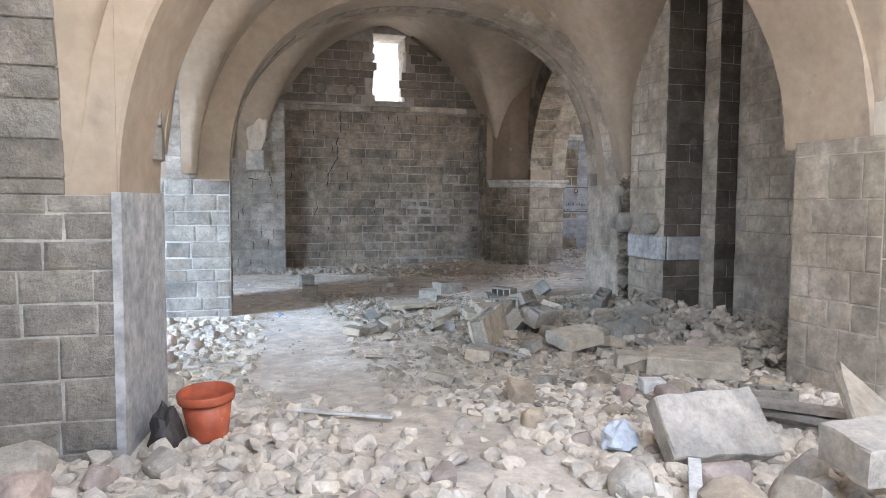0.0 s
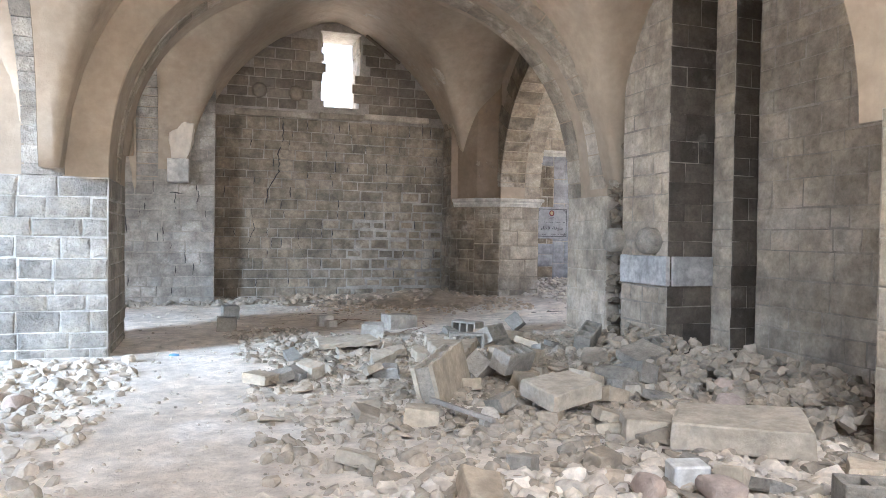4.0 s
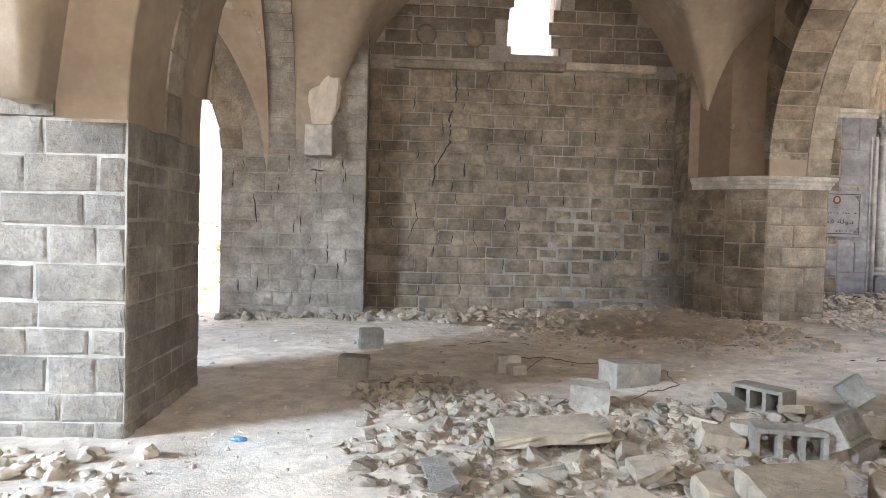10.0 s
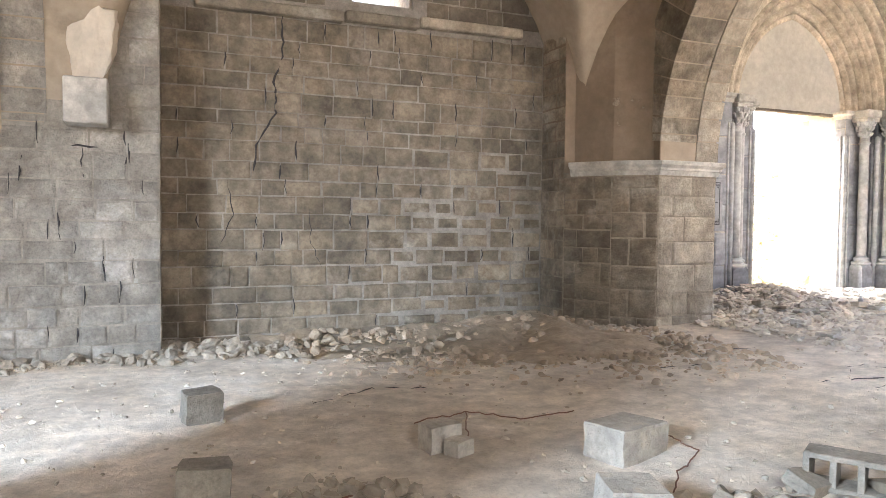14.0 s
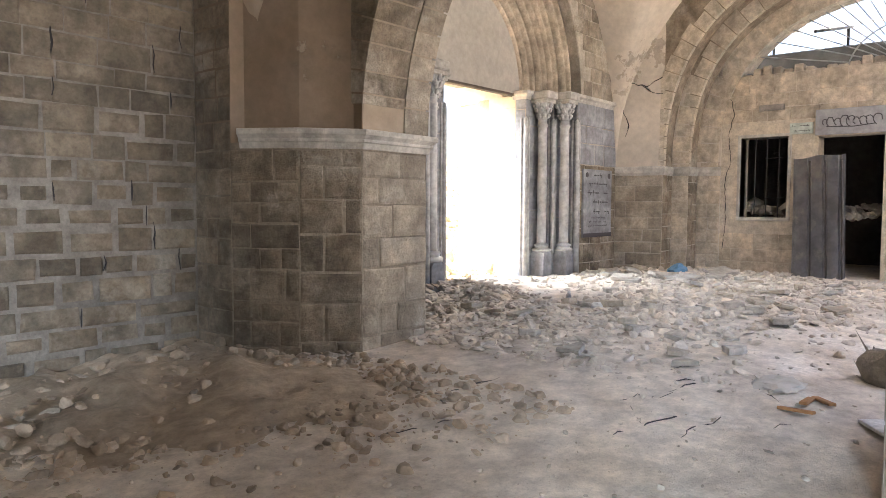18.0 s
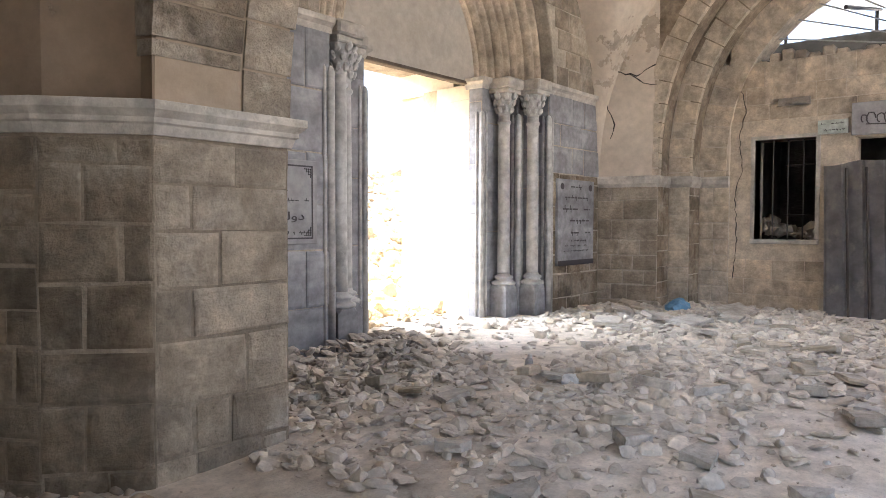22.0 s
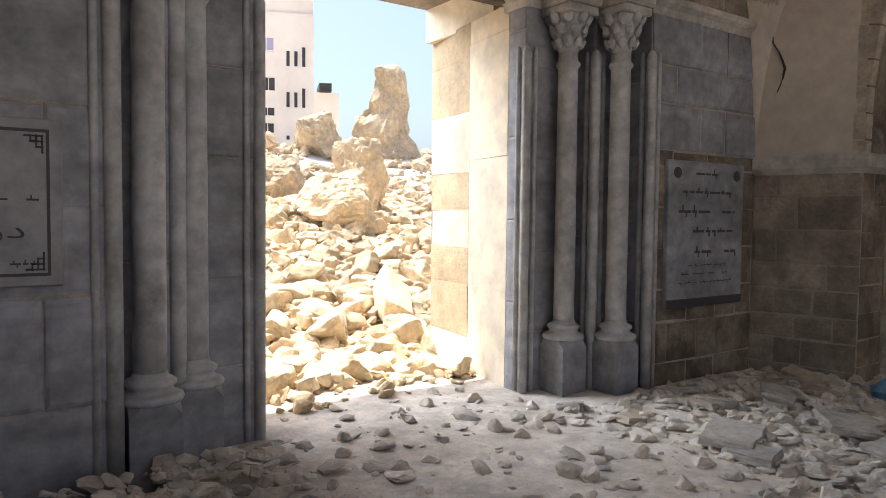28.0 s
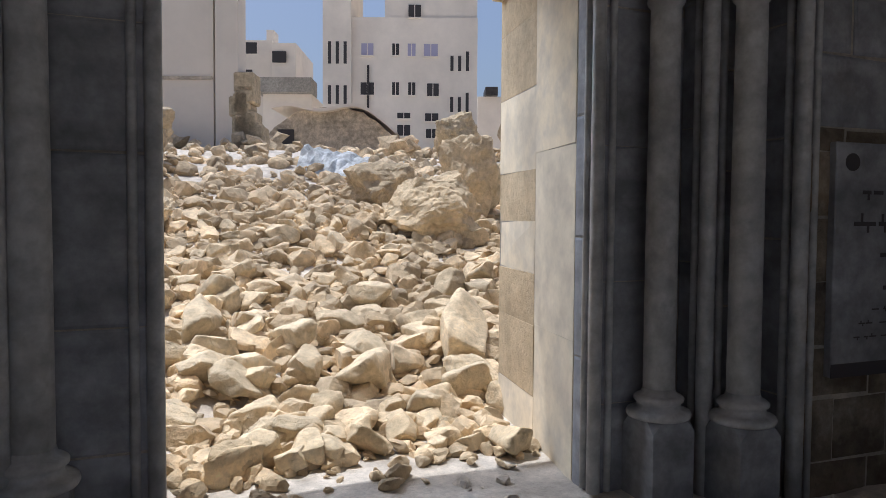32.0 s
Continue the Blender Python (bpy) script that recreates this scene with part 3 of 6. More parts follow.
WORN = [lump(200 + i, 1.0, (0.75, 0.9, 0.6)[i % 3], (0.55, 0.7, 0.45, 0.8)[i % 4], 3) for i in range(20)]
WORN_SMALL = [lump(260 + i, 1.0, (0.75, 0.9, 0.6)[i % 3], (0.5, 0.65, 0.35, 0.75)[i % 4], 1, 6.0, 0.2) for i in range(24)]
WORN_MID = [lump(520 + i, 1.0, (0.8, 0.95, 0.62)[i % 3], (0.5, 0.68, 0.4, 0.8)[i % 4], 2, 9.0, 0.16) for i in range(28)]
PLATES = [lump(300 + i, 1.0, (0.75, 0.9, 0.6)[i % 3], (0.22, 0.3, 0.16, 0.38)[i % 4], 2, 6.0, 0.2) for i in range(24)]
ROCKS = [rough_rock(i, 9 + i % 4 * 2, (0.75, 0.6, 0.9, 0.5)[i % 4]) for i in range(28)]
FLAKES = [rough_rock(100 + i, 9 + i % 3 * 2, (0.22, 0.3, 0.16, 0.4)[i % 4], 0.04) for i in range(24)]


def smooth01(a, b, x):
    t = min(1.0, max(0.0, (x - a) / (b - a)))
    return t * t * (3 - 2 * t)


def ground_z(x, y):
    """Height of the ground: the dusty floor inside, the slope of debris outside the portal."""
    z = -0.2 * smooth01(0.3, 2.6, y) + 0.32 * smooth01(3.0, 10.0, x) * smooth01(9.0, 13.0, y)
    out = smooth01(18.0, 19.2, y)
    if out > 0:
        hill = 0.3 * max(0.0, min(y, 22.5) - 18.6) + 0.17 * max(0.0, min(y, 34.0) - 22.5)
        z += out * hill * (1 - smooth01(60.0, 120.0, y))
        z += out * 0.25 * noise.noise(Vector((x * 0.5, y * 0.5, 1.0))) * smooth01(19.5, 23.0, y)
    return z + 0.03 * noise.noise(Vector((x * 0.9, y * 0.9, 4.0))) + 0.012 * noise.noise(Vector((x * 4, y * 4, 7.0)))


def scatter(name, spots, mat, label, category, sink=0.3, shapes=None, tilt=0.5):
    """Many loose stones too many to count, as one heap. spots: (x, y, size, lift)."""
    r = random.Random(name)
    shapes = shapes or ROCKS
    vs, fs, k = [], [], 0
    for x, y, size, *lift in spots:
        kind = WORN_MID if (shapes is WORN_SMALL and size > 0.055) or (shapes is WORN and size < 0.2) else shapes
        rv, rf = kind[r.randrange(len(kind))]
        q = np.array(Euler((r.uniform(-tilt, tilt), r.uniform(-tilt, tilt), r.uniform(0, 6.28))).to_matrix()) * size
        z = ground_z(x, y) + size * (0.5 - sink) * 0.6 + (lift[0] if lift else 0.0)
        vs.append(rv @ q.T + (x, y, z))
        fs.append(rf + k)
        k += len(rv)
    return tagged(mesh_ob(name, np.concatenate(vs).tolist(), np.concatenate(fs).tolist(), mat), label, category, kind="stuff")


def structure(ob, label="", category=""):
    return tagged(ob, label, category, kind="structure")

# ---- ground ----
def axis_steps(lo, hi, step, far):
    pts = [lo + i * step for i in range(int(round((hi - lo) / step)) + 1)]
    d = step
    a, b = [], []
    x, w = lo, hi
    while w < far:
        d *= 1.35
        x, w = x - d, w + d
        a.append(x)
        b.append(w)
    return a[::-1] + pts + b


gx, gy = axis_steps(-6.0, 17.0, 0.11, 700), axis_steps(-3.0, 36.0, 0.11, 700)
verts = [(x, y, ground_z(x, y)) for x in gx for y in gy]
w = len(gy)
faces = [(i * w + j, (i + 1) * w + j, (i + 1) * w + j + 1, i * w + j + 1) for i in range(len(gx) - 1) for j in range(len(gy) - 1)]
structure(mesh_ob("ground", verts, faces, DUST, smooth=True), "dusty beige ground strewn with fine debris", "ground")

TOP = 6.6


def wall_block(name, pts, z0, z1, mat, label):
    bm = bmesh.new()
    prism(bm, pts, z0, z1)
    return structure(part(name, bm, mat), label, "wall")


def rect(x0, x1, y0, y1):
    return [(x0, y0), (x1, y0), (x1, y1), (x0, y1)]


def sub(name, parent, mat, *boxes, label="", bevel=0.0):
    bm = bmesh.new()
    for b in boxes:
        box(bm, *b, bevel=bevel)
    return part(name, bm, mat, parent, label)


# back wall with its high window
wall_north = wall_block("wall_north", rect(-1.0, 5.66, 16.62, 17.6), -0.4, 3.52, MORTAR_DARK, "old coursed sandstone wall with crumbling mortar and long cracks")
for b in ((-1.0, 3.02, 16.62, 17.6, 3.52, TOP), (3.86, 5.66, 16.62, 17.6, 3.52, TOP), (3.02, 3.86, 16.62, 17.6, 5.25, TOP), (3.02, 3.86, 16.62, 17.6, 3.52, 3.72)):
    sub("upper_wall", wall_north, MORTAR_DARK, b)


def lunette(s, z):
    return z < 2.0 + curve_z(s + 1.0 - 3.25, 2.7, 3.4) and not (1.98 < s < 2.9 and 3.6 < z < 5.3)


def back_wall(s, z, r):
    """Close-set tan stone on one side; dark stone in wide pale joints low on the other."""
    worn = smooth01(2.0, 3.6, s + 0.5 * r.uniform(-1, 1)) * smooth01(2.2, 1.1, z + 0.35 * r.uniform(-1, 1))
    return (STONE_OLD_SHADE, r.choice((0.03, 0.05, 0.075))) if r.random() < worn else (STONE_TAN, 0.014)


stones(wall_north, (1.0, 16.62), (5.66, 16.62), -0.3, 3.44, 0.185, 0.36, STONE_OLD_SHADE, 3, joint=0.015, proud=0.02, pick=back_wall, gaps=0.27)
stones(wall_north, (1.0, 16.62), (5.66, 16.62), 3.62, 5.3, 0.22, 0.4, STONE_DARK, 4, lunette, joint=0.016)
for x0, x1, dz in ((1.35, 2.98, -0.02), (3.0, 3.9, 0.0), (3.92, 5.3, 0.03)):
    sub("ledge", wall_north, STONE, (x0, x1, 16.50, 16.66, 3.46 + dz, 3.58 + dz), bevel=0.015)
window_1 = tagged(new("window_1"), "narrow broken opening high in the stone wall, open to the sky", "window", kind="structure")
rng = random.Random(8)
for side in (3.02, 3.86):
    bm = bmesh.new()
    z = 3.72
    while z < 5.2:
        h = rng.uniform(0.1, 0.22)
        d = rng.uniform(0.02, 0.09)
        x0, x1 = (side, side + d) if side < 3.4 else (side - d * 0.5, side)
        box(bm, x0, x1, 16.64 + rng.uniform(0, 0.04), 17.5, z, min(z + h, 5.25), bevel=0.008)
        z += h
    part("broken_edge", bm, STONE, window_1)
for x, z in ((1.82, 3.95), (2.54, 3.93)):
    bm = bmesh.new()
    lathe(bm, [(0.01, 0.0), (0.13, 0.0), (0.15, 0.03), (0.14, 0.07), (0.09, 0.09), (0.01, 0.092)], 18, pose(x, 16.6, z, 90, 0, 0))
    tagged(part("column_drum", bm, STONE_DARK, smooth=True), "round end of an old column drum built into the wall", "column drum", group="column drums")
for pts, wd in (([(2.28, 16.59, 3.45), (2.3, 16.59, 3.0), (2.2, 16.59, 2.7), (2.22, 16.59, 2.35), (2.0, 16.59, 2.0), (1.97, 16.59, 1.7)], 0.014),
                ([(1.7, 16.59, 1.6), (1.75, 16.59, 1.2), (1.62, 16.59, 0.9)], 0.007), ([(2.6, 16.59, 1.3), (2.62, 16.59, 0.9), (2.75, 16.59, 0.6)], 0.006),
                ([(3.4, 16.59, 3.4), (3.42, 16.59, 3.2)], 0.01)):
    crack(wall_north, pts, wd, DARK)

bm = bmesh.new()
tube(bm, [(3.93, 16.5, 5.2), (4.2, 16.42, 4.98), (4.62, 16.4, 4.68)], 0.035, 8)
tagged(part("timber_pole", bm, WOOD_OLD), "dark broken timber pole leaning beside the high window", "timber")

# wall pier beside the recess, with the stump of a springer hanging on it
pier_nw = wall_block("pier_northwest", rect(-1.0, 1.0, 16.05, 16.64), -0.4, TOP, MORTAR_DARK, "pale grey stone wall pier")
stones(pier_nw, (-1.0, 16.05), (1.0, 16.05), -0.3, 2.02, 0.21, 0.34, STONE_PALE, 5, joint=0.016, gaps=0.28)
stones(pier_nw, (0.56, 16.05), (1.0, 16.05), 2.02, 4.2, 0.2, 0.3, STONE_PALE, 6, joint=0.016)
stones(pier_nw, (1.0, 16.05), (1.0, 16.62), -0.3, 4.2, 0.21, 0.34, STONE_OLD_SHADE, 7, joint=0.016)
springer = sub("springer", pier_nw, STONE_WHITE, (0.18, 0.55, 15.72, 16.06, 2.03, 2.45), label="pale dressed springer stone", bevel=0.012)
rv, rf = lump(733, 0.40, 0.30, 0.9, 4, 4.0, 0.16)
broken = mesh_ob("broken_plaster", rv.tolist(), rf.tolist(), PLASTER_PALE, pier_nw, "pale broken plaster over the springer")
broken.matrix_basis = pose(0.40, 16.0, 2.78, 10, 8, 0)
for pts in ([(-0.2, 16.03, 1.75), (-0.22, 16.03, 1.5)], [(-0.55, 16.03, 1.5), (-0.5, 16.03, 1.1)], [(0.2, 16.03, 1.85), (0.45, 16.03, 1.84)], [(0.3, 16.03, 1.84), (0.32, 16.03, 1.55)], [(0.1, 16.03, 1.2), (0.12, 16.03, 0.95)], [(0.7, 16.03, 1.9), (0.72, 16.03, 1.7)]):
    crack(pier_nw, pts, 0.011, DARK)

# arched doorway far left in the back wall
wall_block("wall_northwest", rect(-5.5, -2.9, 16.05, 17.2), -0.4, TOP, STONE, "plain stone wall beside an arched doorway")
arch_nw = structure(arch_wall("arch_northwest", "x", -2.9, -1.0, 16.05, 17.2, 2.1, 1.35, TOP, MORTAR_DARK, rough=0.012), "pointed stone arch over a doorway", "arch")
voussoirs(arch_nw, "x", -1.95, 0.95, 2.1, 1.35, 16.05, 17.2, 0.34, STONE, 9, f0=0.5)

# pier with the moulded cornice
PIER_NE = [(5.66, 16.62), (5.66, 16.06), (6.0, 15.55), (6.41, 15.2), (7.25, 15.2), (7.25, 16.62)]
pier_ne = wall_block("pier_northeast", PIER_NE, -0.4, 1.78, MORTAR_BROWN, "stone pier with a diagonal face under a moulded cornice")
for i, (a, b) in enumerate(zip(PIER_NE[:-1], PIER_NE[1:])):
    # return and diagonal faces in darker stone, painting them shaded beside the front
    stones(pier_ne, a, b, -0.2, 1.72, 0.22 if i < 2 else 0.27, 0.34 if i < 2 else 0.42, STONE_OLD_SHADE if i < 3 else STONE, 20 + i, joint=0.014, proud=0.013)
stones(pier_ne, (5.66, 16.62), (5.66, 16.06), 1.72, 3.6, 0.2, 0.3, STONE_OLD_SHADE, 27, joint=0.02)
sub("upper_wall", pier_ne, PLASTER_BROWN, (5.66, 6.4, 16.06, 16.62, 1.78, TOP))
bm = bmesh.new()
prism(bm, [(5.78, 16.1), (6.06, 15.62), (6.44, 15.28), (6.44, 16.1)], 1.9, TOP)
part("upper_pier", bm, PLASTER_BROWN, pier_ne, "smooth tan plaster above the cornice")
sub("arch_foot", pier_ne, PLASTER_BROWN, (6.41, 7.25, 15.2, 16.62, 1.9, TOP))


def moulding(name, pts, z, prof, mat, parent, label=""):
    """A stone string course that runs along a plan line and projects to its right by prof: (out, up) pairs."""
    bm = bmesh.new()
    rows = []
    n = len(pts)
    for i in range(n):
        p = Vector(pts[i])
        d0 = (p - Vector(pts[i - 1])).normalized() if i else (Vector(pts[1]) - p).normalized()
        d1 = (Vector(pts[i + 1]) - p).normalized() if i < n - 1 else d0
        n0, n1 = Vector((d0.y, -d0.x)), Vector((d1.y, -d1.x))
        m = (n0 + n1).normalized()
        m = m / max(0.4, m.dot(n0))
        rows.append([bm.verts.new((p.x + m.x * o, p.y + m.y * o, z + u)) for o, u in prof])
    k = len(prof)
    for a, b in zip(rows, rows[1:]):
        for i in range(k):
            bm.faces.new((a[i], b[i], b[(i + 1) % k], a[(i + 1) % k]))
    bm.faces.new(rows[0])
    bm.faces.new(rows[-1][::-1])
    return part(name, bm, mat, parent, label)


CORNICE = [(-0.1, 0.0), (0.02, 0.0), (0.035, 0.05), (0.05, 0.06), (0.05, 0.085), (0.085, 0.12), (0.085, 0.165), (0.06, 0.17), (-0.1, 0.17)]
moulding("cornice", [(5.72, 16.0), (6.0, 15.55), (6.41, 15.2), (7.25, 15.2), (7.25, 16.62)], 1.73, CORNICE, STONE_WHITE, pier_ne, "pale moulded stone cornice")
arch_east = structure(arch_wall("arch_side_east", "y", 11.12, 15.2, 6.41, 7.25, 1.9, 2.7, TOP, PLASTER, rough=0.006), "side arch of stone blocks with flaking plaster", "arch")
voussoirs(arch_east, "y", 13.16, 2.04, 1.9, 2.7, 6.41, 6.9, 0.5, STONE_OLD_SHADE, 12, arc=0.24, f0=0.6, f1=0.97)
voussoirs(arch_east, "y", 13.16, 2.04, 1.9, 2.7, 6.95, 7.25, 0.42, STONE, 13, arc=0.27, f0=0.0, f1=1.0)

# transverse arch between the two bays, and its piers
PIER_W = rect(-1.13, -0.1, 10.15, 11.67)
pier_w = wall_block("pier_west", PIER_W, -0.5, 1.67, MORTAR_WHITE, "free-standing pier of grey stone blocks with white joints")
for i, (a, b) in enumerate(zip(PIER_W, PIER_W[1:] + PIER_W[:1])):
    stones(pier_w, a, b, -0.45, 1.67, 0.175, 0.36, STONE_GREY, 30 + i, joint=0.013, proud=0.012)
sub("upper_pier", pier_w, PLASTER, (-1.13, -0.1, 10.16, 11.66, 1.67, TOP))
PIER_E = [(5.75, 10.1), (6.95, 10.1), (6.95, 11.12), (5.75, 11.12)]
pier_e = wall_block("pier_east", PIER_E, -0.5, 1.67, MORTAR, "stone pier with a broken inner face")
for i, (a, b) in enumerate(zip(PIER_E, PIER_E[1:] + PIER_E[:1])):
    stones(pier_e, a, b, -0.35, 1.67, 0.3, 0.55, STONE_WORN, 40 + i, joint=0.008, proud=0.007)
sub("upper_pier", pier_e, PLASTER, (5.75, 6.95, 10.1, 11.11, 1.67, TOP))
# the strip where the facing has fallen away
rng = random.Random(41)
vs, fs, k = [], [], 0
for i in range(150):
    y, z = rng.uniform(9.66, 10.1), rng.uniform(-0.25, 2.5)
    size = rng.uniform(0.08, 0.2)
    rv, rf = WORN[rng.randrange(len(WORN))]
    q_ = np.array(Euler((rng.uniform(-.4, .4), rng.uniform(-.4, .4), rng.uniform(0, 6.28))).to_matrix()) * size
    vs.append(rv @ q_.T + (5.93 - rng.uniform(0.0, 0.12), y, z))
    fs.append(rf + k)
    k += len(rv)
mesh_ob("broken_masonry", np.concatenate(vs).tolist(), np.concatenate(fs).tolist(), STONE_TAN, pier_e, "rough broken masonry core")
arch_mid = structure(arch_wall("arch_middle", "x", -0.1, 5.75, 10.15, (11.67, 11.12), 1.67, 2.68, TOP, PLASTER, p=2.3, rough=0.008), "wide plastered stone arch between two bays", "arch")
voussoirs(arch_mid, "x", 2.825, 2.925, 1.67, 2.68, 10.15, 10.5, 0.13, STONE_WORN, 15, p=2.3, arc=0.28, f0=0.62, f1=0.99)
voussoirs(arch_mid, "x", 2.825, 2.925, 1.67, 2.68, 10.8, 11.1, 0.3, STONE, 16, p=2.3, arc=0.28)

# near arch and its piers
PIER_SW = [(-1.9, 4.7), (-0.69, 4.7), (-0.54, 5.7), (-1.9, 5.7)]
pier_sw = wall_block("pier_southwest", PIER_SW, -0.5, 1.42, MORTAR_WHITE, "pier of grey stone blocks with white joints, its corner smeared with cement")
for i, (a, b) in enumerate(zip(PIER_SW, PIER_SW[1:] + PIER_SW[:1])):
    if i != 1:
        stones(pier_sw, a, b, -0.35, 1.42, 0.205, 0.36, STONE_GREY, 50 + i, joint=0.011, proud=0.012)
bm = bmesh.new()
prism(bm, [(-1.9, 4.71), (-0.70, 4.71), (-0.56, 5.69), (-1.9, 5.69)], 1.42, TOP)
part("upper_pier", bm, PLASTER, pier_sw)
bm = bmesh.new()
prism(bm, [(-0.73, 4.685), (-0.675, 4.69), (-0.525, 5.71), (-0.58, 5.71)], -0.4, 1.44)
part("cement_render", bm, CEMENT, pier_sw, "blue-grey cement render")
side_s = structure(arch_wall("arch_side_south", "y", -1.6, 4.7, -1.5, -1.0, 1.42, 2.9, TOP, STONE_GREY), "side arch of grey stone blocks", "arch")
voussoirs(side_s, "y", 1.55, 3.15, 1.42, 2.9, -1.5, -1.0, 0.3, STONE_GREY, 17, arc=0.23, f0=0.62)
PIER_SE = [(4.92, 4.5), (5.0, 4.3), (6.7, 4.3), (6.7, 5.4), (4.86, 5.4)]
pier_se = wall_block("pier_southeast", PIER_SE, -0.5, 1.95, MORTAR, "broad stone pier with worn plaster and rounded edges")
for i, (a, b) in enumerate(zip(PIER_SE, PIER_SE[1:] + PIER_SE[:1])):
    stones(pier_se, a, b, -0.35, 1.95, 0.3, 0.42, STONE_WORN, 60 + i, joint=0.012, proud=0.008)
sub("upper_pier", pier_se, PLASTER_PALE, (5.02, 6.7, 4.35, 5.4, 1.95, TOP))
structure(arch_wall("arch_south", "x", -0.55, 5.0, 4.72, 5.7, 1.42, 2.9, TOP, PLASTER, rough=0.01, spring_b=1.9, splay=0.14), "wide plastered stone arch near the start of the walk", "arch")

# east side wall of the first bay, with stepped recesses
BAY_E = [(5.95, 10.12), (5.95, 9.64), (5.7, 9.64), (5.7, 8.73), (6.29, 8.73), (6.29, 8.41), (6.62, 8.41), (6.62, 5.4), (7.4, 5.4), (7.4, 10.12)]
wall_bay = wall_block("wall_bay_east", BAY_E, -0.4, TOP, MORTAR_DARK, "side wall of coursed stone with stepped recesses")
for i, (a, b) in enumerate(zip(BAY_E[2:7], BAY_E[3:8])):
    # south-facing returns take the near-black stone, which paints their shade
    stones(wall_bay, a, b, -0.3, 4.6, 0.24, 0.42, STONE_SHADE if i in (1, 3) else STONE_WORN, 70 + i, joint=0.004 if i in (1, 3) else 0.014)
sub("stone_band", wall_bay, CEMENT, (5.66, 5.72, 8.70, 9.62, 0.6, 0.93), label="smooth grey stone band", bevel=0.008)
sub("stone_frame", wall_bay, CEMENT, (5.74, 6.28, 8.69, 8.74, 0.6, 0.93), label="sunk grey stone panel", bevel=0.008)
for y, r in ((9.70, 0.15), (8.97, 0.15)):
    bm = bmesh.new()
    lathe(bm, [(0.01, -0.2), (r * 0.9, -0.2), (r, -0.18), (r, 0.13), (r * 0.88, 0.17), (0.01, 0.175)], 22, pose(5.7, y, 1.1, 0, -90, 0))
    tagged(part("column_drum", bm, STONE_GREY, smooth=True), "round grey end of an old column drum built into the pier", "column drum", group="column drums")

# side arches
arch_w = structure(arch_wall("arch_side_west", "y", 11.67, 16.05, -0.4, 0.0, 2.05, 2.9, TOP, PLASTER), "side arch with a strip of bare stone", "arch")
voussoirs(arch_w, "y", 13.86, 2.19, 2.05, 2.9, -0.36, 0.0, 0.3, STONE_PALE, 18, arc=0.2, f0=0.55, f1=1.0)
arch_sw = structure(arch_wall("arch_side_southwest", "y", 5.7, 10.15, -0.88, -0.53, 1.67, 2.5, TOP, STONE_PALE), "side arch of pale stone blocks", "arch")
voussoirs(arch_sw, "y", 7.925, 2.225, 1.67, 2.5, -0.88, -0.53, 0.3, STONE_PALE, 19, arc=0.19)

# vaults
for nm, a in (("ceiling_bay_north", (-0.1, 6.44, 11.1, 16.63, 2.05, TOP, PLASTER, (-0.1, 0.6), (5.75, 5.97), 3.4, (11.67, 11.15), (16.05, 16.05), 3.1)),
              ("ceiling_bay_middle", (-0.7, 7.3, 5.68, 10.16, 1.75, TOP, PLASTER, (-0.5, -0.5), (5.68, 5.68), 3.25, (5.95, 5.95), (9.85, 9.85), 3.0)),
              # starts at y=1: the open roof behind it is made up to admit light
              ("ceiling_bay_south", (-1.1, 5.3, 1.0, 4.73, 1.5, TOP, PLASTER, (-0.9, -0.9), (5.1, 5.1), 3.3, (-1.7, -1.7), (4.7, 4.7), 3.3)),
              ("ceiling_aisle_north", (-5.6, -0.35, 11.66, 16.1, 1.75, TOP, PLASTER, (-5.5, -5.5), (-0.4, -0.4), 3.2, (11.7, 11.7), (16.05, 16.05), 3.2)),
              ("ceiling_aisle_middle", (-5.6, -0.8, 5.6, 11.67, 1.75, TOP, PLASTER, (-5.5, -5.5), (-0.9, -0.9), 3.2, (5.7, 5.7), (10.2, 10.2), 3.2)),
              ("ceiling_aisle_south", (-5.6, -1.4, -2.5, 5.6, 1.75, TOP, PLASTER, (-5.5, -5.5), (-1.4, -1.4), 3.2, (-1.7, -1.7), (4.7, 4.7), 3.2))):
    structure(vault(nm, *a), "plastered groin vault with stains", "ceiling")
# starts at y=11: an unseen roof gap is left to let sky light in
structure(vault("ceiling_portal_bay", 7.2, 15.0, 11.0, 16.63, 2.05, TOP, PLASTER_PALE, (7.5, 7.5), (14.0, 14.0), 4.1, (8.0, 8.0), (16.6, 16.6), 4.1), "pale plastered groin vault", "ceiling")


# unseen closing walls, added; their gaps shape the daylight that comes in
def plain_wall(name, x0, x1, y0, y1, z0, z1, mat=None):
    bm = bmesh.new()
    box(bm, x0, x1, y0, y1, z0, z1)
    return structure(part(name, bm, mat or PLASTER_PALE), "unseen plain plastered wall, added to close the rooms", "wall")


plain_wall("wall_west_south", -6.4, -5.5, -2.0, 5.4, -0.5, TOP)
plain_wall("wall_west_north", -6.4, -5.5, 10.4, 17.2, -0.5, TOP)
plain_wall("wall_west_head", -6.4, -5.5, 5.4, 10.4, 3.9, TOP)
plain_wall("wall_south_west", -6.4, -0.6, -3.2, -2.4, -0.5, TOP)
plain_wall("wall_south_east", 4.8, 7.5, -3.2, -2.4, -0.5, TOP)
plain_wall("wall_south_head", -0.6, 4.8, -3.2, -2.4, 4.0, TOP)
plain_wall("wall_south_side", 6.7, 7.4, -2.4, 5.4, -0.5, TOP)
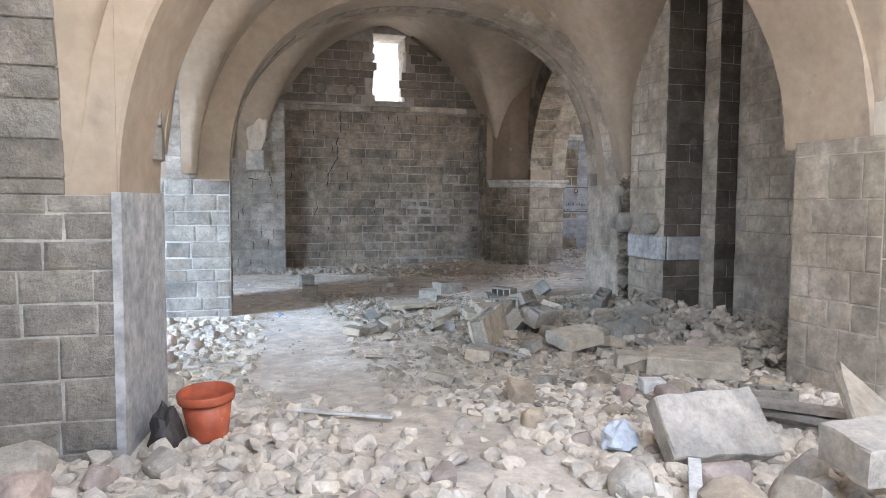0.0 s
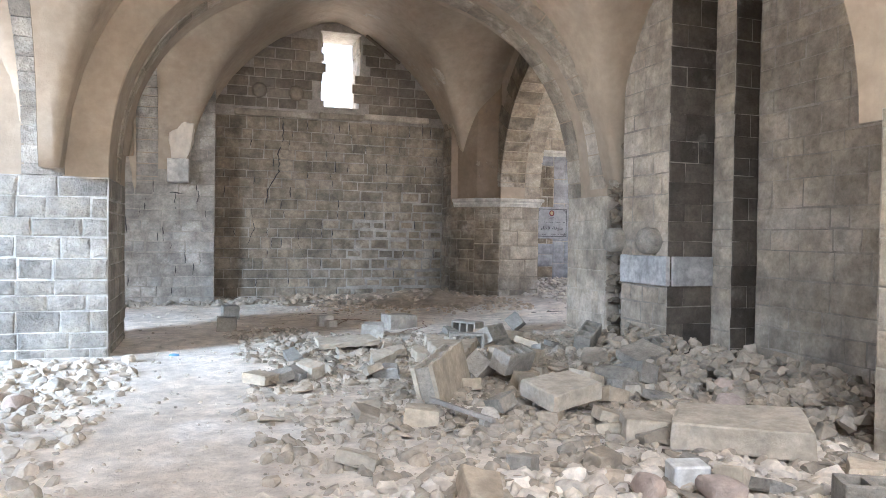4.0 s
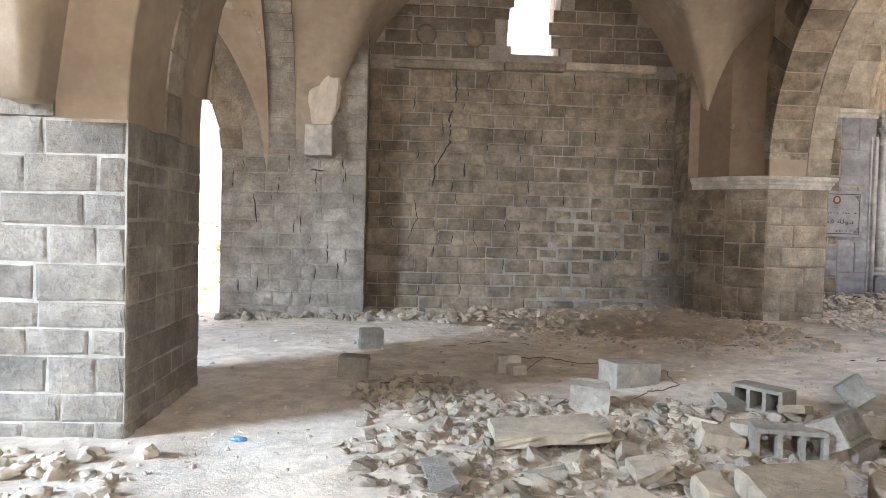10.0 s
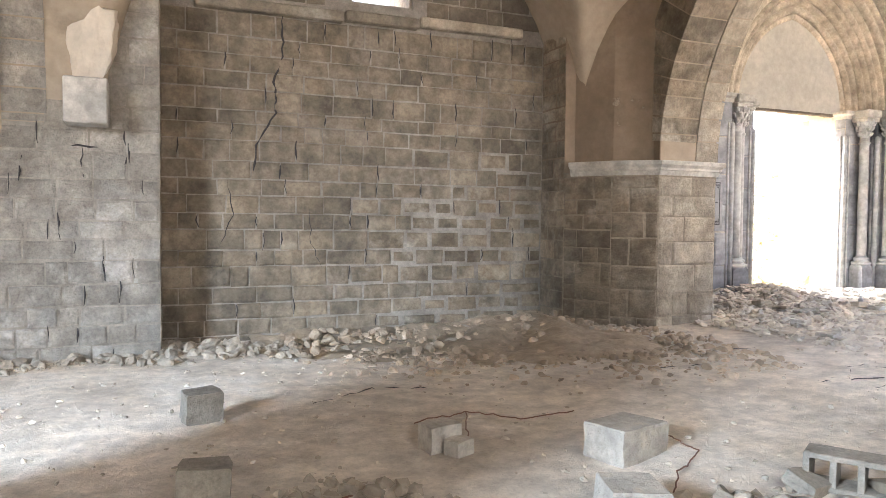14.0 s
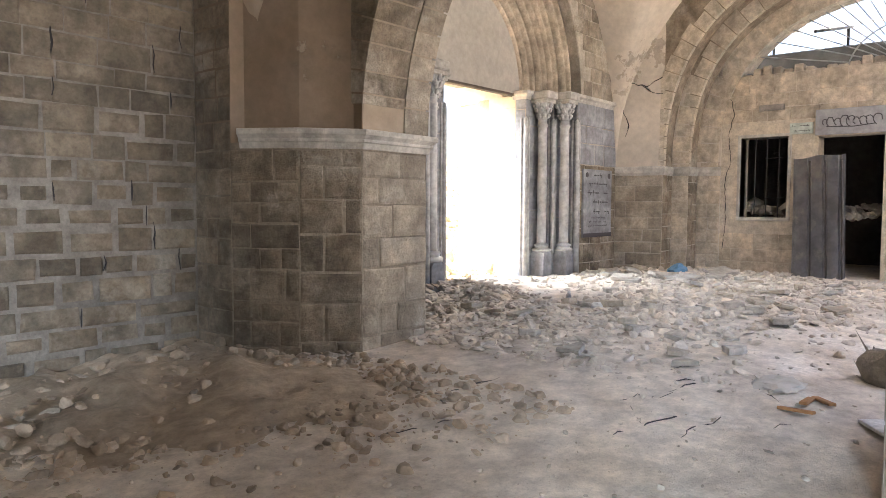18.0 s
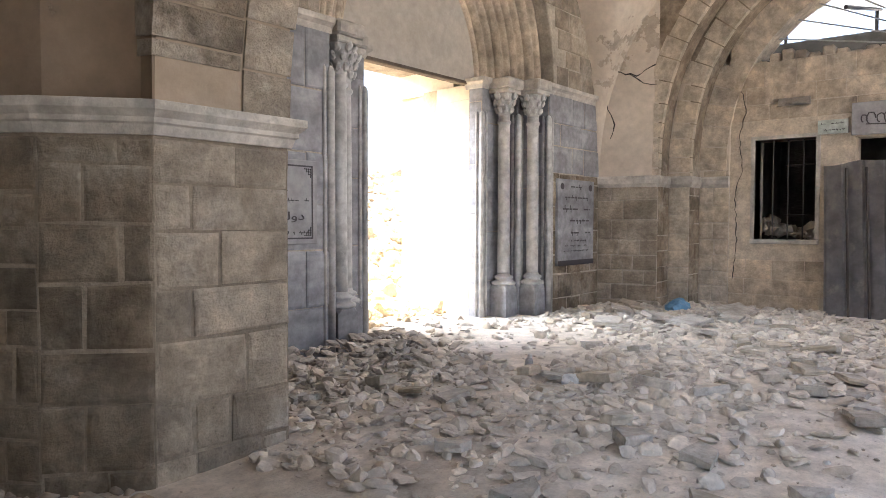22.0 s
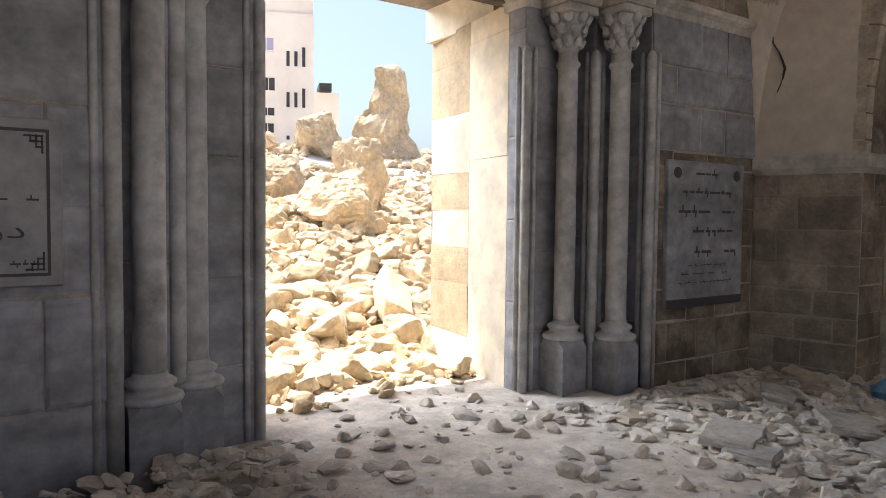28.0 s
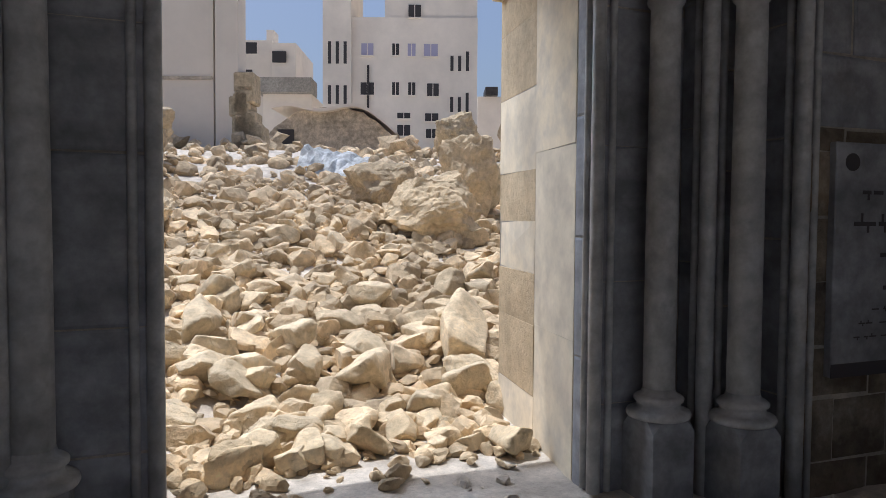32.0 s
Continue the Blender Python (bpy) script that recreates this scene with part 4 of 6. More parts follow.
plain_wall("wall_yard_west", 6.9, 7.4, 5.4, 8.1, -0.5, TOP)
plain_wall("wall_yard_head", 7.2, 15.5, 7.4, 8.1, 4.2, TOP)
plain_wall("wall_yard_east", 13.2, 15.5, 7.4, 8.1, -0.5, 4.2)

# portal: stepped jambs, nook columns, lintel and moulded arch
PX = 10.74
JAMB = [(-2.05, 16.62), (-1.88, 16.62), (-1.88, 16.86), (-1.53, 16.86), (-1.53, 17.06), (-1.02, 17.06), (-1.02, 17.25)]


def flip(pts):
    return [(2 * PX - x, y) for x, y in pts][::-1]


left = [(PX + x, y) for x, y in JAMB]
wall_pw = wall_block("wall_portal_west", [(7.25, 16.62)] + left + [(9.5, 18.6), (7.25, 18.6)], -0.4, 3.0, MORTAR, "portal wall of mixed grey marble and brown stone")
wall_pe = wall_block("wall_portal_east", flip([(7.38, 16.62)] + left + [(9.5, 18.6), (7.38, 18.6)]), -0.4, 3.0, MORTAR, "portal wall of mixed grey marble and brown stone")


def portal_mix(s, z, r):
    """Brown stone patched with slabs of grey marble."""
    grey = z > 2.62 or (s > 0.62 and 0.5 < z < 1.0)
    return (MARBLE, 0.01) if grey else (STONE_OLD_SHADE, 0.014)


stones(wall_pw, (7.25, 16.62), (8.3, 16.62), 0.0, 3.0, 0.245, 0.4, STONE_OLD_SHADE, 80, proud=0.014, pick=portal_mix)
stones(wall_pw, (8.3, 16.62), (8.86, 16.62), 0.0, 3.0, 0.5, 0.56, MARBLE, 81, joint=0.008)
stones(wall_pe, (12.62, 16.62), (14.02, 16.62), 0.0, 1.95, 0.32, 0.5, STONE_OLD_SHADE, 82, joint=0.012)
stones(wall_pe, (12.62, 16.62), (14.02, 16.62), 1.95, 3.0, 0.36, 0.62, MARBLE, 83, joint=0.008)
for wall, pts in ((wall_pw, left[1:]), (wall_pe, flip(left[1:]))):
    for i, (a, b) in enumerate(zip(pts, pts[1:])):
        stones(wall, a, b, 0.0, 3.0, 0.62, 1.0, MARBLE, 84 + i, joint=0.006, proud=0.008)
for wall, a, b, c in ((wall_pe, (11.76, 17.26), (11.86, 17.87), (11.98, 18.6)), (wall_pw, (9.5, 18.6), (9.62, 17.87), (9.72, 17.26))):
    far, near = ((c, b), (b, a)) if wall is wall_pe else ((b, a), (c, b))
    stones(wall, *near, 0.0, 3.03, 0.95, 3.0, STONE_REVEAL, 90, joint=0.001, proud=0.0015)
    stones(wall, *far, 0.0, 3.03, 0.40, 3.0, STONE_REVEAL, 92, proud=0.0015, pick=lambda s, z, r: (REVEAL_TAN if r.random() < 0.45 else STONE_REVEAL, 0.002))
for sgn in (-1, 1):
    for x, y, r0 in ((1.875, 16.612, 0.04), (1.525, 16.85, 0.042), (1.015, 17.05, 0.034)):
        bm = bmesh.new()
        for dx, dy, r in ((0.0, 0.0, r0), (0.078, -0.004, 0.019), (-0.008, 0.08, 0.019)):
            lathe(bm, [(r, 0.12), (r, 2.62), (r * 0.7, 2.66), (r * 0.2, 2.68)], 12, pose(PX + sgn * (x + dx), y + dy, 0))
        part("roll_moulding", bm, MARBLE_PALE, wall_pw if sgn < 0 else wall_pe, smooth=True)


def nook_column(x, y, base):
    """A slim marble column: pedestal, moulded base, shaft and leafy capital under a block."""
    col = tagged(new("nook_column"), "slim grey marble column with leafy capital on a pedestal", "column", group="portal columns")
    bm = bmesh.new()
    # a square block whose upper corners are cut back to the round base
    lo, mid, top = base - 0.3, 0.46, 0.515
    rings = [[bm.verts.new((sx * 0.122, sy * 0.122, z)) for sx, sy in ((-1, -1), (1, -1), (1, 1), (-1, 1))] for z in (lo, mid)]
    oct_ = [bm.verts.new((ax, ay, top)) for ax, ay in ((-0.075, -0.122), (0.075, -0.122), (0.122, -0.075), (0.122, 0.075), (0.075, 0.122), (-0.075, 0.122), (-0.122, 0.075), (-0.122, -0.075))]
    bm.faces.new(rings[0][::-1])
    bm.faces.new(oct_)
    for k in range(4):
        k2 = (k + 1) % 4
        bm.faces.new((rings[0][k], rings[0][k2], rings[1][k2], rings[1][k]))
        bm.faces.new((rings[1][k], rings[1][k2], oct_[2 * k + 1], oct_[2 * k]))
        bm.faces.new((rings[1][k2], oct_[(2 * k + 2) % 8], oct_[2 * k + 1]))
    part("pedestal", bm, MARBLE, col)
    bm = bmesh.new()
    lathe(bm, [(0.13, 0.512), (0.152, 0.52), (0.158, 0.535), (0.152, 0.552), (0.132, 0.56), (0.112, 0.566), (0.105, 0.58), (0.11, 0.592), (0.121, 0.6), (0.123, 0.615), (0.11, 0.627), (0.086, 0.634), (0.08, 0.66)], 28)
    part("base", bm, MARBLE_PALE, col, smooth=True)
    bm = bmesh.new()
    lathe(bm, [(0.078, 0.65), (0.077, 1.4), (0.072, 2.52), (0.086, 2.535), (0.091, 2.55), (0.086, 2.565), (0.073, 2.575), (0.072, 2.64)], 28)
    part("shaft", bm, MARBLE_PALE, col, smooth=True)
    bm = bmesh.new()
    lathe(bm, [(0.072, 2.63), (0.085, 2.72), (0.12, 2.84), (0.135, 2.9), (0.1, 2.91)], 20)
    for ring, (n, r, z, s) in enumerate(((8, 0.10, 2.70, 0.05), (8, 0.125, 2.79, 0.05), (8, 0.145, 2.87, 0.055))):
        for k in range(n):
            a = 2 * math.pi * (k + ring * 0.5) / n
            m = pose(r * math.cos(a), r * math.sin(a), z, 0, 0, math.degrees(a)) @ pose(0, 0, 0, 0, 25, 0) @ Matrix.Diagonal((s * 0.5, s * 0.7, s, 1))
            bmesh.ops.create_icosphere(bm, subdivisions=1, radius=1.0, matrix=m)
    part("capital", bm, MARBLE_PALE, col, "carved leafy capital")
    bm = bmesh.new()
    box(bm, -0.15, 0.15, -0.16, 0.14, 2.9, 2.96, bevel=0.01)
    box(bm, -0.165, 0.165, -0.19, 0.14, 2.96, 3.09, bevel=0.02)
    part("abacus", bm, STONE_WHITE, col)
    col.matrix_basis = pose(x, y, 0)
    return col


for x, y in ((9.04, 16.70), (9.31, 16.92), (12.045, 16.92), (12.37, 16.70)):
    nook_column(x, y, 0.1)
IMPOST = [(-0.1, 0.0), (0.015, 0.0), (0.03, 0.05), (0.07, 0.08), (0.07, 0.13), (-0.1, 0.13)]
moulding("impost", [(7.9, 16.62), (8.86, 16.62), (8.86, 16.8)], 2.96, IMPOST, STONE_WHITE, wall_pw, "moulded impost course")
moulding("impost", [(12.62, 16.8), (12.62, 16.62), (13.98, 16.62)], 2.96, IMPOST, STONE_WHITE, wall_pe, "moulded impost course")
moulding("impost", [(9.21, 17.06), (9.72, 17.06), (9.72, 17.3)], 2.96, IMPOST, STONE_WHITE, wall_pw)
moulding("impost", [(11.76, 17.3), (11.76, 17.06), (12.27, 17.06)], 2.96, IMPOST, STONE_WHITE, wall_pe)

wall_ph = wall_block("wall_portal_head", rect(7.25, 14.1, 17.62, 18.6), 3.3, TOP, STONE, "stone wall above the portal")
sub("outer_jamb", wall_ph, STONE_REVEAL, (7.25, 9.6, 17.62, 18.6, 3.0, 3.3))
sub("outer_jamb", wall_ph, STONE_REVEAL, (11.9, 14.1, 17.62, 18.6, 3.0, 3.3))
sub("lintel", wall_ph, WOOD_OLD, (9.68, 11.8, 17.25, 17.36, 3.02, 3.06), label="thin old timber lintel", bevel=0.006)
sub("tympanum", wall_ph, PLASTER_GREY, (9.6, 11.9, 17.27, 17.42, 3.05, 4.7), label="plain grey plastered tympanum")
HEADS = ((1.02, 17.27, 1.32), (1.22, 17.17, 1.56), (1.42, 17.06, 1.80), (1.60, 16.96, 2.02), (1.78, 16.82, 2.24))
for i, (h, y, rise) in enumerate(HEADS):
    hn = HEADS[i + 1] if i < 4 else (2.02, 16.62, 2.5)
    bm = bmesh.new()
    # one order: a roll and a hollow run round the pointed curve
    prof = [(0.0, 0.33), (0.0, 0.06), (0.015, 0.02), (0.05, 0.0), (0.085, 0.015), (0.105, 0.05), (0.115, 0.0), (0.14, -0.03), (0.175, -0.035), (0.20, -0.02), (0.205, 0.33)]
    rows = []
    for s in spans(-1, 1, 44):
        row = []
        for o, d in prof:
            hh, rr = h + o, rise + o * 1.2
            x = s * hh
            row.append(bm.verts.new((PX + x, y + d, 3.09 + curve_z(x, hh, rr))))
        rows.append(row)
    for a, b in zip(rows, rows[1:]):
        for k in range(len(prof) - 1):
            bm.faces.new((a[k], b[k], b[k + 1], a[k + 1]))
    part("archivolt", bm, STONE_CREAM, wall_ph, "cream moulded archivolt", smooth=True)
arch_ph = arch_wall("arch_face", "x", PX - 2.0, PX + 2.0, 16.62, 17.6, 3.09, 2.5, TOP, MORTAR, wall_ph)
sub("side_face", wall_ph, MORTAR, (7.25, PX - 2.0, 16.62, 17.6, 3.0, TOP), (PX + 2.0, 14.1, 16.62, 17.6, 3.0, TOP))
stones(wall_ph, (7.25, 16.62), (14.1, 16.62), 3.1, 5.6, 0.24, 0.42, STONE, 95, lambda s, z: abs(s + 7.25 - PX) > 2.15 and True or z > 3.15 + curve_z(s + 7.25 - PX, 2.15, 2.65), joint=0.014)

# corner return and the stepped east arch
CORNER = [(14.02, 16.62), (14.2, 15.8), (14.6, 15.8), (14.6, 15.5), (15.0, 15.5), (15.0, 15.08), (15.6, 15.08), (15.6, 17.3), (14.02, 17.3)]
wall_corner = wall_block("wall_corner", CORNER, -0.3, 1.82, MORTAR, "coursed stone corner with stepped pilasters")
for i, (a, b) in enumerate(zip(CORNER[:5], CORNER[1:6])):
    # south returns in darker stone: their shade is put into the colour
    stones(wall_corner, a, b, 0.0, 1.82, 0.22, 0.4, (STONE, STONE_OLD_SHADE, STONE_ARCH, STONE_OLD_SHADE, STONE_ARCH)[i], 100 + i, joint=0.01)
bm = bmesh.new()
prism(bm, CORNER, 1.95, TOP)
part("upper_wall", bm, PLASTER_PALE, wall_corner, "cream plaster above the string course")
moulding("string_course", CORNER[:6], 1.8, [(-0.1, 0.0), (0.01, 0.0), (0.045, 0.05), (0.05, 0.13), (0.03, 0.16), (-0.1, 0.16)], STONE_WHITE, wall_corner, "pale stone string course")
for pts in ([(14.02, 16.6, 3.52), (14.05, 16.3, 3.42), (14.1, 16.1, 3.36), (14.15, 15.9, 3.46), (14.2, 15.82, 3.55)], [(14.08, 16.19, 3.37), (14.13, 15.98, 3.26), (14.18, 15.82, 3.22)], [(14.03, 16.5, 3.0), (14.06, 16.4, 2.7), (14.05, 16.45, 2.5)]):
    crack(wall_corner, pts, 0.012, DARK)
EC = 12.28
# dark arch bodies show as soffits and paint the shade between the orders
arch_outer = structure(arch_wall("arch_east_outer", "y", EC - 3.52, EC + 3.52, 14.2, 14.62, 1.95, 3.3, TOP, STONE_OLD_SHADE, p=2.4), "outer order of a large stone wall arch", "arch")
arch_inner = structure(arch_wall("arch_east_inner", "y", EC - 3.22, EC + 3.22, 14.6, 15.02, 1.95, 3.0, TOP, STONE_OLD_SHADE, p=2.4), "inner order of a large stone wall arch", "arch")
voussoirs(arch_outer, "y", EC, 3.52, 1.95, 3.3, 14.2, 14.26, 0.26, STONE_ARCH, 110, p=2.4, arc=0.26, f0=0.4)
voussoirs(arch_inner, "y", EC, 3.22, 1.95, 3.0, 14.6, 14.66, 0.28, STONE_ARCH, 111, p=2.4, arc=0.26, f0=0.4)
arch_core = structure(arch_wall("arch_east_core", "y", EC - 2.86, EC + 2.86, 15.0, 15.45, 1.95, 2.68, TOP, STONE_ARCH, p=2.4), "inner face of a large stone wall arch", "arch")
voussoirs(arch_core, "y", EC, 2.86, 1.95, 2.68, 15.0, 15.4, 0.34, STONE_ARCH, 112, p=2.4, arc=0.28, f0=0.4)

# east infill wall with door and windows
wall_east = wall_block("wall_east", rect(15.03, 15.42, 14.74, 15.5), -0.3, 3.5, MORTAR_PALE, "warm stone infill wall with a door and barred windows")
for y0, y1, z0, z1 in ((13.97, 14.74, -.3, 1.07), (13.97, 14.74, 2.44, 3.5), (13.52, 13.97, -.3, 3.5), (12.58, 13.52, 2.41, 3.5), (12.12, 12.58, -.3, 3.5), (11.36, 12.12, -.3, 1.02), (11.36, 12.12, 2.41, 3.5), (8.0, 11.36, -.3, 3.5)):
    sub("wall_panel", wall_east, MORTAR_PALE, (15.03, 15.42, y0, y1, z0, z1))
OPEN = ((13.97, 14.74, 1.07, 2.44), (12.58, 13.52, -1, 2.41), (11.36, 12.12, 1.02, 2.41))


def east_keep(s, z):
    y = 15.1 - s
    return not any(a - 0.26 < y < b + 0.26 and c - 0.14 < z < d + 0.14 for a, b, c, d in OPEN)


stones(wall_east, (15.03, 15.1), (15.03, 9.4), 0.0, 3.5, 0.27, 0.46, STONE_CREAM, 120, east_keep, joint=0.008, proud=0.006)
bm = bmesh.new()
rng = random.Random(5)
for k in range(34):
    y = 9.5 + k * 0.165
    h = rng.uniform(0.03, 0.16)
    box(bm, 15.06 + rng.uniform(0, 0.05), 15.4, y, y + 0.15, 3.49, 3.5 + h, bevel=0.02)
part("broken_top", bm, STONE_CREAM, wall_east, "ragged broken top course")
crack(wall_east, [(15.01, 15.0, 3.3), (15.01, 14.86, 2.9), (15.01, 14.95, 2.5), (15.01, 14.9, 2.1), (15.01, 15.0, 1.7), (15.01, 14.97, 1.0), (15.01, 15.02, 0.5)], 0.009, DARK)
for a, b, c, d in (OPEN[0], OPEN[2]):
    win = tagged(new("window_east"), "small square window with an iron grille, dark inside", "window", group="barred windows", kind="structure")
    sub("window_frame", win, STONE_WHITE, (15.0, 15.3, a - 0.05, a, c - 0.05, d + 0.05), (15.0, 15.3, b, b + 0.05, c - 0.05, d + 0.05), (15.0, 15.3, a, b, d, d + 0.05))
    sub("window_sill", win, STONE_WHITE, (14.98, 15.3, a - 0.05, b + 0.05, c - 0.06, c), bevel=0.01)
    for k in range(1, 4):
        bm = bmesh.new()
        y = a + (b - a) * k / 4
        tube(bm, [(15.2, y, c), (15.2, y, d)], 0.009, 6)
        part("bar", bm, IRON, win)
    for k in (1, 3):
        bm = bmesh.new()
        z = c + (d - c) * k / 4
        tube(bm, [(15.2, a, z), (15.2, a + (b - a) * 0.55, z - 0.01)], 0.009, 6)
        part("bar", bm, IRON, win)
# closed box behind the windows; its walls carry the room's shade as colour
room = wall_block("dark_room", rect(18.2, 18.6, 7.6, 16.6), -0.3, 4.45, ROOM_SHADE, "ruined room behind the windows, its shade painted near-black")
sub("side_wall", room, ROOM_SHADE, (15.42, 18.2, 15.2, 15.6, -0.3, 3.3), (15.42, 18.2, 9.0, 9.4, -0.3, 3.3))
sub("roof", room, ROOM_SHADE, (15.42, 18.4, 9.0, 15.6, 3.3, 3.45))

# ---- things: the entrance bay ----
def plant_pot(x, y):
    pot = tagged(new("plant_pot"), "empty terracotta-coloured plastic plant pot standing on rubble", "plant pot")
    bm = bmesh.new()
    lathe(bm, [(0.10, 0.0), (0.118, 0.0), (0.125, 0.012), (0.165, 0.27), (0.15, 0.27), (0.112, 0.03), (0.10, 0.025)], 36)
    part("body", bm, TERRACOTTA, pot, smooth=True)
    bm = bmesh.new()
    lathe(bm, [(0.162, 0.262), (0.182, 0.265), (0.186, 0.275), (0.188, 0.318), (0.182, 0.326), (0.168, 0.322), (0.158, 0.27)], 36)
    part("rim", bm, TERRACOTTA, pot, smooth=True)
    pot.matrix_basis = pose(x, y, ground_z(x, y) + 0.02, 4, -3, 0)
    return pot


def slab(name, outline, thick, m, mat, label, category="concrete slab", group="", seed=0):
    """A broken plate: an uneven outline with chipped edges and a rough face."""
    rng = random.Random(seed or repr(outline))
    pts = []
    n = len(outline)
    for i in range(n):
        a, b = Vector(outline[i]), Vector(outline[(i + 1) % n])
        k = max(2, int((b - a).length / 0.09))
        for j in range(k):
            q = a.lerp(b, j / k)
            s = 0.0 if j == 0 else 0.012
            pts.append((q.x + rng.uniform(-s, s), q.y + rng.uniform(-s, s)))
    cx, cy = sum(p[0] for p in pts) / len(pts), sum(p[1] for p in pts) / len(pts)
    bm = bmesh.new()
    rings = []
    for z, k in ((0, 0.985), (0.01, 1.0), (thick * 0.5, 1.0), (thick - 0.012, 1.0), (thick, 0.97)):
        rings.append([bm.verts.new((cx + (x - cx) * k + rng.uniform(-.006, .006), cy + (y - cy) * k + rng.uniform(-.006, .006), z + rng.uniform(-.003, .003))) for x, y in pts])
    for a, b in zip(rings, rings[1:]):
        for i in range(len(pts)):
            bm.faces.new((a[i], a[(i + 1) % len(pts)], b[(i + 1) % len(pts)], b[i]))
    for ring, z in ((rings[0], 0), (rings[-1], thick)):
        c = bm.verts.new((cx, cy, z))
        for i in range(len(pts)):
            bm.faces.new((ring[i], ring[(i + 1) % len(pts)], c))
    ob = part(name, bm, mat)
    ob.matrix_basis = m
    return tagged(ob, label, category, group)


def quad(w, d, skew=0.0):
    return [(0, 0), (w, skew), (w * 0.97, d), (0.03 * w, d * 0.94)]


def hollow_block(m, label="grey hollow concrete block lying on the floor", l=0.4, w=0.19, h=0.19, mat=None, cells=3):
    """A concrete building block with open cells."""
    bm = bmesh.new()
    t = 0.03
    box(bm, 0, l, 0, t, 0, h, bevel=0.006)
    box(bm, 0, l, w - t, w, 0, h, bevel=0.006)
    step = (l - t) / cells
    for k in range(cells + 1):
        box(bm, k * step, k * step + t, t - 0.004, w - t + 0.004, 0.003, h - 0.003)
    ob = part("concrete_block", bm, mat or CONCRETE)
    ob.matrix_basis = m
    return tagged(ob, label, "concrete block", "hollow concrete blocks")


def boulder(x, y, size, mat=None, seed=1, name="stone", label="rough broken building stone lying in the rubble", flat=0.8, sink=0.25, group="fallen stones", n=22, lift=0.0):
    rv, rf = rock(seed * 7 + 3, n, flat)
    bm = bmesh.new()
    vs = [bm.verts.new(v * size) for v in rv]
    for f in rf:
        bm.faces.new([vs[i] for i in f])
    bmesh.ops.bevel(bm, geom=list(bm.edges), offset=size * 0.035, segments=1, affect="EDGES", profile=0.5)
    ob = part(name, bm, mat or LOOSE)
    r = random.Random(seed)
    ob.matrix_basis = pose(x, y, ground_z(x, y) + size * flat * (0.5 - sink) + lift, r.uniform(-14, 14), r.uniform(-14, 14), r.uniform(0, 360))
    return tagged(ob, label, "stone", group)


plant_pot(-0.2, 4.95)
g0 = ground_z(3.0, 4.0)
slab("stone_slab", quad(0.74, 0.44, -0.02), 0.14, pose(2.45, 3.66, g0 + 0.02, 46, 0, -2), LIMEWASH, "large white-dusted stone slab tilted on the rubble", "stone slab")
slab("paving_slab", quad(0.8, 0.5, -0.05), 0.17, pose(3.62, 5.75, ground_z(3.9, 5.6), 4, -2, -38), SANDSLAB, "thick sand-coloured concrete slab with holes in its side", "concrete slab")
slab("paving_slab", quad(0.5, 0.46, 0.06), 0.13, pose(3.22, 6.56, ground_z(3.5, 6.7) + 0.07, 5, -4, 10), SANDSLAB, "pale concrete slab lying on broken blocks", "concrete slab")
slab("paving_slab", quad(0.34, 0.26), 0.16, pose(3.42, 5.95, ground_z(3.5, 6), 2, 3, -20), SANDSLAB, "small sand-coloured slab fragment", "concrete slab")
slab("paving_slab", quad(0.5, 0.4), 0.2, pose(2.96, 2.72, 0.0, 4, -3, -6), LIMEWASH, "block of white floor tiles set in cement", "concrete slab")
slab("paving_slab", [(0, 0), (0.55, 0.0), (0.5, 0.45)], 0.06, pose(3.5, 3.35, 0.03, 38, 0, 20), SANDSLAB, "triangular broken slab leaning on stones", "concrete slab")
slab("paving_slab", quad(0.7, 0.4, 0.05), 0.06, pose(2.05, 9.86, ground_z(2.5, 10.0) + 0.05, 4, -2, 2), SANDSLAB, "flat broken slab lying on rubble", "concrete slab")
slab("paving_slab", [(0, 0), (0.26, 0.13), (0.71, 0.98), (0.07, 0.74)], 0.11, pose(2.95, 8.26, ground_z(3.2, 8.7) + 0.1, 3, 4, 0), SANDSLAB, "broad flat sandy slab lying on rubble", "concrete slab")
slab("paving_slab", [(0, 0), (0.70, 0.73), (0.36, 1.27), (0.08, 0.83)], 0.14, pose(3.6, 8.15, ground_z(3.9, 8.8) + 0.08, -4, 5, 0), SANDSLAB, "broad flat sandy slab lying on rubble", "concrete slab")
slab("paving_slab", quad(0.4, 0.34), 0.1, pose(4.75, 7.8, ground_z(4.8, 8.0) + 0.05, 14, -12, 12), CONCRETE, "tilted grey concrete slab", "concrete slab")
# a length of hollow-block partition that fell in one piece
wall_piece = tagged(new("fallen_wall_piece"), "fallen piece of hollow-block wall leaning on rubble", "wall fragment")
bm = bmesh.new()
for k in range(7):
    x = k * 0.135
    box(bm, x, x + 0.035, 0.032, 0.148, 0.004, 0.355 - 0.02 * (k % 2), bevel=0.004)
box(bm, 0.01, 0.83, 0.032, 0.148, 0.004, 0.31, bevel=0.004)
part("block_core", bm, CONCRETE, wall_piece, "hollow concrete cells")
